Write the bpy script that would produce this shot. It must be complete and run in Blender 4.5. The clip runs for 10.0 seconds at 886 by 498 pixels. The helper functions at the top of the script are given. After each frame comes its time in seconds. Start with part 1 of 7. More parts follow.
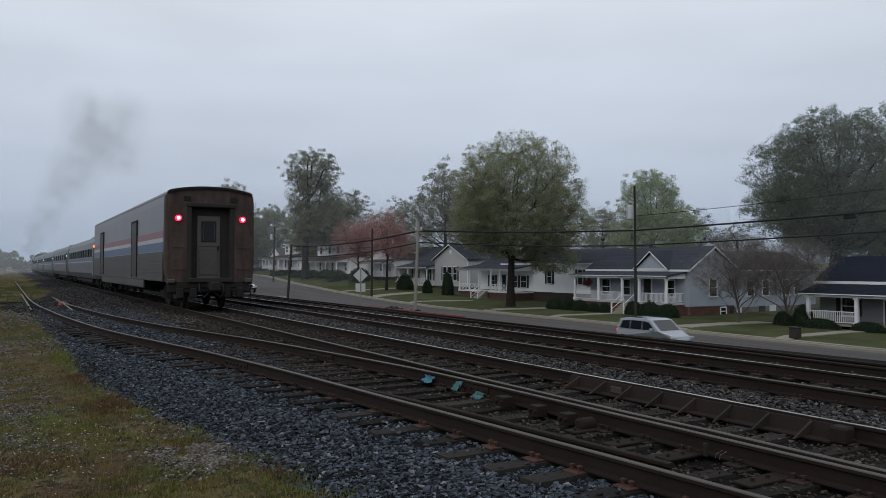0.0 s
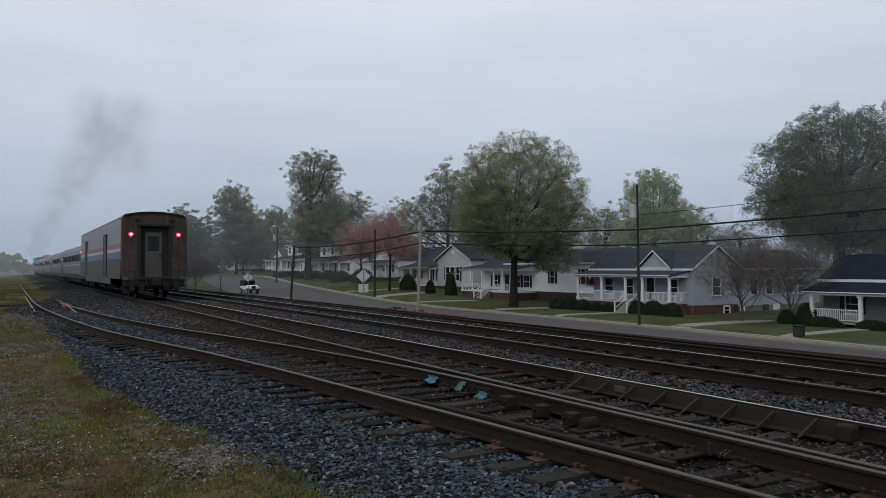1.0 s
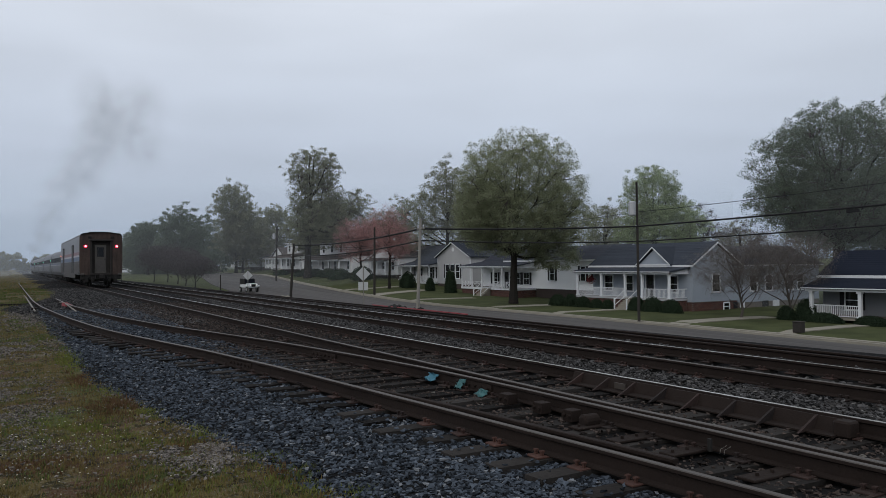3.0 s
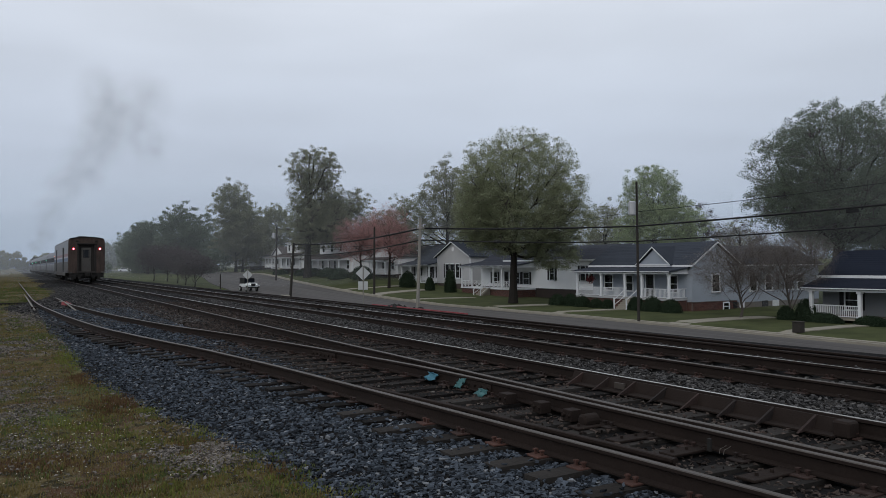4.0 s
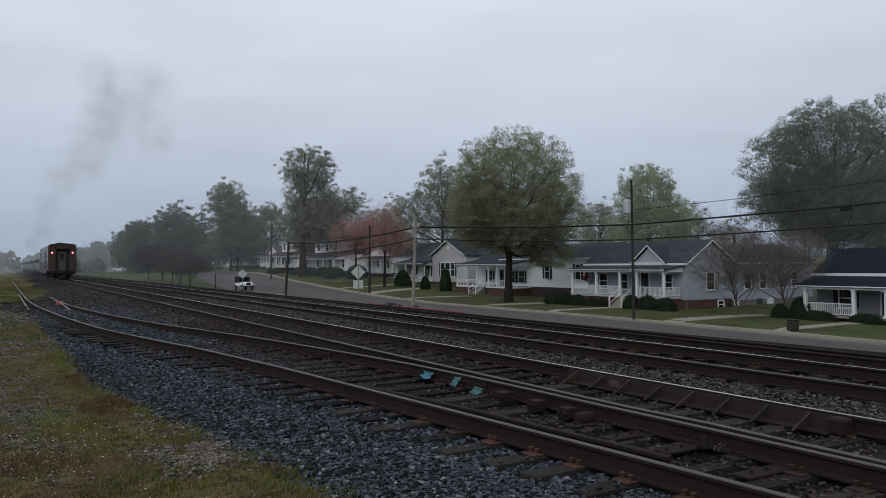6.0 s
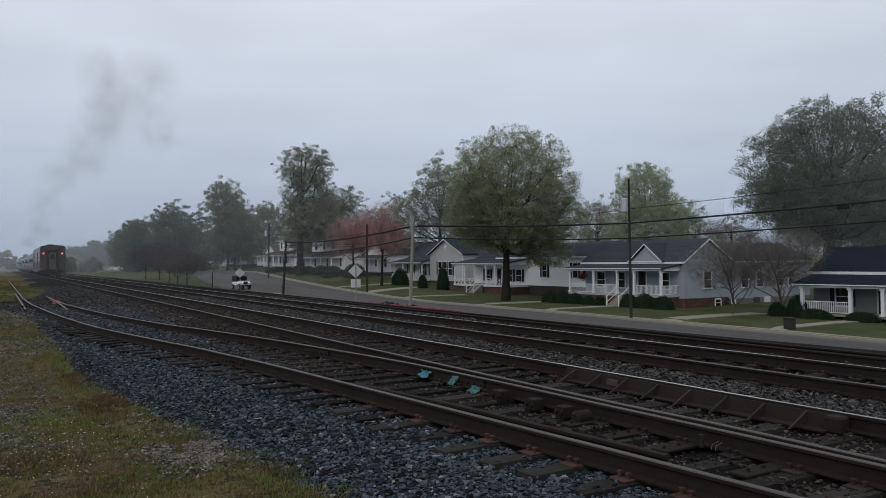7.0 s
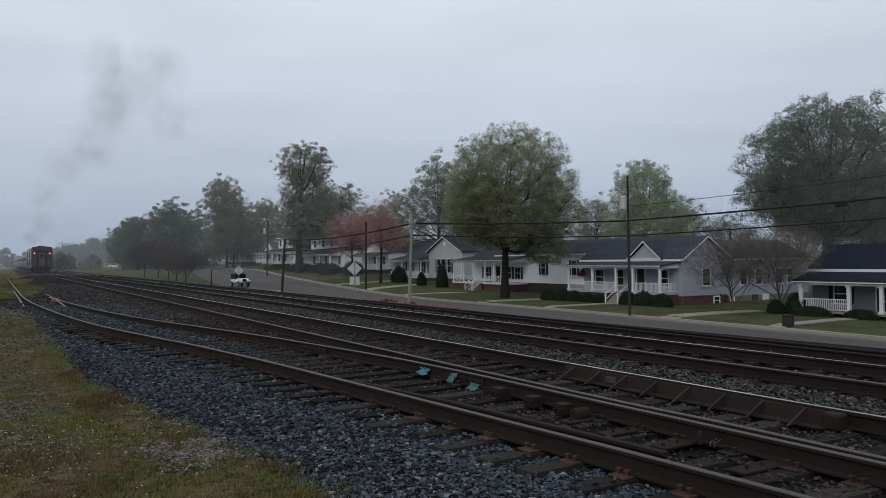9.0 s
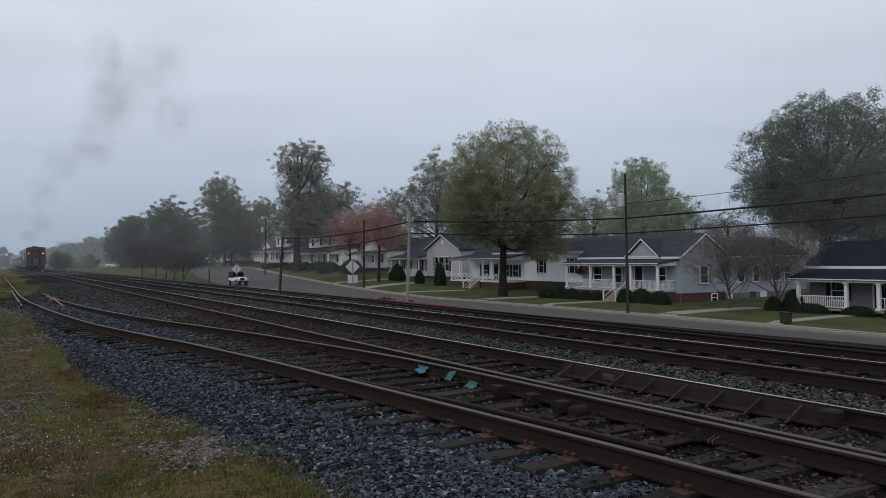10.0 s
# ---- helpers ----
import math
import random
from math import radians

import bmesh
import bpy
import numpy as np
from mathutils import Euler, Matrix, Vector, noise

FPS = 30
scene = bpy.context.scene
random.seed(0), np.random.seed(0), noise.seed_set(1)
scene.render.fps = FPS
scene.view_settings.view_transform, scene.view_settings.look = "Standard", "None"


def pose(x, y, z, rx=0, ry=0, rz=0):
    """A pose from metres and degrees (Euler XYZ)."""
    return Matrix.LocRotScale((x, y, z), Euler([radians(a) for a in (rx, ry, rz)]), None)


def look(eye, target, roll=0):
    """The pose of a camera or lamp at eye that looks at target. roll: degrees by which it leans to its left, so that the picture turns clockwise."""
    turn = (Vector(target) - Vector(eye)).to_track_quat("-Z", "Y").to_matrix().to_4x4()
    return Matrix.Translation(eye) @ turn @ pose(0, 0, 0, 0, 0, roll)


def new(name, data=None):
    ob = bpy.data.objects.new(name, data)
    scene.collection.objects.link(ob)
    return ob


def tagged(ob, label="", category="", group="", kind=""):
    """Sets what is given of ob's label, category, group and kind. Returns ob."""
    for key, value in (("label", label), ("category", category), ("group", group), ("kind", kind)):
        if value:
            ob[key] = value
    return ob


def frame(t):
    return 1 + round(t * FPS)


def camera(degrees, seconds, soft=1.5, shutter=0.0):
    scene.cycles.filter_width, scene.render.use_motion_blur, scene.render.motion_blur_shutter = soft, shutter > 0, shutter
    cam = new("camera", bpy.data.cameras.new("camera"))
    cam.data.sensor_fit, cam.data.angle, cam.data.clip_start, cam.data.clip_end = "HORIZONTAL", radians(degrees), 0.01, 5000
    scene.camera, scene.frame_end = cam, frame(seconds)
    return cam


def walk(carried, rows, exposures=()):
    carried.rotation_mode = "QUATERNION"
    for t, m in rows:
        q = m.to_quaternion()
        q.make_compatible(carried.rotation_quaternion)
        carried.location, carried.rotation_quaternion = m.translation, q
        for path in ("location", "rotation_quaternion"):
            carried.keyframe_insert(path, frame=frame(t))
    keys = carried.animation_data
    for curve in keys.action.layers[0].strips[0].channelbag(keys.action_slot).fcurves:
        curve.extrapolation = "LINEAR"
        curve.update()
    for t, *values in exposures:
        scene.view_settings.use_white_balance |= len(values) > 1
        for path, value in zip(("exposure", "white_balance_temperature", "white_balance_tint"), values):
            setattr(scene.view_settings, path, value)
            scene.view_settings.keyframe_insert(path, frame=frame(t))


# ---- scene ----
cam = camera(61, 10.0, soft=0.6, shutter=0.25)
EYE = (0, 0, 1.572)
TURNS = [  # seconds and the camera's Euler angles; the eye itself stands still
    (0.0, 91.377, 0.000, -30.179), (0.5, 91.378, 0.309, -30.063), (1.0, 91.393, 0.305, -29.963),
    (1.5, 91.394, 0.319, -29.982), (2.0, 91.349, 0.453, -29.988), (2.5, 91.259, 0.560, -29.989),
    (4.0, 91.172, 0.459, -29.999), (4.5, 91.171, 0.465, -30.057), (5.0, 91.167, 0.496, -30.152),
    (5.5, 91.120, 0.525, -30.243), (7.0, 90.976, 0.622, -30.554), (7.5, 90.926, 0.605, -30.575),
    (8.0, 90.876, 0.612, -30.571), (8.5, 90.817, 0.614, -30.602), (9.0, 90.783, 0.630, -30.637),
    (9.5, 90.724, 0.720, -30.727), (10.0, 90.631, 0.781, -30.792)]
walk(cam, [(t, pose(*EYE, rx, ry, rz)) for t, rx, ry, rz in TURNS],
     exposures=[(0.0, 0.0), (10.0, 0.0)])

# ---- light: an overcast, misty morning ----
world = bpy.data.worlds.new("overcast_sky")
scene.world = world
world.use_nodes = True
wn, wl = world.node_tree.nodes, world.node_tree.links
wn.clear()
sky = wn.new("ShaderNodeTexSky")
sky.sky_type, sky.sun_disc = "NISHITA", False
sky.sun_elevation, sky.sun_rotation = radians(38), radians(240)
sky.air_density, sky.dust_density = 1.5, 4.0
coord = wn.new("ShaderNodeTexCoord")
split = wn.new("ShaderNodeSeparateXYZ")
wl.new(coord.outputs["Generated"], split.inputs[0])
ramp = wn.new("ShaderNodeValToRGB")  # the cloud deck, paler overhead than at the misty horizon
ramp.color_ramp.elements[0].position, ramp.color_ramp.elements[0].color = 0.0, (0.285, 0.36, 0.47, 1)
ramp.color_ramp.elements[1].position, ramp.color_ramp.elements[1].color = 0.42, (0.62, 0.655, 0.715, 1)
mid = ramp.color_ramp.elements.new(0.12)
mid.color = (0.41, 0.465, 0.565, 1)
wl.new(split.outputs["Z"], ramp.inputs[0])
cloud = wn.new("ShaderNodeTexNoise")
cloud.inputs["Scale"].default_value, cloud.inputs["Detail"].default_value = 1.6, 3.0
wl.new(coord.outputs["Generated"], cloud.inputs["Vector"])
soften = wn.new("ShaderNodeMapRange")
soften.inputs["To Min"].default_value, soften.inputs["To Max"].default_value = 0.9, 1.1
wl.new(cloud.outputs["Fac"], soften.inputs["Value"])
flatten = wn.new("ShaderNodeMapping")
flatten.inputs["Scale"].default_value = (2.2, 2.2, 13.0)
wl.new(coord.outputs["Generated"], flatten.inputs["Vector"])
streak = wn.new("ShaderNodeTexNoise")  # faint long streaks in the cloud deck
streak.inputs["Scale"].default_value, streak.inputs["Detail"].default_value = 1.5, 5.0
wl.new(flatten.outputs[0], streak.inputs["Vector"])
faint = wn.new("ShaderNodeMapRange")
faint.inputs["From Min"].default_value, faint.inputs["From Max"].default_value = 0.25, 0.75
faint.inputs["To Min"].default_value, faint.inputs["To Max"].default_value = 0.93, 1.07
wl.new(streak.outputs["Fac"], faint.inputs["Value"])
both_scales = wn.new("ShaderNodeMath")
both_scales.operation = "MULTIPLY"
wl.new(soften.outputs[0], both_scales.inputs[0])
wl.new(faint.outputs[0], both_scales.inputs[1])
deck = wn.new("ShaderNodeVectorMath")
deck.operation = "SCALE"
wl.new(ramp.outputs[0], deck.inputs[0])
wl.new(both_scales.outputs[0], deck.inputs["Scale"])
skyback, cloudback, addback = wn.new("ShaderNodeBackground"), wn.new("ShaderNodeBackground"), wn.new("ShaderNodeAddShader")
skyback.inputs["Strength"].default_value, cloudback.inputs["Strength"].default_value = 0.006, 1.16
wl.new(sky.outputs[0], skyback.inputs["Color"])
wl.new(deck.outputs[0], cloudback.inputs["Color"])
wl.new(skyback.outputs[0], addback.inputs[0])
wl.new(cloudback.outputs[0], addback.inputs[1])
wl.new(addback.outputs[0], wn.new("ShaderNodeOutputWorld").inputs["Surface"])

sun_data = bpy.data.lights.new("sun", "SUN")
sun_data.energy, sun_data.angle, sun_data.color = 0.96, radians(55), (1.0, 0.98, 0.95)
sun = new("sun", sun_data)
sun.matrix_world = look((-60, -35, 54), (0, 0, 0))


# ---- materials ----
def material(name, a, b=None, rough=0.8, metal=0.0, fine=30.0, coarse=2.0, bump=0.2, per="none", stain=0.35, spec=0.3, bright=None, alpha=1.0, stretch=None, spread=1.0):
    """A surface whose colour runs between a and b by noise at two scales; per: 'object' or 'island' adds a change from piece to piece."""
    m = bpy.data.materials.new(name)
    m.use_nodes = True
    n, l = m.node_tree.nodes, m.node_tree.links
    s = n["Principled BSDF"]
    b = b or tuple(c * 0.6 for c in a)
    tc = n.new("ShaderNodeTexCoord")
    f, c = n.new("ShaderNodeTexNoise"), n.new("ShaderNodeTexNoise")
    f.inputs["Scale"].default_value, f.inputs["Detail"].default_value = fine, 4.0
    c.inputs["Scale"].default_value, c.inputs["Detail"].default_value = coarse, 3.0
    l.new(tc.outputs["Object"], f.inputs["Vector"])
    if stretch:
        mp = n.new("ShaderNodeMapping")
        mp.inputs["Scale"].default_value = stretch
        l.new(tc.outputs["Object"], mp.inputs["Vector"])
        l.new(mp.outputs[0], c.inputs["Vector"])
    else:
        l.new(tc.outputs["Object"], c.inputs["Vector"])
    mixf = n.new("ShaderNodeMix")
    mixf.data_type = "RGBA"
    mixf.inputs[6].default_value, mixf.inputs[7].default_value = (*a, 1), (*b, 1)
    total = n.new("ShaderNodeMath")
    total.operation = "MULTIPLY_ADD"
    total.inputs[1].default_value = 0.55
    l.new(f.outputs["Fac"], total.inputs[0])
    wide = n.new("ShaderNodeMath")
    wide.operation = "MULTIPLY_ADD"
    wide.inputs[1].default_value, wide.inputs[2].default_value = stain * 2, 0.22 - stain
    l.new(c.outputs["Fac"], wide.inputs[0])
    l.new(wide.outputs[0], total.inputs[2])
    last = total
    if per != "none":
        if per == "object":
            src = n.new("ShaderNodeObjectInfo").outputs["Random"]
        else:
            src = n.new("ShaderNodeNewGeometry").outputs["Random Per Island"]
        more = n.new("ShaderNodeMath")
        more.operation = "MULTIPLY_ADD"
        more.inputs[1].default_value = spread
        shift = n.new("ShaderNodeMath")
        shift.operation = "SUBTRACT"
        shift.inputs[1].default_value = 0.5 * spread
        l.new(src, more.inputs[0])
        l.new(total.outputs[0], shift.inputs[0])
        l.new(shift.outputs[0], more.inputs[2])
        last = more
        if bright:
            step = n.new("ShaderNodeMath")
            step.operation = "GREATER_THAN"
            step.inputs[1].default_value = bright[0]
            l.new(src, step.inputs[0])
            lift = n.new("ShaderNodeMix")
            lift.data_type = "RGBA"
            lift.inputs[7].default_value = (*bright[1], 1)
            l.new(step.outputs[0], lift.inputs[0])
            l.new(mixf.outputs[2], lift.inputs[6])
    mixf.clamp_factor = True
    l.new(last.outputs[0], mixf.inputs[0])
    l.new((lift if per != "none" and bright else mixf).outputs[2], s.inputs["Base Color"])
    s.inputs["Roughness"].default_value, s.inputs["Metallic"].default_value = rough, metal
    s.inputs["Specular IOR Level"].default_value = spec
    if bump:
        bp = n.new("ShaderNodeBump")
        bp.inputs["Strength"].default_value, bp.inputs["Distance"].default_value = bump, 0.02
        l.new(f.outputs["Fac"], bp.inputs["Height"])
        l.new(bp.outputs[0], s.inputs["Normal"])
    s.inputs["Alpha"].default_value = alpha
    return m


def glow(name, colour, strength):
    m = bpy.data.materials.new(name)
    m.use_nodes = True
    s = m.node_tree.nodes["Principled BSDF"]
    s.inputs["Base Color"].default_value = (*colour, 1)
    s.inputs["Emission Color"].default_value = (*colour, 1)
    s.inputs["Emission Strength"].default_value = strength
    return m


def leafy(name, a, b, through_light=0.3):
    """Foliage: a colour that changes from leaf to leaf, with light coming through."""
    m = material(name, a, b, rough=0.7, fine=3.0, coarse=0.25, bump=0, per="island", stain=0.3, spec=0.08, spread=0.35)
    n, l = m.node_tree.nodes, m.node_tree.links
    s = n["Principled BSDF"]
    trans, mix = n.new("ShaderNodeBsdfTranslucent"), n.new("ShaderNodeMixShader")
    mix.inputs[0].default_value = through_light
    l.new(s.inputs["Base Color"].links[0].from_socket, trans.inputs["Color"])
    l.new(s.outputs[0], mix.inputs[1])
    l.new(trans.outputs[0], mix.inputs[2])
    l.new(mix.outputs[0], n["Material Output"].inputs["Surface"])
    return m


def ground_material():
    """Rough verge: straw, moss-green grass and bare brown earth in patches, by noise at three scales."""
    m = bpy.data.materials.new("verge")
    m.use_nodes = True
    n, l = m.node_tree.nodes, m.node_tree.links
    s = n["Principled BSDF"]
    tc = n.new("ShaderNodeTexCoord")
    colour = None
    for scale, low, high, tone in ((0.0, 0, 0, (0.100, 0.079, 0.036)), (0.7, 0.47, 0.56, (0.060, 0.074, 0.026)),
                                   (1.1, 0.52, 0.58, (0.076, 0.046, 0.029)), (0.4, 0.58, 0.66, (0.14, 0.125, 0.10)), (5.0, 0.5, 0.6, (0.026, 0.023, 0.011)),
                                   (14.0, 0.55, 0.7, (0.10, 0.085, 0.055)), (45.0, 0.56, 0.72, (0.17, 0.16, 0.13)), (70.0, 0.54, 0.7, (0.02, 0.02, 0.012))):
        if not scale:
            colour = n.new("ShaderNodeRGB").outputs[0]
            colour.default_value = (*tone, 1)
            continue
        t = n.new("ShaderNodeTexNoise")
        t.inputs["Scale"].default_value, t.inputs["Detail"].default_value = scale, 5.0
        l.new(tc.outputs["Object"], t.inputs["Vector"])
        r = n.new("ShaderNodeMapRange")
        r.inputs["From Min"].default_value, r.inputs["From Max"].default_value = low, high
        l.new(t.outputs["Fac"], r.inputs["Value"])
        mx = n.new("ShaderNodeMix")
        mx.data_type = "RGBA"
        mx.inputs[7].default_value = (*tone, 1)
        l.new(r.outputs[0], mx.inputs[0])
        l.new(colour, mx.inputs[6])
        colour = mx.outputs[2]
    l.new(colour, s.inputs["Base Color"])
    s.inputs["Roughness"].default_value, s.inputs["Specular IOR Level"].default_value = 0.95, 0.03
    bp = n.new("ShaderNodeBump")
    bp.inputs["Strength"].default_value, bp.inputs["Distance"].default_value = 0.5, 0.05
    l.new(t.outputs["Fac"], bp.inputs["Height"])
    l.new(bp.outputs[0], s.inputs["Normal"])
    return m


M_VERGE = ground_material()
M_LAWN = material("lawn_grass", (0.078, 0.088, 0.040), (0.022, 0.028, 0.013), 0.95, fine=14, coarse=0.4, bump=0.4, spec=0.05, stain=0.6)
# bed coloured near-black to paint the shade in gaps between loose stones
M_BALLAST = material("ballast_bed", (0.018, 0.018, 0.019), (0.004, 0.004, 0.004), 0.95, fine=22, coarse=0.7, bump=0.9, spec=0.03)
M_STONE = material("ballast_stone", (0.074, 0.089, 0.111), (0.003, 0.0036, 0.0047), 0.8, fine=40, coarse=6, bump=0.1, per="island", spec=0.06, bright=(0.95, (0.15, 0.16, 0.175)))
M_STONE_BROWN = material("dusty_stone", (0.078, 0.062, 0.055), (0.007, 0.006, 0.0055), 0.9, fine=40, coarse=6, bump=0.1, per="island", spec=0.06, bright=(0.98, (0.11, 0.102, 0.094)))
M_STONE_PALE = material("pale_gravel", (0.19, 0.172, 0.157), (0.03, 0.027, 0.024), 0.9, fine=40, coarse=6, bump=0.1, per="island", spec=0.1)
M_ASPHALT = material("street_asphalt", (0.088, 0.082, 0.079), (0.023, 0.021, 0.02), 0.9, fine=60, coarse=1.0, bump=0.1, stain=0.8, stretch=(2.2, 0.025, 1))
M_CONCRETE = material("concrete", (0.27, 0.25, 0.205), (0.14, 0.13, 0.11), 0.9, fine=30, coarse=0.8, bump=0.1)
M_TIE = material("creosoted_tie", (0.036, 0.033, 0.031), (0.006, 0.0056, 0.0055), 0.9, fine=25, coarse=3, bump=0.5, per="object", spec=0.06)
M_RUST = material("rusty_rail_steel", (0.0240, 0.0167, 0.0140), (0.0078, 0.0058, 0.0050), 0.85, metal=0.0, fine=40, coarse=3, bump=0.25, spec=0.12)
M_RAILHEAD = material("dull_rail_head", (0.078, 0.067, 0.059), (0.034, 0.029, 0.025), 0.5, metal=0.15, fine=25, coarse=1, bump=0.05, spec=0.15)
M_POLISH = material("polished_rail_head", (0.50, 0.475, 0.44), (0.33, 0.315, 0.29), 0.3, metal=1.0, fine=25, coarse=1, bump=0.03)
M_REDPLATE = material("bright_rust_plate", (0.070, 0.032, 0.024), (0.026, 0.0145, 0.012), 0.9, fine=50, coarse=6, bump=0.3, per="object")
M_PLATE = material("red_rust_plate", (0.038, 0.0205, 0.0165), (0.010, 0.0075, 0.007), 0.9, fine=50, coarse=6, bump=0.3, per="object")
M_TEAL = material("teal_tarp", (0.045, 0.14, 0.145), (0.018, 0.055, 0.06), 0.6, fine=20, coarse=5, bump=0.4)
M_CLOTH = material("blue_tarp", (0.045, 0.17, 0.235), (0.02, 0.065, 0.095), 0.6, fine=20, coarse=5, bump=0.4)
M_RED = material("faded_red_paint", (0.25, 0.038, 0.044), (0.10, 0.022, 0.026), 0.7, fine=20, coarse=2, bump=0.1)
M_WHITE = material("white_paint", (0.61, 0.63, 0.65), (0.50, 0.515, 0.53), 0.6, fine=12, coarse=0.8, bump=0.05)
M_GREYSIDING = material("grey_siding", (0.285, 0.32, 0.365), (0.225, 0.25, 0.285), 0.7, fine=12, coarse=0.6, bump=0.05)
M_WHITESIDING = material("white_siding", (0.80, 0.805, 0.81), (0.72, 0.725, 0.73), 0.7, fine=12, coarse=0.6, bump=0.05)
M_CREAM = material("cream_siding", (0.37, 0.375, 0.38), (0.29, 0.295, 0.30), 0.7, fine=12, coarse=0.6, bump=0.05)
M_SLATE = material("slate_siding", (0.20, 0.21, 0.225), (0.16, 0.168, 0.18), 0.7, fine=12, coarse=0.6, bump=0.05)
# foundation blocks with the shade under the porches put into their colour
M_SHADEBASE = material("shaded_block_foundation", (0.06, 0.046, 0.04), (0.035, 0.028, 0.025), 0.9, fine=30, coarse=2, bump=0.3)
M_WEATHERED = material("weathered_white_siding", (0.58, 0.585, 0.59), (0.46, 0.465, 0.47), 0.75, fine=12, coarse=0.6, bump=0.05)
M_STONE_MIX = material("mixed_stone", (0.09, 0.088, 0.089), (0.006, 0.006, 0.006), 0.88, fine=40, coarse=6, bump=0.1, per="island", spec=0.06, bright=(0.97, (0.14, 0.135, 0.13)))
M_DARKROOF = material("dark_slate_shingles", (0.036, 0.040, 0.052), (0.022, 0.025, 0.033), 0.9, fine=18, coarse=0.6, bump=0.4, per="island", spec=0.12, spread=0.45)
M_ROOF = material("charcoal_shingles", (0.040, 0.047, 0.061), (0.023, 0.028, 0.037), 0.9, fine=18, coarse=0.6, bump=0.4, per="island", spec=0.12, spread=0.45)
M_NAVY = material("navy_metal_roof", (0.012, 0.016, 0.027), (0.008, 0.0105, 0.018), 0.85, fine=10, coarse=0.5, bump=0.05, spec=0.08)
M_BROWNROOF = material("brown_shingles", (0.065, 0.055, 0.052), (0.04, 0.034, 0.033), 0.9, fine=18, coarse=0.6, bump=0.4, per="island", spec=0.12, spread=0.45)
M_BRICK = material("brick", (0.11, 0.05, 0.04), (0.06, 0.031, 0.027), 0.9, fine=30, coarse=3, bump=0.3, per="island")
M_MORTAR = material("mortar", (0.16, 0.145, 0.13), (0.12, 0.105, 0.095), 0.95, fine=40, coarse=4, bump=0.3)
M_BLACK = material("black_shutter", (0.014, 0.015, 0.017), (0.009, 0.009, 0.01), 0.6, fine=20, coarse=3, bump=0.05)
M_DARK = material("dark_underframe", (0.02, 0.019, 0.018), (0.011, 0.0105, 0.01), 0.9, fine=20, coarse=3, bump=0.2, spec=0.2)
M_GANGWAY = material("sooty_gangway_rubber", (0.028, 0.024, 0.022), (0.011, 0.010, 0.0095), 0.85, fine=12, coarse=1.5, bump=0.1, stain=0.5)
M_POLE = material("weathered_pole", (0.034, 0.03, 0.027), (0.017, 0.015, 0.0135), 0.9, fine=30, coarse=2, bump=0.4)
M_PALEPOLE = material("grey_pole", (0.21, 0.2, 0.18), (0.14, 0.132, 0.12), 0.85, fine=30, coarse=2, bump=0.3)
M_BARK = material("bark", (0.027, 0.024, 0.021), (0.012, 0.011, 0.010), 0.95, fine=14, coarse=2, bump=0.6, spec=0.1)
M_ZINC = material("galvanised_steel", (0.42, 0.43, 0.44), (0.33, 0.34, 0.35), 0.5, metal=0.6, fine=20, coarse=3, bump=0.05)
M_SIGNBACK = material("sign_back_aluminium", (0.42, 0.43, 0.43), (0.33, 0.34, 0.35), 0.6, metal=0.1, fine=20, coarse=3, bump=0.02)
M_WIRE = material("cable_sheath", (0.01, 0.01, 0.011), (0.008, 0.008, 0.008), 0.7, bump=0)
M_STEEL = material("train_stainless", (0.21, 0.217, 0.232), (0.13, 0.133, 0.142), 0.45, metal=0.4, fine=10, coarse=0.5, bump=0.03, stain=0.3)
M_COACH = material("dull_coach_steel", (0.145, 0.15, 0.165), (0.085, 0.088, 0.098), 0.5, metal=0.3, fine=10, coarse=0.5, bump=0.03)
M_LOWER = material("road_dirt_on_steel", (0.082, 0.076, 0.072), (0.036, 0.033, 0.031), 0.6, metal=0.2, fine=10, coarse=0.6, bump=0.03)
M_GRIME = material("grimy_brown_end", (0.080, 0.056, 0.047), (0.019, 0.0165, 0.0155), 0.75, metal=0.0, fine=7, coarse=1.3, bump=0.08, stain=0.85, spec=0.15, stretch=(2.2, 1.0, 0.55))
M_TRAINROOF = material("sooty_roof", (0.17, 0.176, 0.187), (0.085, 0.087, 0.092), 0.65, fine=8, coarse=0.7, bump=0.05)
M_SIDEDOOR = material("dark_side_door", (0.05, 0.05, 0.053), (0.024, 0.023, 0.024), 0.6, metal=0.2, fine=8, coarse=0.9, bump=0.05)
M_COACHGLASS = material("dusty_coach_glass", (0.022, 0.025, 0.03), (0.012, 0.014, 0.017), 0.55, fine=6, coarse=1, bump=0, spec=0.12)
M_STRIPE_R = material("red_stripe", (0.215, 0.103, 0.118), (0.14, 0.085, 0.094), 0.5, fine=10, coarse=1, bump=0.02)
M_STRIPE_B = material("blue_stripe", (0.074, 0.110, 0.182), (0.055, 0.082, 0.132), 0.5, fine=10, coarse=1, bump=0.02)
M_STRIPE_W = material("white_stripe", (0.36, 0.37, 0.39), (0.26, 0.265, 0.28), 0.5, fine=10, coarse=1, bump=0.02)
M_DOOR = material("dirty_end_door", (0.088, 0.083, 0.074), (0.036, 0.033, 0.029), 0.6, fine=10, coarse=1.5, bump=0.05)
M_VANPAINT = material("silver_car_paint", (0.30, 0.33, 0.365), (0.27, 0.30, 0.33), 0.3, metal=0.3, bump=0, spec=0.5)
M_TYRE = material("tyre_rubber", (0.018, 0.018, 0.018), (0.012, 0.012, 0.012), 0.85, bump=0.1)
M_HEDGE = leafy("hedge_leaf", (0.030, 0.046, 0.026), (0.016, 0.027, 0.016), 0.15)
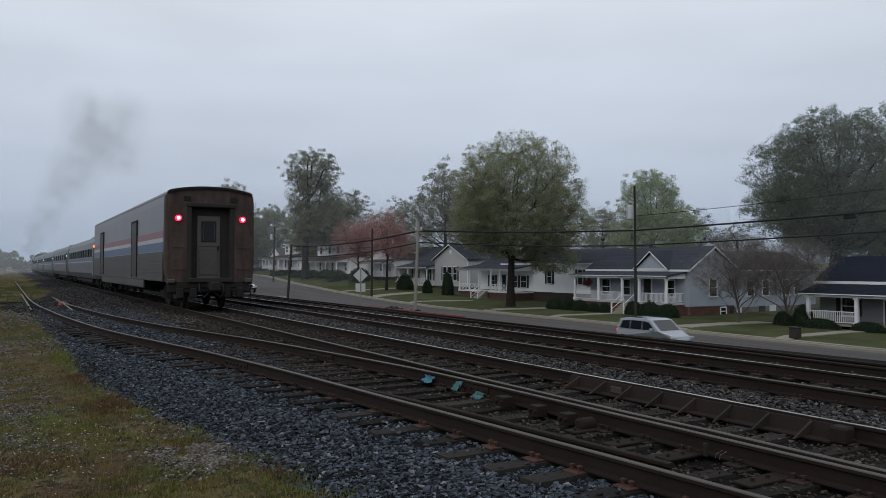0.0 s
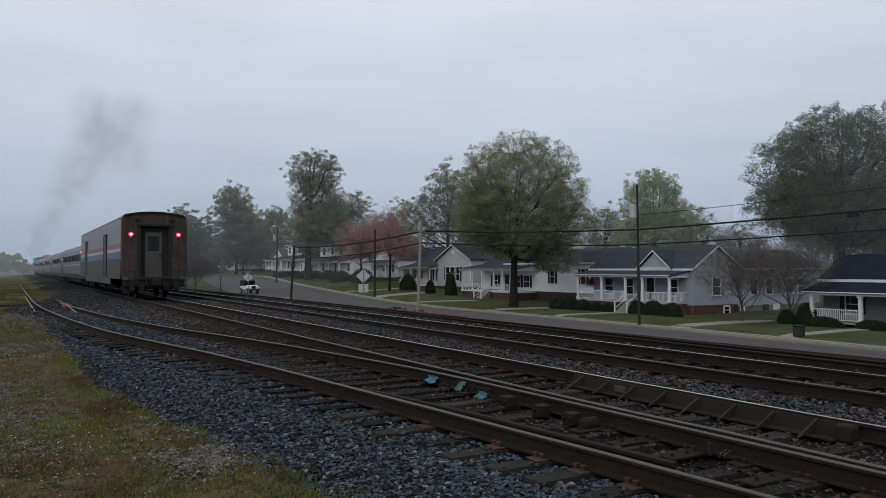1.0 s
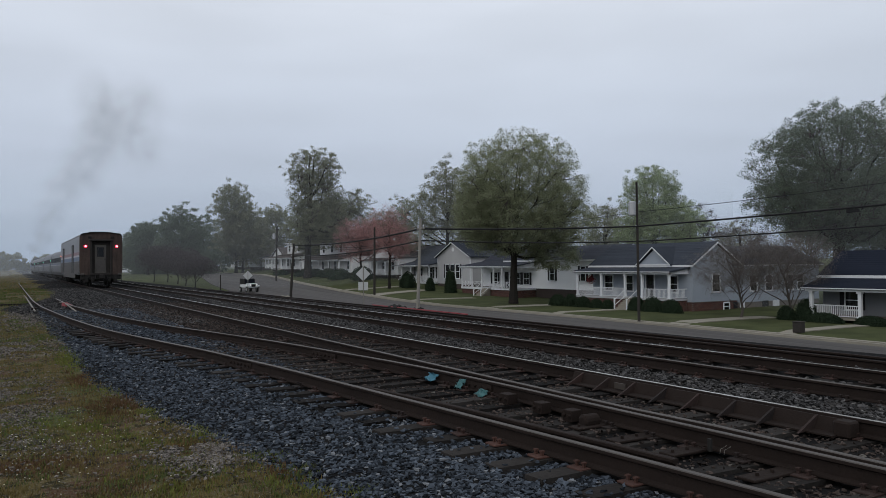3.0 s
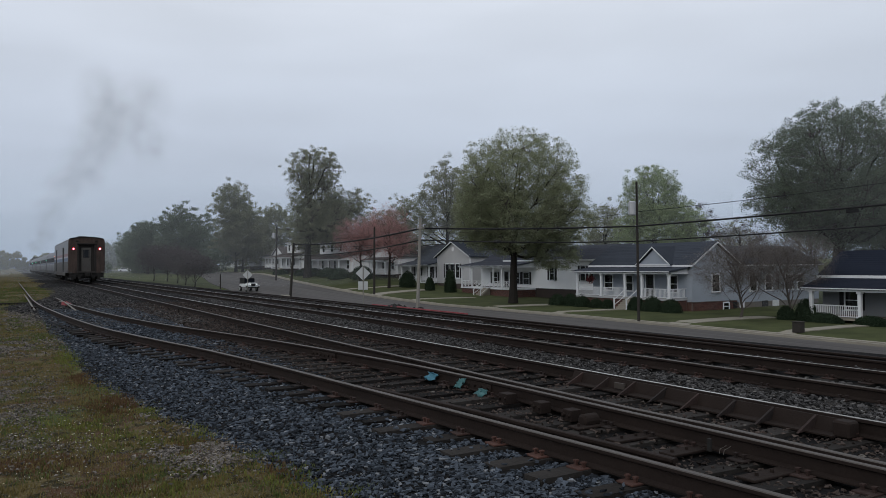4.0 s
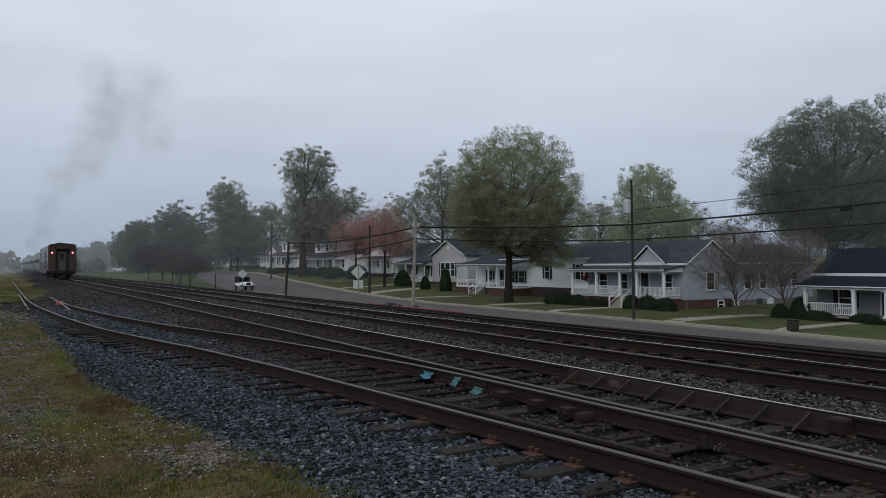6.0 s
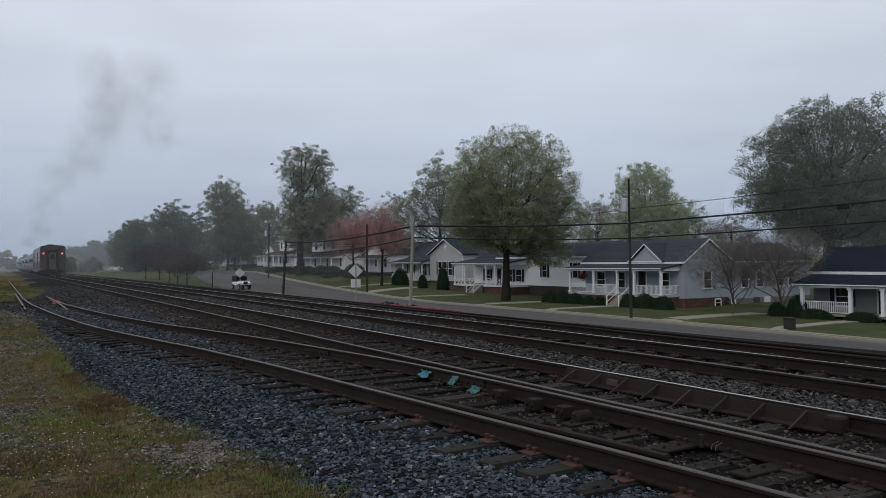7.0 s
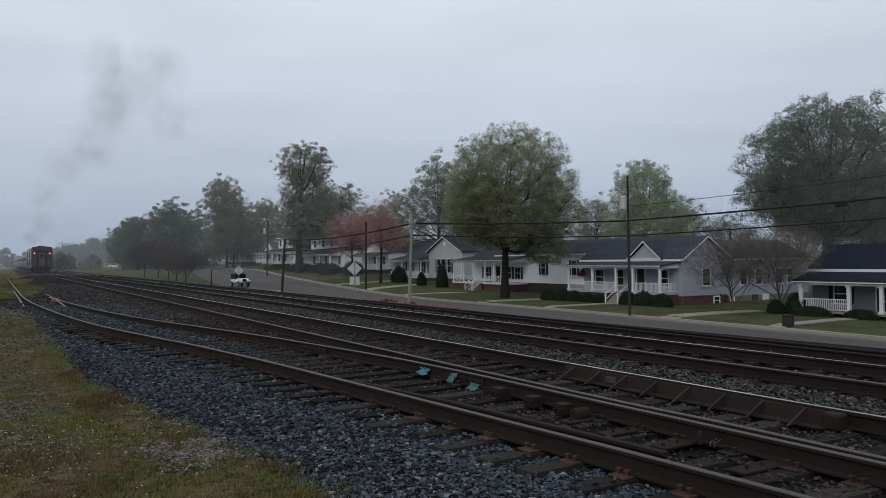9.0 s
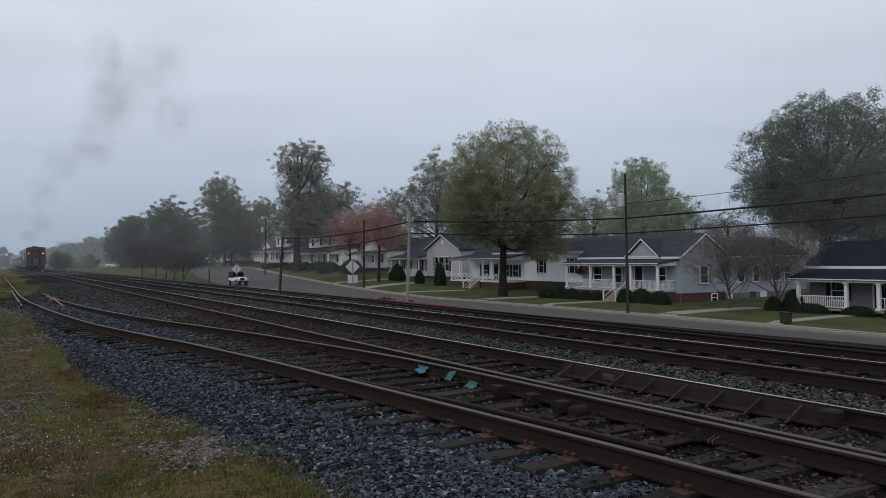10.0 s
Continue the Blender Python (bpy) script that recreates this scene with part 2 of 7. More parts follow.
M_LEAF_OAK = leafy("oak_leaf", (0.276, 0.298, 0.186), (0.198, 0.216, 0.140), 0.58)
M_LEAF_FRESH = leafy("fresh_leaf", (0.275, 0.335, 0.178), (0.185, 0.228, 0.124), 0.5)
M_LEAF_DEEP = leafy("deep_leaf", (0.138, 0.168, 0.118), (0.094, 0.118, 0.086), 0.48)
M_LEAF_OLIVE = leafy("olive_leaf", (0.228, 0.238, 0.158), (0.150, 0.158, 0.108), 0.5)
M_LEAF_PINK = leafy("red_bud_leaf", (0.42, 0.235, 0.225), (0.30, 0.175, 0.165), 0.45)
M_TWIG = leafy("twig_haze", (0.095, 0.08, 0.077), (0.055, 0.047, 0.046), 0.2)
M_HAZETWIG = leafy("brown_twig_haze", (0.170, 0.152, 0.142), (0.110, 0.098, 0.092), 0.3)
M_PALEBARK = material("smooth_pale_bark", (0.10, 0.088, 0.077), (0.055, 0.048, 0.043), 0.85, fine=14, coarse=2, bump=0.2, spec=0.1)
M_DARKTWIG = leafy("dark_twig_haze", (0.085, 0.072, 0.072), (0.05, 0.043, 0.044), 0.25)
M_BLADE = leafy("grass_blade", (0.175, 0.130, 0.054), (0.080, 0.070, 0.022), 0.3)
M_RUSSET = leafy("russet_weed", (0.125, 0.074, 0.038), (0.064, 0.040, 0.022), 0.25)
M_MOSS = leafy("yellow_green_weed", (0.150, 0.165, 0.040), (0.075, 0.090, 0.024), 0.3)
M_LAWNBLADE = leafy("lawn_blade", (0.092, 0.112, 0.036), (0.045, 0.062, 0.019), 0.3)
M_FLOWER = material("clover_flower", (0.5, 0.5, 0.45), (0.4, 0.36, 0.2), 0.8, bump=0, per="island")
M_TAIL = glow("lit_marker_lamp", (1.0, 0.016, 0.06), 2.4)
M_TAILCORE = glow("lit_marker_bulb", (1.0, 0.45, 0.52), 5.0)
M_AMBER = glow("lit_amber_lamp", (1.0, 0.22, 0.08), 2.0)
M_GREENLAMP = glow("lit_green_lamp", (0.1, 1.0, 0.55), 0.7)
M_BRAKE = glow("lit_tail_lamp", (1.0, 0.05, 0.12), 1.0)
M_HEADLAMP = glow("lit_headlamp", (1.0, 0.97, 0.9), 0.2)


def glass(name, tint):
    m = bpy.data.materials.new(name)
    m.use_nodes = True
    s = m.node_tree.nodes["Principled BSDF"]
    s.inputs["Base Color"].default_value = (*tint, 1)
    s.inputs["Roughness"].default_value, s.inputs["Specular IOR Level"].default_value = 0.06, 0.6
    return m


M_GLASS = glass("window_glass", (0.012, 0.014, 0.017))
M_CARGLASS = glass("car_glass", (0.008, 0.01, 0.014))
M_CARGLASS.node_tree.nodes["Principled BSDF"].inputs["Specular IOR Level"].default_value = 0.16


# ---- building helpers ----
def box(bm, x0, x1, y0, y1, z0, z1, bevel=0.0, mi=0):
    v = [bm.verts.new(p) for p in ((x0, y0, z0), (x1, y0, z0), (x1, y1, z0), (x0, y1, z0), (x0, y0, z1), (x1, y0, z1), (x1, y1, z1), (x0, y1, z1))]
    fs = [bm.faces.new([v[i] for i in q]) for q in ((3, 2, 1, 0), (4, 5, 6, 7), (0, 1, 5, 4), (1, 2, 6, 5), (2, 3, 7, 6), (3, 0, 4, 7))]
    for f in fs:
        f.material_index = mi
    if bevel:
        bmesh.ops.bevel(bm, geom=list({e for f in fs for e in f.edges}), offset=bevel, segments=1, affect="EDGES")
    return bm


def prism(bm, outline, axis, a, b, mi=0):
    """An outline of 2D points (counter-clockwise) drawn out along an axis from a to b; the 2D axes are the other two, in order."""
    def place(p, d):
        return {"x": (d, p[0], p[1]), "y": (p[0], d, p[1]), "z": (p[0], p[1], d)}[axis]
    lo, hi = [bm.verts.new(place(p, a)) for p in outline], [bm.verts.new(place(p, b)) for p in outline]
    n = len(outline)
    fs = [bm.faces.new(lo[::-1]), bm.faces.new(hi)]
    fs += [bm.faces.new((lo[i], lo[(i + 1) % n], hi[(i + 1) % n], hi[i])) for i in range(n)]
    for f in fs:
        f.material_index = mi
    bmesh.ops.recalc_face_normals(bm, faces=fs)
    return bm


def tube(bm, points, radii, sides=7):
    """A tapered tube along points."""
    rings, pts = [], [Vector(p) for p in points]
    for i, p in enumerate(pts):
        d = (pts[min(i + 1, len(pts) - 1)] - pts[max(i - 1, 0)]).normalized()
        a = d.orthogonal().normalized()
        c = d.cross(a)
        rings.append([bm.verts.new(p + radii[i] * (a * math.cos(k * math.tau / sides) + c * math.sin(k * math.tau / sides))) for k in range(sides)])
    for r, q in zip(rings, rings[1:]):
        for k in range(sides):
            bm.faces.new((r[k], r[(k + 1) % sides], q[(k + 1) % sides], q[k]))
    bm.faces.new(rings[0][::-1])
    bm.faces.new(rings[-1])
    return bm


def mesh_of(name, bm, *mats, smooth=False):
    me = bpy.data.meshes.new(name)
    bm.to_mesh(me)
    bm.free()
    for m in mats:
        me.materials.append(m)
    if smooth:
        for p in me.polygons:
            p.use_smooth = True
    return me


def part(name, bm, mat, parent=None, label="", smooth=False):
    """Links a bmesh as one mesh object, under a thing or a part if one is given."""
    mats = mat if isinstance(mat, (list, tuple)) else (mat,)
    ob = new(name, mesh_of(name, bm, *mats, smooth=smooth))
    ob.parent = parent
    if label:
        tagged(ob, label)
    return ob


def share(name, me, parent, m=None):
    ob = new(name, me)
    ob.parent = parent
    if m is not None:
        ob.matrix_basis = m
    return ob


def thing(name, m, label, category, group="", kind=""):
    ob = new(name)
    ob.matrix_basis = m
    ob.empty_display_size = 0.3
    return tagged(ob, label, category, group, kind)


def raw_mesh(name, verts, faces, mat):
    me = bpy.data.meshes.new(name)
    verts, faces = np.asarray(verts, np.float32), np.asarray(faces, np.int32)
    me.vertices.add(len(verts))
    me.vertices.foreach_set("co", verts.ravel())
    k = faces.shape[1]
    me.loops.add(faces.size)
    me.loops.foreach_set("vertex_index", faces.ravel())
    me.polygons.add(len(faces))
    me.polygons.foreach_set("loop_start", np.arange(0, faces.size, k, dtype=np.int32))
    me.polygons.foreach_set("loop_total", np.full(len(faces), k, np.int32))
    me.polygons.foreach_set("use_smooth", np.zeros(len(faces), dtype=bool))
    me.materials.append(mat)
    me.update(calc_edges=True)
    return me


def B():
    return bmesh.new()


# ---- the lie of the land ----
ROAD_NEAR, ROAD_FAR = 25.2, 39.4


def lerp(v, *pairs):
    return float(np.interp(v, [p[0] for p in pairs], [p[1] for p in pairs]))


def road_z(y):
    return lerp(y, (-200, -3.0), (15, -2.96), (30, -2.86), (48, -2.78), (72, -2.78), (100, -2.1), (130, -1.2), (170, -0.35), (210, -0.15), (400, -0.1))


def road_bend(y):
    """How far the street has swung away from the railway."""
    return lerp(y, (84, 0), (98, 1.2), (115, 2.7), (128, 3.9), (155, 8.6), (172, 11.0), (400, 12.0))


def ballast_edge(y):
    return lerp(y, (-50, 2.6), (4, 2.3), (8, 2.0), (14, 1.45), (22, 1.15), (27, 0.5), (31, -0.3), (37, -0.5), (41, 0.2), (46, 1.6), (51, 2.1), (86, 2.4), (194, 3.2), (400, 3.8))


def siding_rise(y):
    """The verge climbs towards the rail heads where the siding runs out."""
    return lerp(y, (20, 0), (36, 0.17), (60, 0.2))


def land_z(x, y):
    """Height of the open ground."""
    r, e = road_z(y), ballast_edge(y)
    if x < e + 1.4:
        flat = -0.34 + siding_rise(y) + 0.05 * math.sin(x * 0.35 + 1) * math.cos(y * 0.21)
        return flat - lerp(y, (215, 0), (300, 3.0), (900, 4.0)) * (1 if x < 0.5 else 0)
    if x < 14.0:
        return -0.40
    x -= road_bend(y) * min(1, max(0, (x - 20.5) / 4))
    base = lerp(x, (14.0, -0.40), (15.2, min(-0.75, r * 0.4)), (20.5, r - 0.05), (41.0, r - 0.06), (42.0, r + 0.10), (48.0, r + 0.10), (52.0, r + 0.02), (70, r + 0.2), (140, r + 1.2), (400, r + 2.4))
    return base + lerp(y, (98, 0), (116, 1.0), (260, 1.0)) * min(1, max(0, (x - 44) / 6))


def build_ground():
    xs = np.unique(np.concatenate([np.linspace(-2500, -100, 7), np.linspace(-100, -12, 9), np.linspace(-12, 4, 33), np.array([4.0, 8, 13.9, 14.0, 14.5, 15.2, 16.5, 18, 20.5, 23, 25, 32, 39, 41, 42, 45, 48, 52, 58, 64, 70, 85, 100, 140, 200, 400, 900, 2500])]))
    ys = np.unique(np.concatenate([np.linspace(-2500, -60, 6), np.linspace(-60, 2, 10), np.linspace(2, 40, 77), np.linspace(40, 130, 46), np.linspace(130, 230, 21), np.array([260, 300, 400, 600, 900, 1500, 3000])]))
    verts = [(x, y, land_z(x, y) + (0.02 * noise.noise((x * 2.2, y * 2.2, 0)) if -12 < x < 3 and 0 < y < 40 else 0)) for y in ys for x in xs]
    nx = len(xs)
    faces = [(j * nx + i, j * nx + i + 1, (j + 1) * nx + i + 1, (j + 1) * nx + i) for j in range(len(ys) - 1) for i in range(nx - 1)]
    me = raw_mesh("ground", verts, faces, M_VERGE)
    me.materials.append(M_LAWN)
    me.polygons.foreach_set("material_index", [1 if xs[k % (nx - 1)] >= 14.4 else 0 for k in range(len(faces))])
    for p in me.polygons:
        p.use_smooth = True
    return tagged(new("ground", me), "rough straw and moss grass verge with lawns beyond the street", "ground", kind="structure")


build_ground()


def strip(name, mat, ys, profile, label, category, kind="structure"):
    """A sheet that follows y; profile(y) gives its (x, z) points across."""
    verts, faces = [], []
    n = len(profile(ys[0]))
    for j, y in enumerate(ys):
        verts += [(x, y, z) for x, z in profile(y)]
        if j:
            faces += [((j - 1) * n + i, (j - 1) * n + i + 1, j * n + i + 1, j * n + i) for i in range(n - 1)]
    return tagged(new(name, raw_mesh(name, verts, faces, mat)), label, category, kind=kind)


def ballast_profile(y):
    e = ballast_edge(y)
    f = max(e + 0.9, lerp(y, (0, 3.3), (40, 0.9), (50, 2.9), (150, 4.8)))
    up = lerp(y, (10, 0), (24, 0.07), (60, 0.09))  # farther off the stones lie higher round the rails
    rise, bank = siding_rise(y), lerp(y, (-10, 0.11), (3, 0.07), (18, 0))
    return [(e - 0.35, -0.42 + rise), (e + 0.15, -0.33 + rise), (f, -0.235 + rise * 0.75), (f + 0.9, -0.225 + max(up, rise * 0.6)), (8.25, -0.225 + up), (8.5, -0.235 + up), (12.3, -0.225 + up), (13.2, -0.21 + up * 0.6 + bank * 0.5), (14.1, -0.215 + bank), (14.9, -0.6), (15.4, -0.95)]


LONG = list(np.linspace(-60, 60, 61)) + [65, 70, 80, 90, 100, 106, 112, 118, 124, 130, 137, 144, 151, 158, 165, 172, 180, 210, 240, 300, 400, 600, 900]
# its near-black colour serves as shade between the stones strewn on top
strip("ballast_bed", M_BALLAST, LONG, ballast_profile, "crushed-stone ballast bed under the tracks, near-black as the shade between stones", "ballast bed")
strip("road", M_ASPHALT, LONG, lambda y: [(x + road_bend(y), road_z(y) + dz) for x, dz in ((ROAD_NEAR, -0.3), (ROAD_NEAR + 0.02, 0), (32, 0.08), (ROAD_FAR, 0))], "pale grey asphalt street beside the railway", "road")
strip("kerb", M_CONCRETE, LONG, lambda y: [(x + road_bend(y), road_z(y) + dz) for x, dz in ((ROAD_FAR, -0.2), (ROAD_FAR, 0.13), (ROAD_FAR + 0.16, 0.14), (ROAD_FAR + 0.18, -0.2))], "low concrete kerb along the street", "kerb")
strip("pavement", M_CONCRETE, LONG, lambda y: [(x + road_bend(y), road_z(y) + dz) for x, dz in ((40.15, -0.1), (40.17, 0.13), (40.5, 0.14), (40.52, -0.2))], "narrow pale concrete pavement", "pavement")


# ---- the tracks ----
def near_rail_x(y):
    return lerp(y, (-6, 5.1), (0, 4.78), (3.4, 4.52), (4.7, 4.40), (5.7, 4.29), (6.9, 4.15), (8.2, 4.02), (10.2, 3.83), (13.0, 3.50), (15.2, 3.15), (16.8, 2.87), (19, 2.42), (21.9, 2.05), (27, 1.62), (35.5, 1.15), (42, 1.02), (80, 0.95))


def inner_rail_x(y):
    return lerp(y, (-6, 5.9), (4, 5.74), (5.3, 5.70), (7, 5.66), (8, 5.66), (9.4, 5.62), (11, 5.49), (12.8, 5.24), (15.1, 4.93), (17.6, 4.50), (20.7, 3.84), (22.7, 3.54), (25.4, 3.15), (29.4, 2.73), (36, 2.27), (46, 2.1), (80, 2.02))


def smooth_line(f, ys, reach=2.2):
    return [(sum(f(y + d) for d in (-reach, -reach / 2, 0, reach / 2, reach)) / 5, y) for y in ys]


RAIL = [(-0.07, -0.172), (0.07, -0.172), (0.07, -0.158), (0.012, -0.142), (0.009, -0.046), (0.037, -0.032), (0.037, -0.006), (0.026, 0.0), (-0.026, 0.0), (-0.037, -0.006), (-0.037, -0.032), (-0.009, -0.046), (-0.012, -0.142), (-0.07, -0.158)]


def rail(name, line, parent, head, label):
    """A rail of true section along (x, y) points, with its own running surface."""
    bm, rings = B(), []
    for i, (x, y) in enumerate(line):
        a, b = line[max(i - 1, 0)], line[min(i + 1, len(line) - 1)]
        d = Vector((b[0] - a[0], b[1] - a[1], 0)).normalized()
        s = Vector((d.y, -d.x, 0))
        wob = 0.004 * noise.noise((x, y * 0.7, 3))
        rings.append([bm.verts.new(Vector((x, y, wob + c[1])) + s * c[0]) for c in RAIL])
    n = len(RAIL)
    for r, q in zip(rings, rings[1:]):
        for k in range(n):
            f = bm.faces.new((r[k], q[k], q[(k + 1) % n], r[(k + 1) % n]))
            f.material_index = 1 if k == 7 or (head is not M_POLISH and k in (6, 8)) else 0
    bm.faces.new(rings[0])
    bm.faces.new(rings[-1][::-1])
    bmesh.ops.recalc_face_normals(bm, faces=bm.faces[:])
    return part(name, bm, (M_RUST, head), parent, label)


TIE_STEP = 0.56


def tie_mesh(length, seed):
    rnd = random.Random(seed)
    bm = B()
    w = 0.115
    for k in range(6):
        x0, x1 = length * k / 6, length * (k + 1) / 6
        if k == 0:
            prev = [bm.verts.new((0, s * (w + rnd.uniform(-0.012, 0.006)), z + rnd.uniform(-0.008, 0.004))) for s, z in ((-1, -0.2), (1, -0.2), (1, 0), (-1, 0))]
            bm.faces.new(prev)
        cur = [bm.verts.new((x1, s * (w + rnd.uniform(-0.012, 0.006)), z + rnd.uniform(-0.008, 0.004))) for s, z in ((-1, -0.2), (1, -0.2), (1, 0), (-1, 0))]
        for i in range(4):
            bm.faces.new((prev[i], cur[i], cur[(i + 1) % 4], prev[(i + 1) % 4]))
        prev = cur
    bm.faces.new(prev[::-1])
    bmesh.ops.recalc_face_normals(bm, faces=bm.faces[:])
    return mesh_of("tie", bm, M_TIE)


def plate_mesh(mat):
    bm = B()
    box(bm, -0.19, 0.19, -0.09, 0.09, 0, 0.018, 0.004)
    for x in (-0.11, 0.11):
        for y in (-0.045, 0.045):
            box(bm, x - 0.012, x + 0.012, y - 0.012, y + 0.012, 0.018, 0.05)
            box(bm, x - 0.02, x + 0.02, y - 0.018, y + 0.018, 0.05, 0.064)
    return mesh_of("tie_plate", bm, mat)


TIES = {}
PLATE, RED_PLATE = plate_mesh(M_PLATE), plate_mesh(M_REDPLATE)


def tie(parent, x0, x1, y, rnd, top=-0.186):
    length = round((x1 - x0) * 2) / 2
    key = (length, rnd.randrange(3))
    if key not in TIES:
        TIES[key] = tie_mesh(length, hash(key) % 1000)
    share("tie", TIES[key], parent, pose(x0 + rnd.uniform(-0.05, 0.05), y, top + rnd.uniform(-0.006, 0.004), 0, 0, rnd.uniform(-1.3, 1.3)))


L1, R1, N2, F2 = 5.86, 7.37, 9.27, 10.76
FARY = list(np.arange(-8, 60, 1.0)) + list(range(60, 420, 12))

turnout = thing("siding_track", Matrix(), "rusty siding track curving out of the main line", "railway track", kind="structure")
ys = list(np.arange(-5, 62, 0.7))
rail("rail", smooth_line(near_rail_x, ys + list(range(64, 100, 4))), turnout, M_RAILHEAD, "rusty outer siding rail")
rail("rail", smooth_line(inner_rail_x, [y for y in ys if y < 44.5], 1.2), turnout, M_RAILHEAD, "rusty inner siding rail")
rail("guard_rail", [(x + lerp(y, (4.4, 0.3), (7, 0.28), (9.2, 0.17)), y) for x, y in smooth_line(near_rail_x, list(np.arange(4.4, 9.3, 0.4)))], turnout, M_RUST, "dark guard rail inside the siding rail").location.z = -0.025
for f, y0 in ((near_rail_x, 13.0), (inner_rail_x, 13.4), (inner_rail_x, 8.9)):  # joint bars bolted to the rail webs
    a, b = f(y0 - 0.45), f(y0 + 0.45)
    jb = B()
    prism(jb, [(-0.055, -0.15), (-0.02, -0.15), (-0.02, -0.045), (-0.04, -0.05)], "y", -0.45, 0.45)
    for k in range(6):
        tube(jb, [(-0.045, -0.38 + k * 0.15, -0.1), (-0.075, -0.38 + k * 0.15, -0.1)], [0.022, 0.02], 6)
    bar = part("joint_bar", jb, M_RUST, turnout, "bolted rusty joint bar")
    bar.matrix_basis = Matrix.Translation(((a + b) / 2, y0, 0)) @ Matrix.Rotation(math.atan2(-(b - a), 0.9), 4, "Z")
for k, y in enumerate((4.05, 4.95, 5.6, 6.25)):  # wide slide plates under the crossing rails
    part("slide_plate", box(B(), 5.12 + 0.06 * (k % 2), 5.75, y - 0.09, y + 0.09, -0.186, -0.162, 0.006), M_RUST, turnout)
    for x in (5.26, 5.45):
        part("bolt", tube(B(), [(x, y, -0.162), (x, y, -0.135)], [0.018, 0.016], 6), M_RUST, turnout)
main_near = thing("main_track_near", Matrix(), "main railway track with polished rails on dark timber ties", "railway track", kind="structure")
rail("rail", [(L1 + (0.2 if y < 3 else 0.05 if y < 6 else 0), y) for y in FARY], main_near, M_RAILHEAD, "dull steel rail")
rail("rail", [(R1, y) for y in FARY], main_near, M_POLISH, "rail with a bright polished top")
main_far = thing("main_track_far", Matrix(), "far main railway track with a bright rail", "railway track", kind="structure")
rail("rail", [(N2, y) for y in FARY], main_far, M_RAILHEAD, "dull steel rail")
rail("rail", [(F2, y) for y in FARY], main_far, M_POLISH, "rail with a bright polished top")

tr_rnd = random.Random(5)
TIE_Y = [TIE_STEP * k + tr_rnd.uniform(-0.05, 0.05) for k in range(-6, 135)]
for y in TIE_Y:
    nx_, ix = near_rail_x(y), inner_rail_x(y)
    if y < 17:
        tie(turnout, nx_ - 0.62 + tr_rnd.uniform(-0.1, 0.12), R1 + 0.6, y, tr_rnd)
        spots = (nx_, ix, R1)
    else:
        tie(main_near, L1 - 0.6, R1 + 0.6, y, tr_rnd)
        spots = (L1, R1)
        if y < 30:
            tie(turnout, nx_ - 0.5, ix + 0.5, y + 0.1, tr_rnd, -0.185)
            if y < 24:
                share("tie_plate", PLATE, turnout, pose(nx_, y + 0.1, -0.187))
                share("tie_plate", PLATE, turnout, pose(ix, y + 0.1, -0.187))
    tie(main_far, N2 - 0.6, F2 + 0.6, y + 0.2, tr_rnd)
    if y < 24:
        for x in spots:
            share("tie_plate", RED_PLATE if x == nx_ and y < 7.6 else PLATE, turnout if y < 17 else main_near, pose(x, y, -0.187, 0, 0, tr_rnd.uniform(-3, 3)))
        share("tie_plate", PLATE, main_far, pose(N2, y + 0.2, -0.187))
        share("tie_plate", PLATE, main_far, pose(F2, y + 0.2, -0.187))
for parent, a, b in ((main_near, L1, R1), (main_far, N2, F2)):  # the ties far down the line
    bm = B()
    for k in range(135, 420):
        box(bm, a - 0.6, b + 0.6, k * TIE_STEP - 0.115, k * TIE_STEP + 0.115, -0.3, -0.186)
    tagged(part("distant_ties", bm, M_TIE, parent), kind="stuff")


# ---- the train ----
def car_section(half, floor_z, eave, crown, n=8):
    """Outline of a car body across: flat sides with a soft tuck at the sill and an arched roof."""
    pts = [(half - 0.10, floor_z), (half - 0.01, floor_z + 0.35), (half, floor_z + 1.0), (half - 0.01, eave - 0.2), (half - 0.03, eave + 0.06), (half - 0.09, eave + 0.17)]
    roof = [(half - 0.2, eave + 0.24)]
    for k in range(1, n):
        f = 1 - k / n
        roof.append(((half - 0.2) * f, crown - (crown - eave - 0.24) * f * f))
    right = pts + roof
    return right + [(0, crown)] + [(-x, z) for x, z in right[::-1]]


def loft(bm, outline, stations):
    """Rings of the outline at each (y, scale) station, closed at both ends."""
    rings = []
    for y, s in stations:
        rings.append([bm.verts.new((x * s, y, 2.0 + (z - 2.0) * (0.5 + 0.5 * s))) for x, z in outline])
    n = len(outline)
    for r, q in zip(rings, rings[1:]):
        for k in range(n):
            bm.faces.new((r[k], r[(k + 1) % n], q[(k + 1) % n], q[k]))
    bm.faces.new(rings[0])
    bm.faces.new(rings[-1][::-1])
    bmesh.ops.recalc_face_normals(bm, faces=bm.faces[:])
    return bm


def wheel_mesh():
    bm = B()
    outline = [(0.457, -0.04), (0.457, 0.06), (0.50, 0.062), (0.50, 0.10), (0.2, 0.09), (0.2, -0.03)]
    n = 24
    rings = [[bm.verts.new((o[1], o[0] * math.cos(k * math.tau / n), o[0] * math.sin(k * math.tau / n))) for o in outline] for k in range(n)]
    m = len(outline)
    for k in range(n):
        for i in range(m):
            bm.faces.new((rings[k][i], rings[k][(i + 1) % m], rings[(k + 1) % n][(i + 1) % m], rings[(k + 1) % n][i]))
    bmesh.ops.recalc_face_normals(bm, faces=bm.faces[:])
    return mesh_of("wheel", bm, M_DARK)


WHEEL = wheel_mesh()


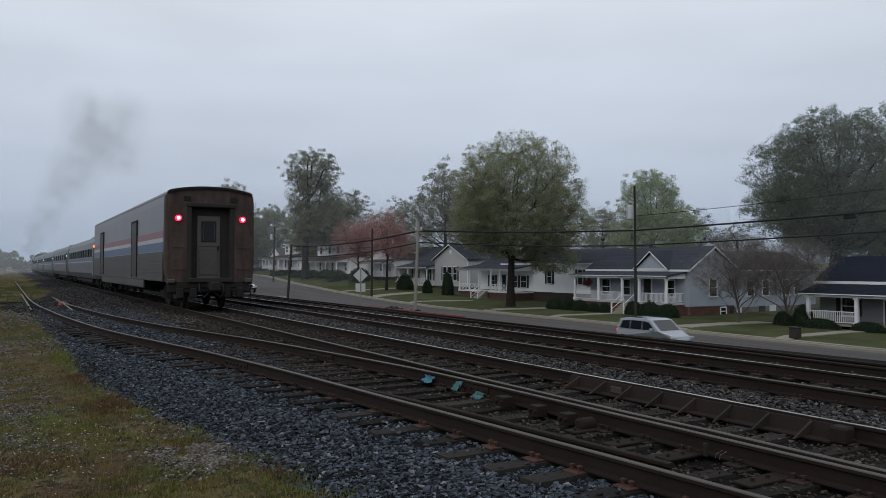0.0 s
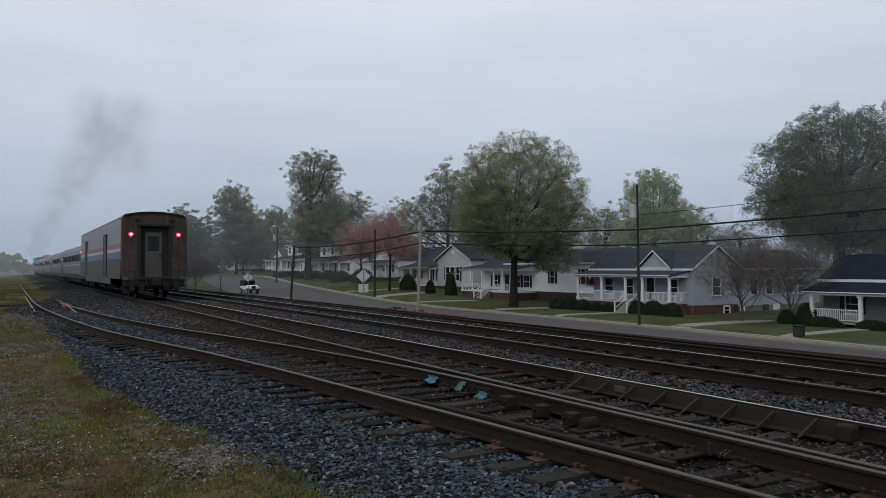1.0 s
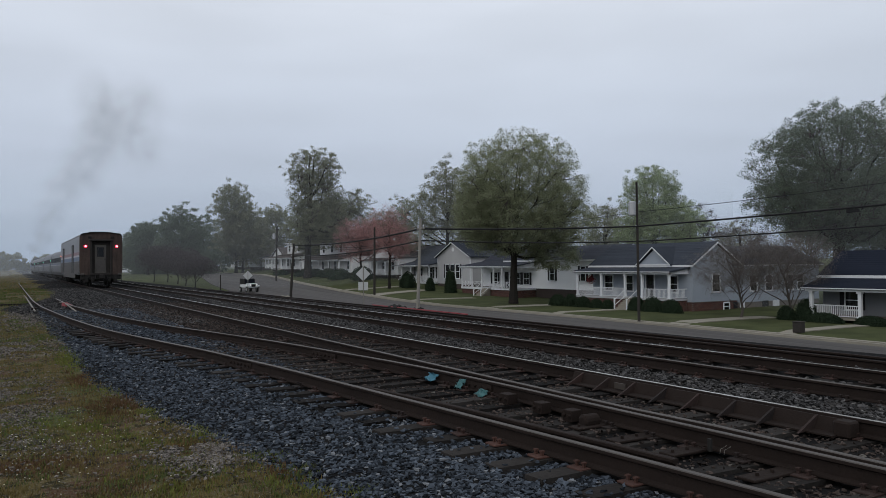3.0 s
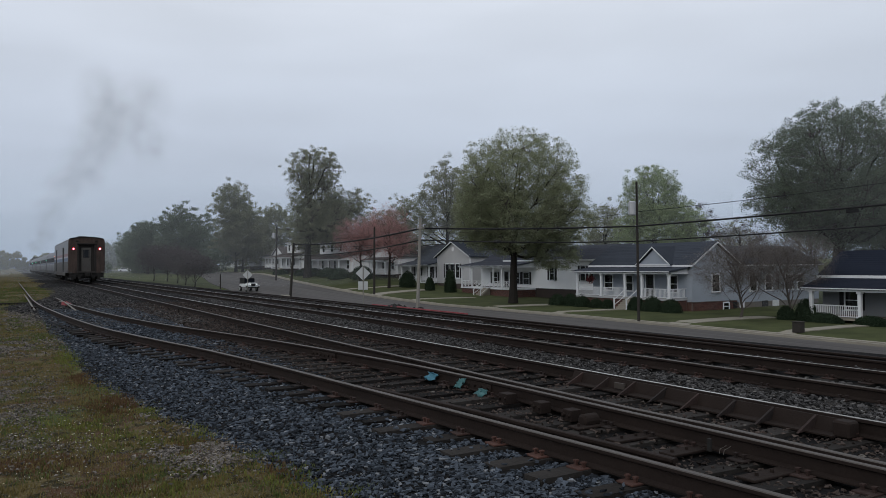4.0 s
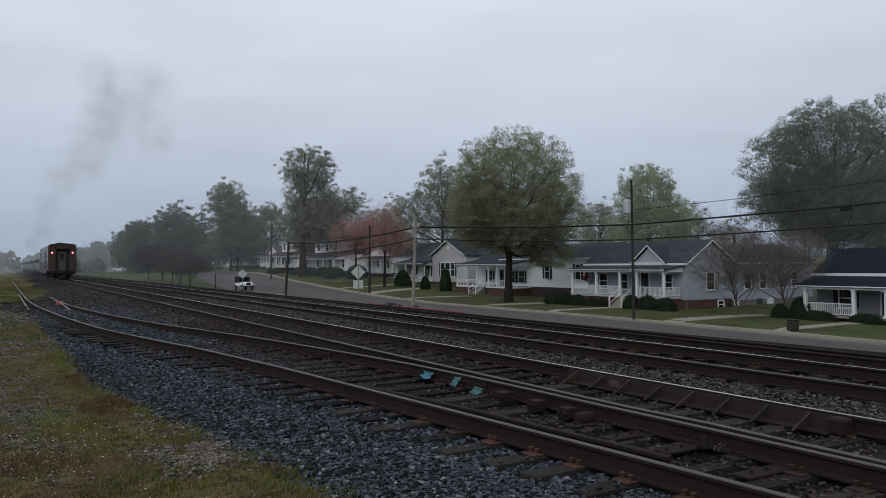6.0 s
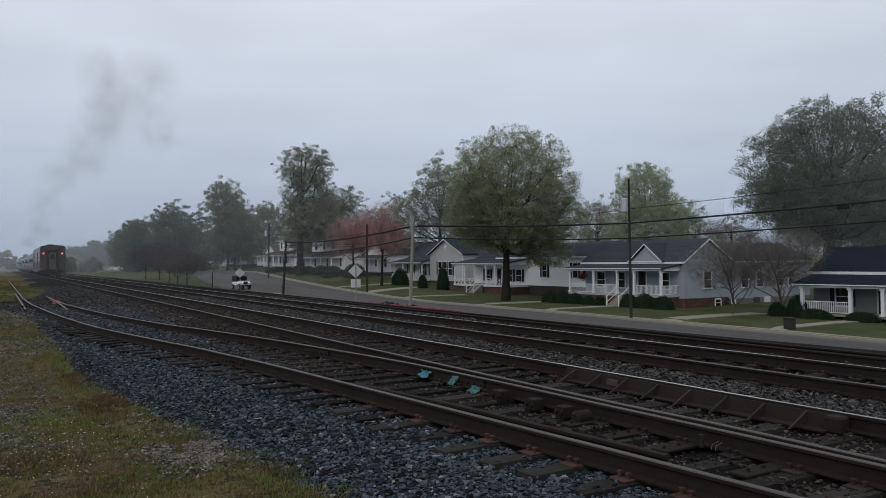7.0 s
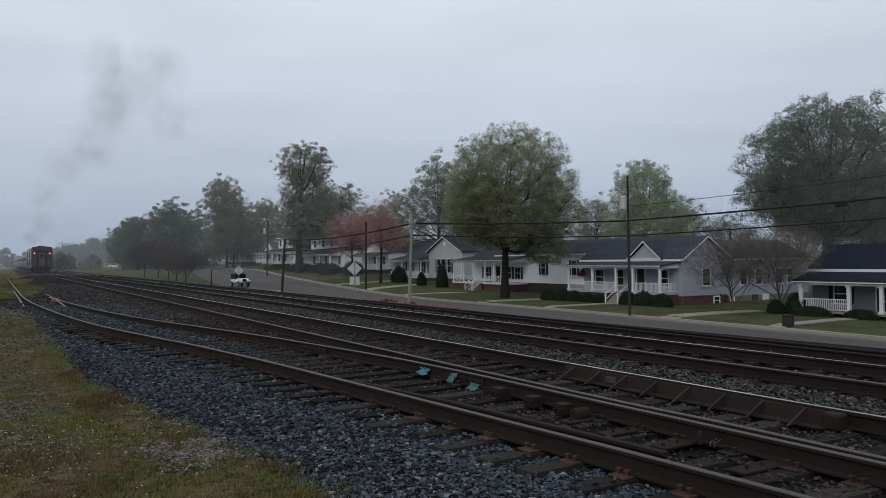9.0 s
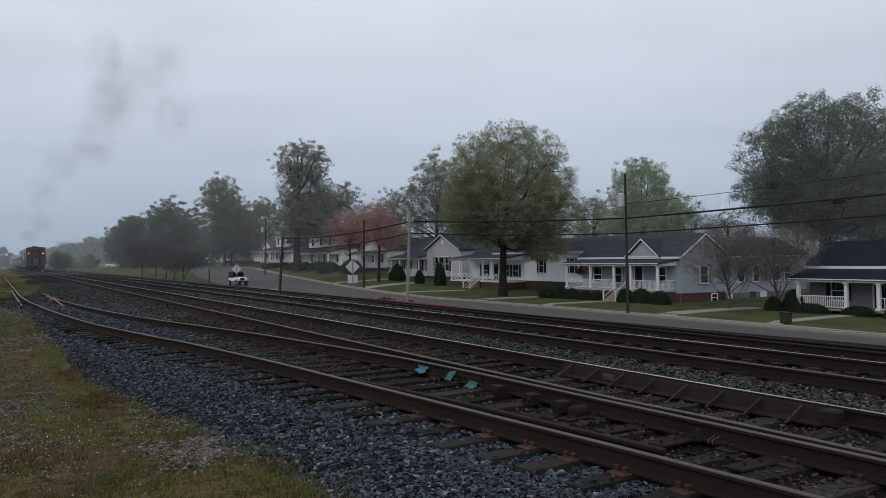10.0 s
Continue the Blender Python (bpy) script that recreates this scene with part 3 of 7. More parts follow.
def bogie(parent, y):
    bm = B()
    for s in (-1, 1):
        prism(bm, [(-1.75, 0.42), (-1.5, 0.36), (-0.7, 0.34), (-0.4, 0.26), (0.4, 0.26), (0.7, 0.34), (1.5, 0.36), (1.75, 0.42), (1.75, 0.62), (0.7, 0.66), (0.4, 0.74), (-0.4, 0.74), (-0.7, 0.66), (-1.75, 0.62)], "x", s * 0.98 - 0.07, s * 0.98 + 0.07)
        for k in (-0.25, 0.25):
            tube(bm, [(s * 1.08, k, 0.35), (s * 1.08, k, 0.8)], [0.1, 0.1], 8)
        tube(bm, [(s * 1.1, -0.9, 0.35), (s * 1.1, -0.75, 0.95)], [0.05, 0.05], 6)
    box(bm, -0.9, 0.9, -0.22, 0.22, 0.45, 0.8, 0.03)
    frame_ob = part("bogie_frame", bm, M_DARK, parent)
    frame_ob.location = (0, y, 0)
    for yy in (-1.3, 1.3):
        for s in (-1, 1):
            share("wheel", WHEEL, frame_ob, pose(s * 0.75, yy, 0.47, 0, 0, 0 if s < 0 else 180))


def disc(bm, x, y, z, r, depth, sides=20):
    """A short round lamp body whose face looks towards -y."""
    tube(bm, [(x, y + depth, z), (x, y, z)], [r, r * 0.96], sides)
    return bm


def baggage_car():
    """The last car: its origin is on the rails at the middle of its rear end; it runs on towards +y."""
    car = thing("baggage_car", Matrix(), "stainless baggage car with grimy brown rear end and red lamps", "train car", "cars of the train")
    half, length = 1.63, 25.6
    outline = car_section(half, 1.02, 4.16, 4.56)
    bm = loft(B(), outline, [(0.32, 0.995), (0.4, 1.0), (length - 0.3, 1.0), (length - 0.1, 0.985)])
    part("body", bm, M_STEEL, car, "grey stainless steel body", smooth=False)
    arch = [(x * 1.01, z + 0.012) for x, z in outline if z >= 4.2]
    arch += [(x * 0.96, z - 0.06) for x, z in arch[::-1]]
    bm = B()
    prism(bm, arch, "y", 0.0, length - 0.1)
    part("roof", bm, M_TRAINROOF, car, "sooty grey arched roof")
    # rear end: a sheet with a deep doorway in it
    bm = B()
    for s in (-1, 1):
        side = [(x, z) for x, z in outline if x * s >= 0.84 and z > 1.0]
        side = sorted(side, key=lambda p: p[1])
        pts = [(s * 0.84, 1.02)] + side + [(s * 0.84, 4.48)]
        prism(bm, pts if s > 0 else pts[::-1], "y", -0.02, 0.34)
    top = [(-0.84, 3.84), (0.84, 3.84), (0.84, 4.48), (0.4, 4.545), (0, 4.56), (-0.4, 4.545), (-0.84, 4.48)]
    prism(bm, top, "y", -0.02, 0.34)
    bmesh.ops.recalc_face_normals(bm, faces=bm.faces[:])
    part("end_wall", bm, M_GRIME, car, "rust-brown soot-stained end wall")
    bm = B()
    box(bm, -0.86, -0.70, -0.07, 0.3, 1.05, 3.86, 0.02)
    box(bm, 0.70, 0.86, -0.07, 0.3, 1.05, 3.86, 0.02)
    box(bm, -0.9, 0.9, -0.12, 0.3, 3.80, 3.96, 0.03)
    box(bm, -0.84, 0.84, -0.12, 0.3, 1.0, 1.16, 0.02)
    part("gangway_frame", bm, M_GANGWAY, car, "black rubber gangway diaphragm")
    bm = B()
    box(bm, -0.7, 0.7, 0.24, 0.30, 1.1, 3.82)
    part("door_surround", bm, M_GANGWAY, car)
    bm = B()
    box(bm, -0.46, 0.40, 0.19, 0.236, 1.15, 3.5, 0.015)
    box(bm, -0.40, 0.34, 0.175, 0.195, 1.25, 2.3, 0.01)
    box(bm, -0.42, 0.36, 0.17, 0.195, 2.36, 2.43)
    door = part("end_door", bm, M_DOOR, car, "dull grey-green end door")
    bm = B()
    box(bm, -0.3, 0.24, 0.165, 0.19, 2.52, 3.3, 0.02)
    part("door_window", bm, M_COACHGLASS, door)
    # two pale bowed tubes added as the reflections curving over the door glass
    for x in (-0.22, 0.16):
        part("window_bar", tube(B(), [(x, 0.158, 2.58), (x * 1.15, 0.158, 2.95), (x * 0.9, 0.158, 3.24)], [0.014] * 3, 5), M_LOWER, door)
    part("kick_panel", box(B(), -0.36, 0.30, 0.16, 0.176, 1.3, 2.22, 0.01), M_LOWER, door, "paler scuffed kick panel")
    part("door_handle", box(B(), 0.28, 0.33, 0.12, 0.17, 2.2, 2.36, 0.01), M_DARK, door)
    for s in (-1, 1):
        bm = disc(B(), s * 1.18, -0.09, 3.38, 0.115, 0.1)
        lamp = part("marker_lamp", bm, M_TAIL, car, "lit red marker lamp")
        bm = disc(B(), s * 1.18, -0.115, 3.38, 0.06, 0.03)
        part("bulb", bm, M_TAILCORE, lamp)
        for z in (1.5, 2.3):
            part("grab_iron", tube(B(), [(s * 0.98, -0.03, z), (s * 0.98, -0.09, z), (s * 1.38, -0.09, z), (s * 1.38, -0.03, z)], [0.014] * 4, 6), M_GRIME, car)
        bm = B()
        box(bm, s * 1.42 - 0.14, s * 1.42 + 0.14, -0.1, 0.1, 0.98, 1.14, 0.03)
        part("jumper_socket", bm, M_LOWER, car, "dirty grey cable socket box")
        bm = B()
        tube(bm, [(s * 0.42, -0.05, 1.0), (s * 0.45, -0.22, 0.7), (s * 0.3, -0.3, 0.45), (s * 0.12, -0.2, 0.6)], [0.03] * 4, 7)
        part("brake_hose", bm, M_WIRE, car)
    bm = B()
    box(bm, -0.12, 0.12, -0.75, 0.4, 0.75, 0.98, 0.03)
    box(bm, -0.2, 0.2, -0.9, -0.6, 0.7, 1.03, 0.05)
    box(bm, -1.25, 1.25, -0.02, 0.5, 0.78, 1.05, 0.03)
    part("coupler", bm, M_DARK, car, "black knuckle coupler and buffer beam")
    bm = B()
    box(bm, -1.52, 1.52, 0.02, 0.42, 0.62, 1.02, 0.04)
    for x in (-1.1, -0.62, 0.62, 1.1):
        box(bm, x - 0.13, x + 0.13, -0.08, 0.2, 0.42, 0.8, 0.03)
    part("end_sill", bm, M_DARK, car, "soot-black end sill with brackets")
    for s in (-1, 1):
        bm = B()
        for z in (0.34, 0.62):
            tube(bm, [(s * 1.22, 0.1, z), (s * 1.56, 0.1, z)], [0.02, 0.02], 6)
        for x in (1.22, 1.56):
            tube(bm, [(s * x, 0.1, 0.3), (s * x, 0.1, 1.0)], [0.02, 0.02], 6)
        part("corner_step", bm, M_DARK, car)
        part("end_vent", box(B(), s * 0.86 - 0.13, s * 0.86 + 0.13, -0.05, 0.0, 4.02, 4.2, 0.01), M_DARK, car, "small dark end vent")
        part("corner_post", box(B(), s * 1.56 - 0.03, s * 1.56 + 0.03, -0.045, 0.0, 1.06, 4.1, 0.01), M_GRIME, car)
    part("roof_vent", box(B(), -0.42, 0.42, 5.0, 6.4, 4.48, 4.8, 0.04), M_DARK, car, "low dark vent box on the roof")
    part("roof_rim", prism(B(), [(x * 1.015, z + 0.03) for x, z in outline if z >= 4.3] + [(x * 0.985, z - 0.05) for x, z in outline if z >= 4.3][::-1], "y", -0.1, 0.05), M_DARK, car, "dark rim round the roof end")
    # flutes, doors and stripes on both sides
    for s in (-1, 1):
        x = s * (half + 0.004)
        for name, z0, z1, m in (("red_stripe", 2.66, 2.92, M_STRIPE_R), ("white_stripe", 2.50, 2.66, M_STRIPE_W), ("blue_stripe", 2.16, 2.50, M_STRIPE_B)):
            for y0, y1 in ((0.42, 6.6), (8.2, 19.6), (21.2, length - 0.4)):
                bm = box(B(), min(x, x - s * 0.02), max(x, x - s * 0.02), y0, y1, z0, z1)
                part(name, bm, m, car)
        for k in range(8):
            z = 1.24 + k * 0.105
            for y0, y1 in ((0.3, 6.6), (8.2, 19.6), (21.2, length - 0.4)):
                bm = B()
                prism(bm, [(x - s * 0.03, z), (x + s * 0.022, z + 0.02), (x + s * 0.022, z + 0.05), (x - s * 0.03, z + 0.075)], "y", y0, y1)
                part("flute", bm, M_LOWER, car)
        part("lower_panel", box(B(), x - 0.012, x + 0.002, 0.42, length - 0.4, 1.06, 2.14), M_LOWER, car, "dirt-dulled lower side panel")
        for y in (7.4, 20.4):
            bm = B()
            box(bm, x - 0.04, x + 0.015, y - 0.8, y + 0.8, 1.2, 3.55, 0.01)
            slab = part("side_door", bm, M_SIDEDOOR, car, "dark grey sliding baggage door")
            bm = B()
            for yy in (y - 0.8, y + 0.72):
                box(bm, x - 0.05, x + 0.05, yy, yy + 0.08, 1.15, 3.6)
            box(bm, x - 0.05, x + 0.06, y - 0.8, y + 0.8, 3.55, 3.63)
            part("door_frame", bm, M_DARK, slab)
        bm = box(B(), min(x, x - s * 0.06), max(x, x - s * 0.06), 4.9, length - 4.8, 0.7, 1.06, 0.03)
        part("skirt", bm, M_LOWER, car, "grimy grey side skirt")
    for y in (2.6, length - 2.8):
        bogie(car, y)
    bm = box(B(), -1.0, 1.0, 7, 18, 0.5, 1.05, 0.05)
    part("underfloor_gear", bm, M_DARK, car)
    return car


def coach(kind):
    """A passenger car with rounded sides; its origin is on the rails at its rear end."""
    car = thing("passenger_car", Matrix(), "silver fluted passenger car with a band of dark windows", "train car", "cars of the train")
    half, length = 1.52, 25.4
    outline = [(1.25, 0.75), (1.45, 1.15), (1.52, 1.9), (1.5, 2.7), (1.38, 3.3), (1.1, 3.68), (0.6, 3.86), (0, 3.92), (-0.6, 3.86), (-1.1, 3.68), (-1.38, 3.3), (-1.5, 2.7), (-1.52, 1.9), (-1.45, 1.15), (-1.25, 0.75)]
    part("body", loft(B(), outline, [(0.35, 0.97), (0.5, 1.0), (length - 0.5, 1.0), (length - 0.35, 0.97)]), M_COACH, car, smooth=False)
    for y in (-0.1, length - 0.5):
        part("gangway", box(B(), -0.55, 0.55, y, y + 0.6, 0.9, 3.2, 0.05), M_DARK, car, "black gangway bellows")
    for s in (-1, 1):
        x = s * 1.525
        for z0, z1, m, nm in ((2.06, 2.15, M_STRIPE_B, "blue_stripe"), (1.94, 1.99, M_STRIPE_W, "white_stripe")):
            xx = s * (1.45 if z0 > 2.8 else 1.513)
            part(nm, box(B(), xx - 0.02, xx + 0.02, 0.6, length - 0.6, z0, z1), m, car)
        for k in range(11 if kind else 6):
            y = (2.4 + k * 1.95) if kind else (2.4 + k * 3.6)
            bm = B()
            box(bm, x - 0.05, x - s * 0.0 + 0.005, y, y + 1.35, 2.3, 2.85, 0.02)
            part("window", bm, M_COACHGLASS, car)
        bm = box(B(), x - 0.05, x + 0.01, 0.75, 1.45, 1.0, 2.95, 0.02)
        part("side_door", bm, M_TRAINROOF, car)
    for y in (2.6, length - 2.6):
        bogie(car, y)
    part("underfloor_gear", box(B(), -1.15, 1.15, 6, 19, 0.42, 0.9, 0.06), M_DARK, car)
    part("roof_unit", box(B(), -0.5, 0.5, 10, 14, 3.85, 4.02, 0.05), M_TRAINROOF, car)
    return car


def locomotive():
    loco = thing("locomotive", Matrix(), "grey diesel locomotive with sloping sides at the head of the train", "locomotive")
    outline = [(1.3, 1.0), (1.5, 1.3), (1.5, 3.1), (1.15, 4.1), (0.6, 4.35), (-0.6, 4.35), (-1.15, 4.1), (-1.5, 3.1), (-1.5, 1.3), (-1.3, 1.0)]
    part("body", loft(B(), outline, [(0.2, 0.98), (18, 1.0), (20.3, 0.8)]), M_COACH, loco)
    part("exhaust", box(B(), -0.5, 0.5, 8, 10, 4.3, 4.55, 0.03), M_DARK, loco)
    part("fuel_tank", box(B(), -1.2, 1.2, 7, 13, 0.35, 1.0, 0.1), M_DARK, loco)
    for s in (-1, 1):
        part("blue_stripe", box(B(), s * 1.5 - 0.02, s * 1.5 + 0.015, 0.4, 18, 2.0, 2.6), M_STRIPE_B, loco)
        part("grille", box(B(), s * 1.48 - 0.02, s * 1.48 + 0.02, 2, 7, 2.65, 3.1), M_DARK, loco)
    for y in (4, 16):
        bogie(loco, y)
    return loco


TRAIN_X = 6.65
baggage = baggage_car()
coaches = [coach(k % 2) for k in (1, 0, 1, 1, 1)]
loco = locomotive()
# small lamps lit along the train's side
bm = disc(B(), -1.5, 0.45, 2.95, 0.1, 0.06)
box(bm, -1.57, -1.48, 0.42, 0.55, 2.9, 3.0, 0.02)
part("amber_lamp", bm, M_AMBER, coaches[0], "lit orange side lamp")
for c in (coaches[1], coaches[2], coaches[3], coaches[3], coaches[4]):
    bm = box(B(), -1.58, -1.5, 0.5, 0.64, 2.58, 2.72, 0.02)
    part("green_lamp", bm, M_GREENLAMP, c, "lit green side lamp")


# ---- houses across the street ----
# Local frame of a house: x goes back from the front wall, y runs along the street, z is up from the lawn.
def board_wall(bm, face, at, a0, a1, z0, z1, step=0.2):
    """Lapped boards: face 'x' looks to -x at x=at, face 'y' looks to -y at y=at."""
    n = max(1, round((z1 - z0) / step))
    h = (z1 - z0) / n
    for k in range(n):
        z = z0 + k * h
        o = [(at - 0.024, z), (at, z), (at, z + h), (at - 0.004, z + h)]
        if face == "x":
            prism(bm, o, "y", a0, a1)
        else:
            prism(bm, o, "x", a0, a1)
    return bm


def gable_boards(bm, face, at, a0, a1, z0, peak, step=0.2):
    n = max(2, round((peak - z0) / step))
    h = (peak - z0) / n
    for k in range(n):
        s = (a1 - a0) / 2 * k / n
        z = z0 + k * h
        o = [(at - 0.024, z), (at, z), (at, z + h), (at - 0.004, z + h)]
        prism(bm, o, "y" if face == "x" else "x", a0 + s, a1 - s)
    return bm


def roof_slab(bm, axis, c0, c1, over, z_e, z_r, a, b, t=0.14):
    """A gable roof between c0 and c1 across, drawn along axis from a to b."""
    m, sl = (c0 + c1) / 2, (z_r - z_e) / ((c1 - c0) / 2)
    o = [(c0 - over, z_e - over * sl), (m, z_r), (c1 + over, z_e - over * sl), (c1 + over, z_e - over * sl + t), (m, z_r + t), (c0 - over, z_e - over * sl + t)]
    if axis == "y":
        prism(bm, o, "y", a, b)
    else:
        prism(bm, [(p[0], p[1]) for p in o], "x", a, b)
    return bm


def window(parent, m, w, h, shutters=True, panes=(1, 2)):
    """A sash window set at m, looking to -x, with frame, sill, panes and shutters."""
    bm = B()
    for y0, y1, z0, z1 in ((-w / 2 - 0.09, -w / 2, -0.05, h + 0.05), (w / 2, w / 2 + 0.09, -0.05, h + 0.05), (-w / 2, w / 2, h, h + 0.12), (-w / 2, w / 2, -0.05, 0)):
        box(bm, -0.07, 0.0, y0, y1, z0, z1)
    box(bm, -0.055, 0.0, -w / 2, w / 2, h / 2 - 0.03, h / 2 + 0.03)
    fr = part("window", bm, M_WHITE, parent, "white-framed sash window")
    fr.matrix_basis = m
    nw, nh = panes
    for i in range(nw):
        for j in range(nh):
            y0, z0 = -w / 2 + w * i / nw, h * j / nh
            part("pane", box(B(), -0.03, -0.01, y0 + 0.02, y0 + w / nw - 0.02, z0 + 0.025, z0 + h / nh - 0.025), M_GLASS, fr)
    part("sill", box(B(), -0.13, 0.0, -w / 2 - 0.12, w / 2 + 0.12, -0.11, -0.05), M_WHITE, fr)
    if shutters:
        for s in (-1, 1):
            bm = B()
            y0 = s * (w / 2 + 0.27)
            box(bm, -0.06, -0.005, y0 - 0.17, y0 + 0.17, -0.03, h + 0.05)
            for k in range(int(h / 0.12)):
                box(bm, -0.075, -0.06, y0 - 0.13, y0 + 0.13, 0.02 + k * 0.12, 0.08 + k * 0.12)
            part("shutter", bm, M_BLACK, fr, "black louvred shutter")
    return fr


SLAT = mesh_of("baluster", box(B(), -0.018, 0.018, -0.018, 0.018, 0, 0.72), M_WHITE)


def railing(parent, p, q, z, step=0.15, cross=False):
    """A porch railing from p to q (x, y) at floor height z, with its balusters."""
    a, b = Vector((*p, 0)), Vector((*q, 0))
    length, ang = (b - a).length, math.atan2(q[1] - p[1], q[0] - p[0])
    bm = B()
    box(bm, 0, length, -0.035, 0.035, 0.84, 0.90)
    box(bm, 0, length, -0.03, 0.03, 0.10, 0.15)
    rl = part("railing", bm, M_WHITE, parent)
    rl.matrix_basis = Matrix.Translation((p[0], p[1], z)) @ Matrix.Rotation(ang, 4, "Z")
    if cross:
        n = max(1, round(length / 0.95))
        for k in range(n):
            bm = B()
            x0, x1 = length * k / n, length * (k + 1) / n
            tube(bm, [(x0, 0, 0.15), (x1, 0, 0.84)], [0.03, 0.03], 4)
            tube(bm, [(x0, 0, 0.84), (x1, 0, 0.15)], [0.03, 0.03], 4)
            box(bm, x1 - 0.03, x1 + 0.03, -0.03, 0.03, 0.1, 0.86)
            part("cross_brace", bm, M_WHITE, rl)
    else:
        for k in range(1, int(length / step)):
            share("baluster", SLAT, rl, pose(k * step, 0, 0.13))
    return rl


def post(parent, x, y, z0, z1, w=0.16):
    bm = B()
    box(bm, x - w / 2, x + w / 2, y - w / 2, y + w / 2, z0, z1, 0.012)
    box(bm, x - w * 0.75, x + w * 0.75, y - w * 0.75, y + w * 0.75, z0, z0 + 0.18, 0.01)
    box(bm, x - w * 0.75, x + w * 0.75, y - w * 0.75, y + w * 0.75, z1 - 0.14, z1, 0.01)
    return part("porch_post", bm, M_WHITE, parent)


def steps(parent, x, y, z, w=1.4, n=4, rails=True):
    """A flight from the lawn up to z, whose top tread meets x; it comes forward to -x."""
    rise = z / n
    for k in range(n):
        x1 = x - (n - 1 - k) * 0.28
        part("step", box(B(), x1 - 0.30, x, y - w / 2, y + w / 2, k * rise - 0.05, (k + 1) * rise - 0.012 * 0), M_CONCRETE, parent)
    if rails:
        for s in (-1, 1):
            bm = B()
            yy = y + s * (w / 2 + 0.04)
            x0 = x - n * 0.28 - 0.15
            tube(bm, [(x0, yy, 0.85), (x, yy, z + 0.9)], [0.035, 0.035], 5)
            tube(bm, [(x0, yy, 0.35), (x, yy, z + 0.3)], [0.03, 0.03], 5)
            box(bm, x0 - 0.05, x0 + 0.05, yy - 0.05, yy + 0.05, -0.05, 1.0)
            part("stair_rail", bm, M_WHITE, parent, "white stair handrail")


def brick_base(parent, x0, x1, y0, y1, z, far=False):
    """A brick foundation: a mortar core with proud bricks on the two sides that the street sees."""
    # far houses: one plain block, its colour darkened as if in shade
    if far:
        part("foundation", box(B(), x0, x1, y0, y1, -0.6, z), M_SHADEBASE, parent, "block foundation with porch shade in its colour")
        return
    part("foundation", box(B(), x0, x1, y0, y1, -0.5, z), M_MORTAR, parent)
    bm = B()
    rows = int((z + 0.1) / 0.085)
    for r in range(rows):
        z0 = -0.1 + r * 0.085
        off = 0.11 if r % 2 else 0
        yy = y0 + off
        while yy < y1 - 0.1:
            box(bm, x0 - 0.012, x0, yy, yy + 0.2, z0, z0 + 0.072)
            yy += 0.215
        xx = x0 + off
        while xx < x1 - 0.1:
            box(bm, xx, xx + 0.2, y0 - 0.012, y0, z0, z0 + 0.072)
            xx += 0.215
    tagged(part("brickwork", bm, M_BRICK, parent, "dull red brick courses"), kind="stuff")


def shingles(bm, x0, z0, x1, z1, y0, y1, t=0.016, step=0.3):
    """Overlapping shingle courses up a slope that rises from (x0, z0) to (x1, z1)."""
    run = math.hypot(x1 - x0, z1 - z0)
    n = max(1, int(run / step))
    for k in range(n):
        a, b = k / n, min(1, (k + 1.15) / n)
        xa, za, xb, zb = x0 + (x1 - x0) * a, z0 + (z1 - z0) * a, x0 + (x1 - x0) * b, z0 + (z1 - z0) * b
        prism(bm, [(xa, za), (xb, zb), (xb, zb + 0.008), (xa, za + t)], "y", y0, y1)
    return bm


def roof_y(parent, x0, x1, y0, y1, z_e, z_r, mat, over=0.35, label=""):
    """A roof with its ridge along the street."""
    bm = roof_slab(B(), "y", x0, x1, over, z_e, z_r, y0 - over, y1 + over)
    sl = (z_r - z_e) / ((x1 - x0) / 2)
    rf = part("roof", bm, mat, parent, label)
    tagged(part("shingle_course", shingles(B(), x0 - over, z_e - over * sl + 0.144, (x0 + x1) / 2, z_r + 0.144, y0 - over, y1 + over), mat, rf), kind="stuff")
    bm = B()
    box(bm, x0 - over - 0.03, x0 - over, y0 - over, y1 + over, z_e - over * sl - 0.06, z_e - over * sl + 0.12)
    for yy in (y0 - over - 0.03, y1 + over):  # barge boards
        m = (x0 + x1) / 2
        prism(bm, [(x0 - over, z_e - over * sl - 0.03), (m, z_r - 0.03), (x1 + over, z_e - over * sl - 0.03), (x1 + over, z_e - over * sl + 0.12), (m, z_r + 0.12), (x0 - over, z_e - over * sl + 0.12)], "y", yy, yy + 0.03)
    part("fascia", bm, M_WHITE, rf, "white painted fascia")
    return rf


def roof_x(parent, x0, x1, y0, y1, z_e, z_r, mat, over=0.3, label=""):
    """A roof with its ridge running back from the street, a gable to the front."""
    bm = roof_slab(B(), "x", y0, y1, over, z_e, z_r, x0 - over, x1)
    rf = part("roof", bm, mat, parent, label)
    m, sl = (y0 + y1) / 2, (z_r - z_e) / ((y1 - y0) / 2)
    bm = B()
    prism(bm, [(y0 - over, z_e - over * sl - 0.02), (m, z_r - 0.02), (y1 + over, z_e - over * sl - 0.02), (y1 + over, z_e - over * sl + 0.09), (m, z_r + 0.09), (y0 - over, z_e - over * sl + 0.09)], "x", x0 - over - 0.04, x0 - over)
    part("fascia", bm, M_WHITE, rf, "white barge boards")
    return rf


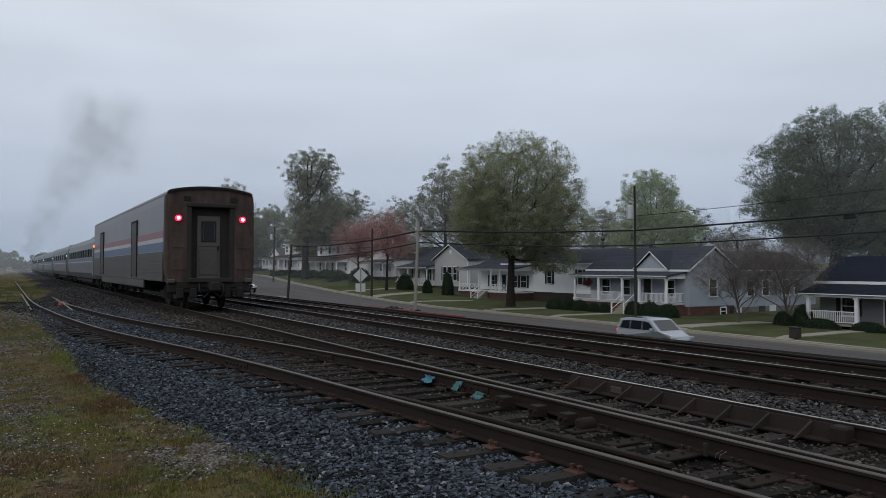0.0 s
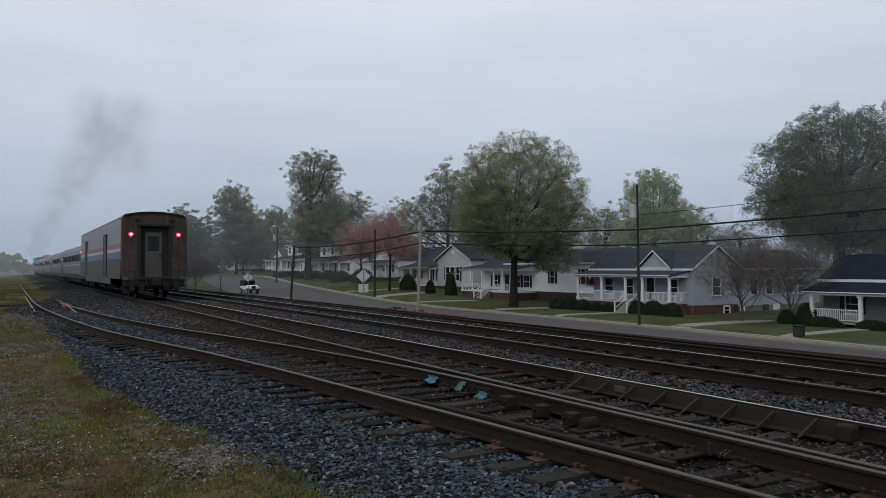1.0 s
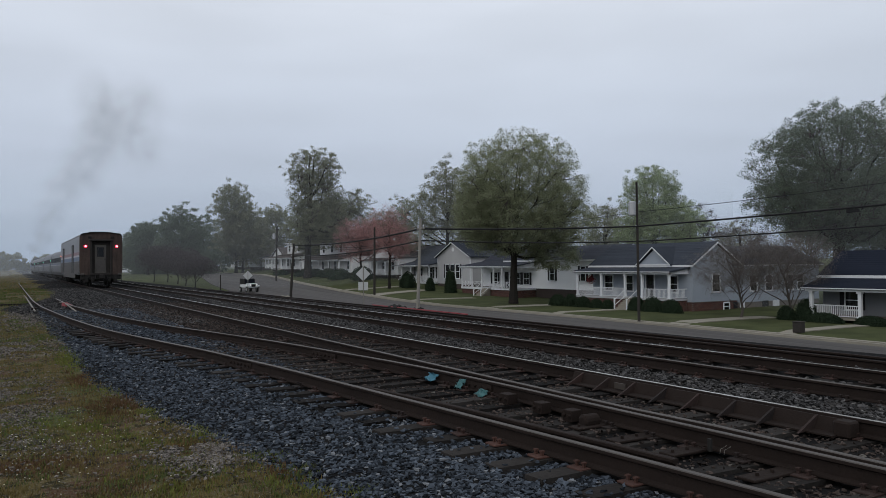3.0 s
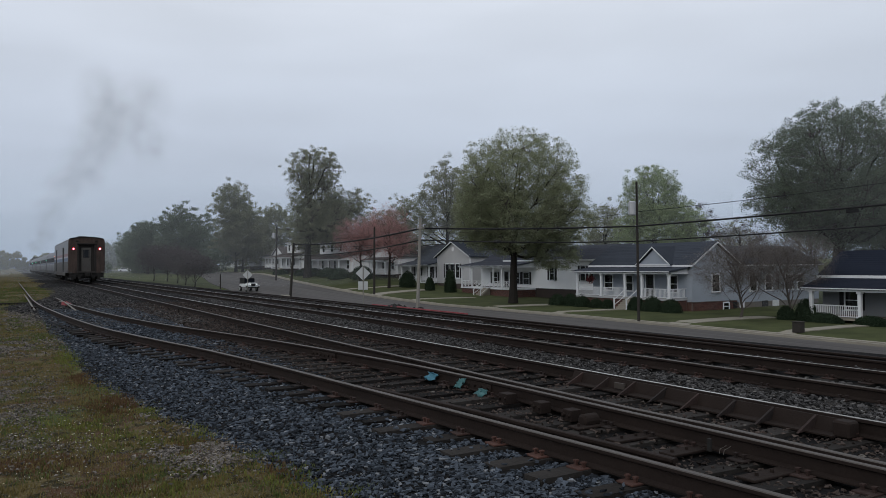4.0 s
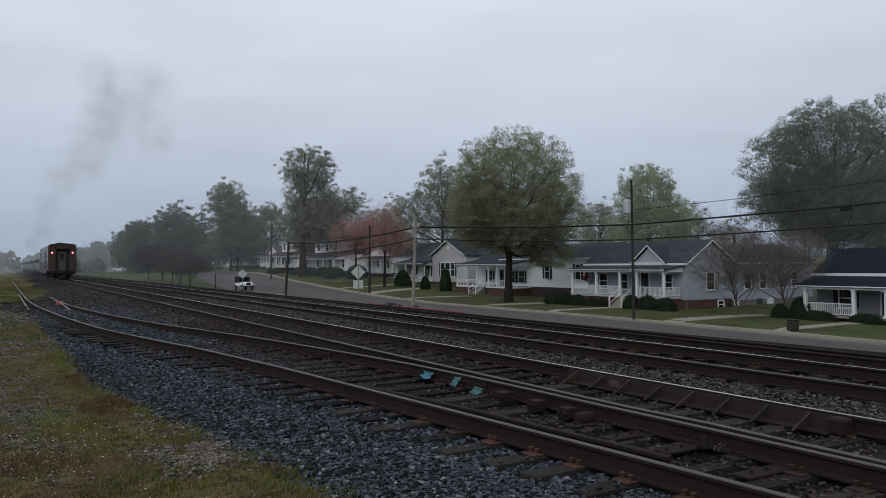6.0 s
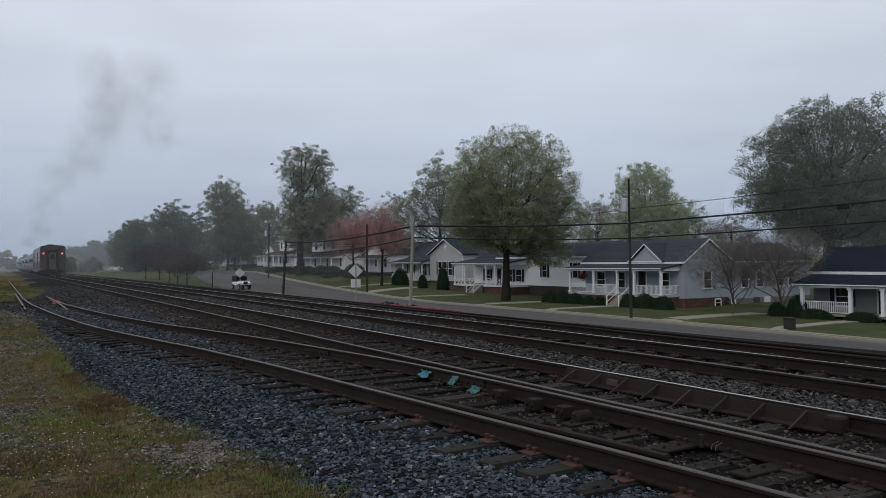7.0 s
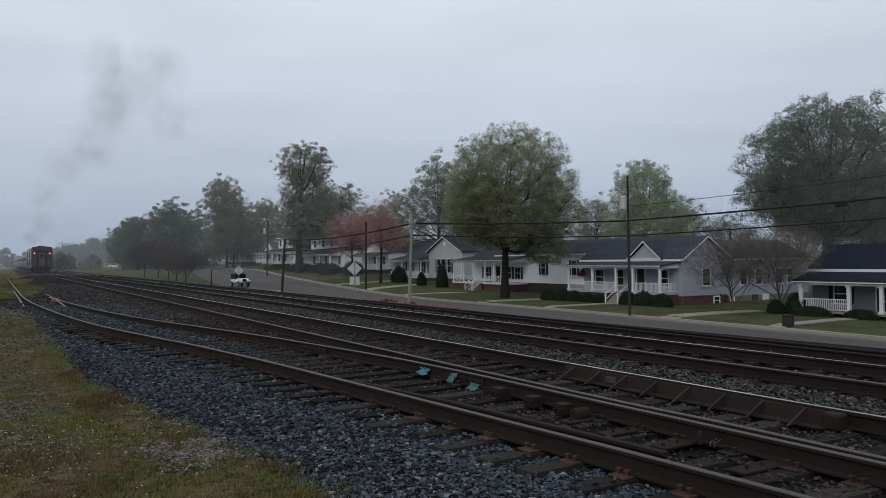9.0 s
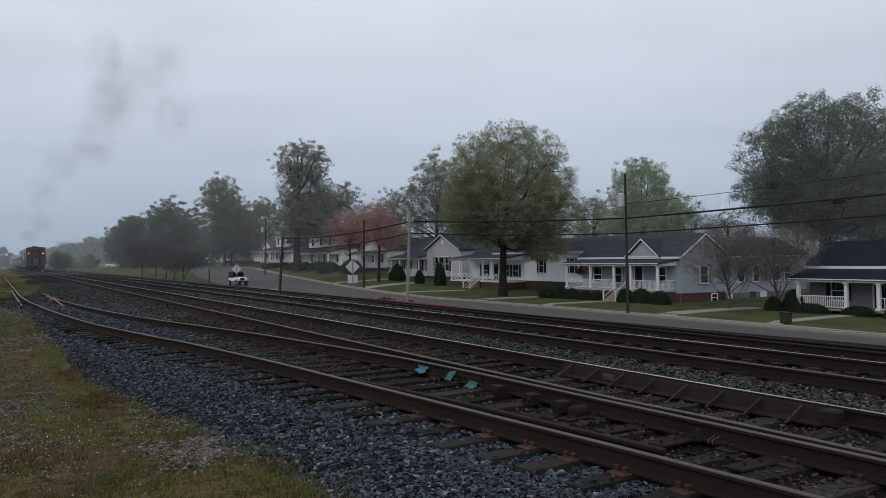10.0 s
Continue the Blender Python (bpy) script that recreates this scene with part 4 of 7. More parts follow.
def porch_roof(parent, x0, x1, y0, y1, z_low, z_high, mat, label=""):
    bm = prism(B(), [(x0 - 0.3, z_low - 0.05), (x1, z_high), (x1, z_high + 0.12), (x0 - 0.3, z_low + 0.07)], "y", y0 - 0.2, y1 + 0.2)
    rf = part("porch_roof", bm, mat, parent, label)
    tagged(part("shingle_course", shingles(B(), x0 - 0.3, z_low + 0.074, x1, z_high + 0.124, y0 - 0.2, y1 + 0.2), mat, rf), kind="stuff")
    bm = B()
    box(bm, x0 - 0.34, x0 - 0.3, y0 - 0.2, y1 + 0.2, z_low - 0.02, z_low + 0.05)
    box(bm, x0 - 0.1, x0 + 0.1, y0, y1, z_low - 0.2, z_low - 0.08)
    prism(bm, [(x0 - 0.1, z_low - 0.2), (x1, z_low - 0.2), (x1, z_high), (x0 - 0.1, z_low)], "y", y0, y0 + 0.06)
    prism(bm, [(x0 - 0.1, z_low - 0.2), (x1, z_low - 0.2), (x1, z_high), (x0 - 0.1, z_low)], "y", y1 - 0.06, y1)
    part("porch_beam", bm, M_WHITE, rf, "white porch beam and gutter")
    part("porch_ceiling", box(B(), x0 - 0.1, x1 - 0.02, y0 + 0.08, y1 - 0.08, z_low - 0.08, z_low - 0.05), M_WHITE, rf)
    return rf


def front_door(parent, y, z, x=0.0):
    d = part("front_door", box(B(), x - 0.05, x, y - 0.48, y + 0.48, z, z + 2.1), M_BLACK, parent, "dark front door")
    bm = B()
    for a, b, c, e in ((-0.6, -0.48, 0, 2.2), (0.48, 0.6, 0, 2.2), (-0.6, 0.6, 2.1, 2.22)):
        box(bm, x - 0.07, x, y + a, y + b, z + c, z + e)
    part("door_frame", bm, M_WHITE, d)
    part("door_glass", box(B(), x - 0.058, x - 0.05, y - 0.28, y + 0.28, z + 1.1, z + 1.9), M_GLASS, d)
    return d


def walls(parent, x0, x1, y0, y1, z0, z1, mat, label=""):
    """Four walls with thickness; the two that face the camera's side get lapped boards."""
    bm = B()
    t = 0.15
    box(bm, x0, x0 + t, y0, y1, z0, z1)
    box(bm, x1 - t, x1, y0, y1, z0, z1)
    box(bm, x0 + t, x1 - t, y0, y0 + t, z0, z1)
    box(bm, x0 + t, x1 - t, y1 - t, y1, z0, z1)
    w = part("wall", bm, mat, parent, label)
    tagged(part("siding", board_wall(B(), "x", x0 - 0.003, y0 - 0.03, y1, z0, z1), mat, w), kind="stuff")
    tagged(part("siding", board_wall(B(), "y", y0 - 0.003, x0, x1, z0, z1), mat, w), kind="stuff")
    bm = B()
    box(bm, x0 - 0.05, x0 + 0.07, y0 - 0.05, y0 + 0.07, z0, z1)
    part("corner_board", bm, M_WHITE if mat is not M_GREYSIDING else mat, w)
    return w


FRONT = lambda x, y, z: pose(x - 0.03, y, z)
SIDE = lambda x, y, z: pose(x, y - 0.03, z, 0, 0, 90)


def grey_house():
    h = thing("house", pose(52.3, 46.6, -2.65), "grey clapboard house with dark roof and white railed porch", "house", "houses along the street")
    brick_base(h, 0.05, 6.0, 0.05, 13.0, 0.72)
    walls(h, 0, 6.0, 0, 13.0, 0.72, 4.1, M_GREYSIDING, "pale grey lapped siding")
    tagged(part("siding", gable_boards(B(), "y", -0.003, 0, 6.0, 4.1, 5.95), M_GREYSIDING, h), kind="stuff")
    part("gable_wall", prism(B(), [(0, 4.1), (6, 4.1), (3, 5.95)], "y", 0.0, 0.15), M_GREYSIDING, h)
    roof_y(h, 0, 6.0, 0, 13.0, 4.1, 5.98, M_ROOF, 0.35, "charcoal shingle roof")
    # rear wing
    part("foundation", box(B(), 6.0, 18.2, 0.1, 7, -0.6, 0.5), M_MORTAR, h)
    walls(h, 6.0, 18.2, 0.05, 7, 0.5, 4.05, M_GREYSIDING)
    rf = part("rear_roof", roof_slab(B(), "x", 0.05, 7, 0.35, 4.05, 5.7, 5.0, 18.5), M_ROOF, h, "charcoal shingle roof of the rear wing")
    part("gutter", box(B(), 6.2, 18.5, -0.36, -0.28, 3.86, 3.98), M_WHITE, rf, "white gutter")
    # porch
    part("porch_floor", box(B(), -2.3, 0, 0.5, 13.0, 0.85, 1.02, 0.01), M_CREAM, h)
    brick_base(h, -2.15, -0.02, 0.6, 12.9, 0.85)
    porch_roof(h, -2.3, 0, 0.4, 13.1, 3.40, 3.70, M_ROOF, "charcoal shingle porch roof")
    for y in (0.6, 3.85, 6.05, 9.3, 12.85):
        post(h, -2.2, y, 1.0, 3.2, 0.2)
    for a, b in ((0.7, 3.75), (6.15, 9.2), (9.4, 12.75)):
        railing(h, (-2.2, a), (-2.2, b), 1.0)
    railing(h, (-2.1, 0.6), (-0.05, 0.6), 1.0)
    steps(h, -2.3, 4.95, 1.0, 1.5, 5)
    # small gable over the steps
    g = part("dormer_gable", prism(B(), [(2.15, 4.06), (6.1, 4.06), (4.12, 5.5)], "x", -0.36, 2.6), M_GREYSIDING, h, "small front gable")
    tagged(part("siding", gable_boards(B(), "x", -0.363, 2.75, 5.5, 4.06, 5.2), M_GREYSIDING, g), kind="stuff")
    roof_x(h, -0.42, 3.0, 2.15, 6.1, 4.1, 5.62, M_ROOF, 0.2)
    part("gable_trim", box(B(), -0.44, -0.36, 2.1, 6.15, 3.98, 4.1), M_WHITE, g)
    front_door(h, 5.0, 1.02)
    for y in (2.2, 7.8, 10.6):
        window(h, FRONT(0, y, 1.55), 1.1, 1.45, False)
    window(h, SIDE(3.0, 0, 1.6), 0.95, 1.5, False)
    for x in (8.2, 10.4, 13.5, 15.2):
        window(h, SIDE(x, 0.05, 1.55), 0.9, 1.4, False)
    window(h, SIDE(4.35, 0.0, -0.1), 0.7, 0.6, False, (1, 1))
    for x, w, c in ((5.4, 0.5, M_BLACK), (6.3, 0.6, M_WHITE), (9.5, 0.8, M_BLACK), (11.0, 0.9, M_WHITE)):
        part("basement_panel", box(B(), x, x + w, -0.02, 0.06, 0.0, 0.55), c, h)
    bm = tube(B(), [(-2.5, 0.45, 3.3), (-2.35, 0.45, 3.1), (-2.32, 0.45, 0.9)], [0.05] * 3, 6)
    part("downpipe", bm, M_WHITE, h, "white downpipe")


def white_house():
    h = thing("house", pose(57.5, 63.6, -2.65), "white clapboard house with black shutters and dark roof", "house", "houses along the street")
    # shade below the porch is carried by this base's dark colour
    part("foundation", box(B(), 0.05, 8.0, 0.05, 19, -0.5, 1.15), M_SHADEBASE, h, "block foundation with porch shade in its colour")
    walls(h, 0, 8, 0, 19, 1.15, 4.72, M_WHITESIDING, "white lapped siding")
    roof_y(h, 0, 8, 0, 19, 4.72, 6.3, M_DARKROOF, 0.35, "charcoal shingle roof")
    walls(h, 0.5, 8, 19, 25.8, 1.15, 4.4, M_WHITESIDING)
    roof_y(h, 0.5, 8, 19.4, 25.8, 4.4, 6.2, M_DARKROOF)
    part("porch_floor", box(B(), -3.2, 0, 12.6, 25.6, 0.95, 1.1, 0.01), M_WHITE, h)
    brick_base(h, -3.0, -0.02, 12.7, 25.5, 0.95)
    porch_roof(h, -3.2, 0.4, 12.6, 25.6, 3.95, 4.5, M_DARKROOF, "dark porch roof")
    for y in (12.8, 15.6, 17.6, 20.4, 22.8, 25.4):
        post(h, -3.1, y, 1.1, 3.78, 0.15)
    for a, b in ((12.9, 15.5), (15.7, 17.5), (20.5, 22.7), (22.9, 25.3)):
        railing(h, (-3.1, a), (-3.1, b), 1.1, cross=True)
    steps(h, -3.2, 19.0, 1.1, 1.6, 5)
    front_door(h, 19.0, 1.1)
    for y in (14.6, 16.6, 22.5):
        window(h, FRONT(0.0 if y < 19 else 0.5, y, 1.6), 1.2, 1.5, True, (2, 2))
    for y in (9.3, 3.6, 1.9):
        window(h, FRONT(0, y, 2.2), 0.85, 1.7, y > 5 or y > 3, (1, 2))
    part("vent", box(B(), 0.5, 0.9, -0.05, 0.0, 3.0, 3.4), M_BLACK, h)


def gable_house():
    h = thing("house", pose(58.5, 93.4, -2.30) @ Matrix.Scale(1.083, 4), "pale house with a tall front gable and side porch", "house", "houses along the street")
    brick_base(h, 0.05, 9, 0.05, 9, 0.9, True)
    walls(h, 0, 9, 0, 9, 0.9, 4.7, M_CREAM, "pale lapped siding")
    part("gable_wall", prism(B(), [(0, 4.7), (9, 4.7), (4.5, 6.6)], "x", 0, 0.15), M_CREAM, h)
    tagged(part("siding", gable_boards(B(), "x", -0.003, 0, 9, 4.7, 6.55), M_CREAM, h), kind="stuff")
    roof_x(h, 0, 9, 0, 9, 4.7, 6.66, M_ROOF, 0.35, "dark shingle roof")
    part("attic_vent", tube(B(), [(0, 4.5, 5.7), (-0.06, 4.5, 5.7)], [0.32, 0.3], 8), M_WHITE, h, "round white attic vent")
    for y in (3.2, 4.6, 6.0):
        window(h, FRONT(0, y, 1.7), 1.0, 1.9, y != 4.6, (1, 2))
    walls(h, 1.5, 9, 9, 21, 0.9, 4.1, M_WHITESIDING)
    roof_y(h, 1.5, 9, 9.2, 21, 4.1, 6.5, M_ROOF, 0.35)
    part("porch_floor", box(B(), -1.2, 1.5, 9.2, 21, 0.85, 1.0), M_WHITE, h)
    porch_roof(h, -1.2, 1.5, 9.2, 21, 3.5, 4.1, M_ROOF)
    for y in (9.5, 12.3, 15.3, 18.2, 20.8):
        post(h, -1.1, y, 1.0, 3.3, 0.18)
    for a, b in ((9.6, 12.2), (12.4, 15.2), (18.3, 20.7)):
        railing(h, (-1.1, a), (-1.1, b), 1.0)
    steps(h, -1.2, 16.8, 1.0, 1.6, 5)
    front_door(h, 16.8, 1.0, 1.5)
    for y in (11, 13.6, 19.5):
        window(h, FRONT(1.5, y, 1.6), 1.0, 1.6)


def two_storey_house(x, y, z, w, label, seed):
    rnd = random.Random(seed)
    h = thing("house", pose(x, y, z), label, "house", "houses along the street")
    brick_base(h, 0.05, 8, 0.05, w, 0.6, True)
    walls(h, 0, 8, 0, w, 0.6, 3.7, M_WEATHERED, "white lapped siding")
    part("main_roof", roof_slab(B(), "y", -0.2, 8, 0.3, 3.7, 4.7, -0.3, w + 0.3), M_BROWNROOF, h, "brown shingle roof")
    a, b = w * 0.22, w * 0.8
    walls(h, 0.8, 6.5, a, b, 3.7, 6.6, M_WEATHERED)
    roof_y(h, 0.8, 6.5, a, b, 6.6, 7.9, M_BROWNROOF, 0.4)
    for k in range(3):
        window(h, FRONT(0.8, a + (b - a) * (k + 0.5) / 3, 4.6), 1.2, 1.4, False, (2, 2))
    part("porch_floor", box(B(), -2.4, 0, 1, w - 1, 0.5, 0.65), M_CREAM, h)
    porch_roof(h, -2.4, 0, 1, w - 1, 3.0, 3.6, M_BROWNROOF, "brown porch roof")
    for k in range(5):
        post(h, -2.3, 1.2 + (w - 2.4) * k / 4, 0.65, 2.8, 0.2)
    for k in range(4):
        window(h, FRONT(0, 2 + (w - 4) * k / 3, 1.2), 1.1, 1.6, False)
    front_door(h, w / 2, 0.65)
    steps(h, -2.4, w / 2, 0.65, 1.6, 3, False)


def small_house(x, y, z, w, label, mat, roof):
    h = thing("house", pose(x, y, z), label, "house", "houses along the street")
    brick_base(h, 0.05, 9, 0.05, w, 0.6, True)
    walls(h, 0, 9, 0, w, 0.6, 3.6, mat)
    part("gable_wall", prism(B(), [(0, 3.6), (w, 3.6), (w / 2, 5.6)], "x", 0, 0.15), mat, h)
    roof_x(h, 0, 9, 0, w, 3.6, 5.65, roof, 0.35, "weathered shingle roof")
    for k in range(3):
        window(h, FRONT(0, w * (k + 0.5) / 3, 1.4), 1.0, 1.5, False)
    part("porch_floor", box(B(), -2.2, 0, 0.5, w - 0.5, 0.5, 0.62), M_CREAM, h)
    porch_roof(h, -2.2, 0, 0.5, w - 0.5, 2.9, 3.4, roof)
    for k in range(4):
        post(h, -2.1, 0.7 + (w - 1.4) * k / 3, 0.62, 2.7, 0.16)
    for k in range(3):
        railing(h, (-2.1, 0.8 + (w - 1.4) * k / 3), (-2.1, 0.6 + (w - 1.4) * (k + 1) / 3), 0.62)


def navy_house():
    h = thing("house", pose(53.4, 18.0, -2.66), "pale house with a navy roof and white porch railing", "house", "houses along the street")
    brick_base(h, 0.05, 5.9, 0.05, 17, 0.3)
    walls(h, 0, 5.9, 0, 17, 0.3, 3.1, M_SLATE, "slate grey siding")
    rf = part("roof", roof_slab(B(), "y", 0, 5.9, 0.25, 3.15, 4.9, -0.3, 17.3), M_NAVY, h, "navy blue shingle roof")
    shingles_bm = shingles(B(), -0.25, 3.15, 2.95, 5.044, -0.3, 17.3)
    tagged(part("shingle_course", shingles_bm, M_NAVY, rf), kind="stuff")
    part("fascia", box(B(), -0.33, -0.26, -0.3, 17.3, 2.98, 3.2), M_WHITE, rf, "white fascia band")
    part("gable_wall", prism(B(), [(0, 3.1), (5.9, 3.1), (2.95, 4.85)], "y", 16.85, 17), M_SLATE, h)
    part("porch_floor", box(B(), -2.4, 0, 1, 16.6, 0.06, 0.2), M_CONCRETE, h)
    porch_roof(h, -2.4, 0, 0.8, 16.8, 2.28, 2.95, M_NAVY, "navy porch roof")
    for y in (1.2, 4.4, 7.6, 10.5, 12.75, 16.4):
        post(h, -2.3, y, 0.2, 2.1, 0.24)
    railing(h, (-2.3, 12.9), (-2.3, 16.25), 0.2, 0.14)
    railing(h, (-2.3, 7.75), (-2.3, 10.35), 0.2, 0.14)
    front_door(h, 11.6, 0.2)
    window(h, FRONT(0, 14.7, 0.7), 1.0, 1.35, True, (1, 2))
    window(h, FRONT(0, 9.2, 0.7), 1.0, 1.35)
    bm = box(B(), -1.2, -0.2, 16.2, 16.9, 0.2, 1.0, 0.05)
    part("porch_cabinet", bm, M_CREAM, h)


grey_house()
white_house()
gable_house()
two_storey_house(56, 131, -0.30, 24, "white two-storey house with a brown-roofed porch", 1)
small_house(57, 114, -0.60, 11, "white house with a low porch behind budding trees", M_WEATHERED, M_BROWNROOF)
two_storey_house(56, 158, 0.40, 17, "white two-storey house with upper bay windows", 2)
small_house(58, 178, 0.60, 9, "small white gabled house far along the street", M_WEATHERED, M_BROWNROOF)
small_house(60, 203, 0.90, 12, "pale cottage far along the street", M_CREAM, M_BROWNROOF)
small_house(62, 224, 1.00, 12, "pale cottage far along the street", M_WEATHERED, M_ROOF)
navy_house()


def hanging_basket(x, y, z):
    """A basket of red flowers on wires; z is the height of its hook."""
    b = thing("hanging_basket", pose(x, y, z), "hanging basket of red flowers under a porch roof", "flower basket")
    part("basket", tube(B(), [(0, 0, -0.95), (0, 0, -0.85), (0, 0, -0.7)], [0.08, 0.2, 0.24], 12), M_BLACK, b)
    bm = B()
    for k in range(3):
        a = k * math.tau / 3
        tube(bm, [(0.22 * math.cos(a), 0.22 * math.sin(a), -0.7), (0, 0, 0.02)], [0.012, 0.012], 4)
    part("hanger", bm, M_WIRE, b)
    rnd = np.random.default_rng(4)
    off = rnd.normal(0, 1, (500, 3)) * np.array([0.17, 0.2, 0.16]) + np.array([0, 0, -0.66])
    v, f = [], []
    for k, p in enumerate(off):
        d, e = rnd.normal(0, 0.035, 3), rnd.normal(0, 0.035, 3)
        v += [p - d, p + e, p + d, p - e]
        f.append((4 * k, 4 * k + 1, 4 * k + 2, 4 * k + 3))
    ob = new("blossom", raw_mesh("blossom", v, f, M_RED))
    ob.parent = b
    tagged(ob, "red blossom", kind="stuff")


hanging_basket(51.2, 58.75, 0.62)


# ---- trees and shrubs ----
def leaf_cloud(centres, radii, count, size, rnd, slim=0.55):
    """Small leaves scattered in soft balls, three corners each."""
    pick = rnd.integers(0, len(centres), count)
    off = rnd.normal(0, 1, (count, 3))
    off /= np.linalg.norm(off, axis=1)[:, None]
    p = centres[pick] + off * (radii[pick] * rnd.uniform(0.25, 1.0, count) ** 0.6)[:, None]
    a = rnd.normal(0, 1, (count, 3))
    a /= np.linalg.norm(a, axis=1)[:, None]
    b = np.cross(a, rnd.normal(0, 1, (count, 3)))
    b /= np.linalg.norm(b, axis=1)[:, None]
    s = size * rnd.uniform(0.5, 1.4, count)[:, None]
    v = np.stack([p - a * s, p + a * s, p + b * s * slim * 2], 1).reshape(-1, 3)
    return v, np.arange(count * 3).reshape(-1, 3)


def sticks(p0, p1, r0, r1):
    """Many straight tapered three-sided twigs at once."""
    d = p1 - p0
    d = d / np.maximum(np.linalg.norm(d, axis=1), 1e-6)[:, None]
    a = np.cross(d, np.array([0.31, 0.52, 0.79]))
    a /= np.maximum(np.linalg.norm(a, axis=1), 1e-6)[:, None]
    b = np.cross(d, a)
    rings = []
    for p, r in ((p0, r0), (p1, r1)):
        for k in range(3):
            c, s = math.cos(k * math.tau / 3), math.sin(k * math.tau / 3)
            rings.append(p + (a * c + b * s) * np.reshape(r, (-1, 1)))
    v = np.stack(rings, 1).reshape(-1, 3)
    q = np.array([(0, 1, 4, 3), (1, 2, 5, 4), (2, 0, 3, 5)])
    f = (q[None] + 6 * np.arange(len(p0))[:, None, None]).reshape(-1, 4)
    return v, f


def leafy_tree(x, y, z, height, spread, leaf, label, seed, leaves=40000, size=0.09, trunk=0.4, fork=0.28, low=0.22, crown=None, gaps=0.0, clump=0.0, lump=0.16, limbs=11, per=46, ends=0.62, inner=0.2, twig=1.0):
    """Trunk, limbs, branches and twigs that reach for points of an uneven crown; each twig end carries a loose tuft of small
    leaves, and a share of the leaves (inner) fills the shaded inside of the crown."""
    rnd = np.random.default_rng(seed)
    bark, spray = (M_PALEBARK, M_HAZETWIG) if leaf is M_HAZETWIG else (M_BARK, M_TWIG)
    t = thing("tree", pose(x, y, z - 0.15), label, "tree")
    rx, rz = spread / 2, height * (1 - low) / 2
    crown = crown or [(0, height - rz, rx, rz)]
    weight = np.array([c[2] * c[3] * (c[4] if len(c) > 4 else 1) for c in crown])
    weight = weight / weight.sum()

    def spot(reach, power):
        """A place in the crown, its outline swelling and sinking by noise."""
        off, cz, ex, ez = crown[rnd.choice(len(crown), p=weight)][:4]
        d = rnd.normal(0, 1, 3)
        d /= np.linalg.norm(d)
        v = Vector(d)
        swell = 1 + lump * noise.noise(v * 2.3 + Vector((seed, off, 0))) + lump * 0.7 * noise.noise(v * 6 + Vector((seed, off, 5))) + lump * 0.3 * noise.noise(v * 14 + Vector((seed, off, 9)))
        return d * reach * rnd.uniform(0.2, 1.0) ** power * swell * np.array([ex, ex, ez]) + np.array([0.94 * off, -0.34 * off, cz])

    tips = []
    want = int(leaves * (1 - inner)) // per
    while len(tips) < want:
        p = spot(1.0, ends)
        if noise.noise(Vector(p * 0.55) + Vector((0, seed, 0))) < gaps - 0.45 or p[2] < height * min(0.12, low + 0.04):
            continue
        tips.append(p)
    tips = np.array(tips)
    fz = height * fork
    leader = [(0, 0, 0), (0.06, 0.03, fz * 0.35), (0.1, -0.08, fz), (0.35 * 0.94 * crown[0][0] + 0.2, -0.12 * crown[0][0], (fz + crown[0][1]) / 2 + 0.5), (0.94 * crown[0][0], -0.34 * crown[0][0], crown[0][1] + crown[0][3] * 0.35)]
    bm = B()
    tube(bm, leader, [trunk * 1.35, trunk, trunk * 0.8, trunk * 0.5, trunk * 0.16], 9)

    def nearest(points, nodes):
        return np.array([np.argmin(((nodes - p) ** 2).sum(1)) for p in points])
    seeds = tips[rnd.choice(len(tips), limbs, replace=False)]
    for _ in range(3):
        own = nearest(tips, seeds)
        seeds = np.array([tips[own == k].mean(0) if (own == k).any() else seeds[k] for k in range(limbs)])
    own = nearest(tips, seeds)
    bp0, bp1, br0, br1, tp0, tp1 = [], [], [], [], [], []
    for k in range(limbs):
        mine = tips[own == k]
        if not len(mine):
            continue
        goal = seeds[k]
        rise = min(max(fz, goal[2] - 0.75 * math.hypot(goal[0], goal[1]) - 1.0), leader[3][2])
        w = np.interp(rise, [fz, leader[3][2]], [0, 1])
        root = np.array(leader[2]) * (1 - w) + np.array(leader[3]) * w
        bend = root * 0.5 + goal * 0.5 + np.array([*rnd.normal(0, 0.35, 2), -0.05 * height + rnd.uniform(0, 0.5)])
        r = trunk * rnd.uniform(0.30, 0.42)
        tube(bm, [root, (root + bend) / 2 + rnd.normal(0, 0.15, 3), bend, (bend + goal) / 2 + rnd.normal(0, 0.2, 3), goal], [r, r * 0.82, r * 0.6, r * 0.4, r * 0.2], 6)
        nodes = mine[rnd.choice(len(mine), max(1, len(mine) // 12), replace=False)]
        grp = nearest(mine, nodes)
        for j in range(len(nodes)):
            if not (grp == j).any():
                continue
            c = mine[grp == j].mean(0)
            from_ = bend * 0.45 + goal * 0.55 if rnd.random() < 0.5 else goal
            if rnd.random() < 0.25:
                from_ = bend
            c = c * 0.8 + from_ * 0.2
            mid_ = (from_ + c) / 2 + rnd.normal(0, 0.25, 3)
            bp0 += [from_, mid_]
            bp1 += [mid_, c]
            br0 += [r * 0.30, r * 0.2]
            br1 += [r * 0.2, r * 0.1]
            for p in mine[grp == j][:: max(1, round(2 / twig))]:
                tp0.append(c)
                tp1.append(p)
    part("trunk", bm, bark, t, "grey-brown trunk with forking limbs")
    v1, f1 = sticks(np.array(bp0), np.array(bp1), np.array(br0), np.array(br1))
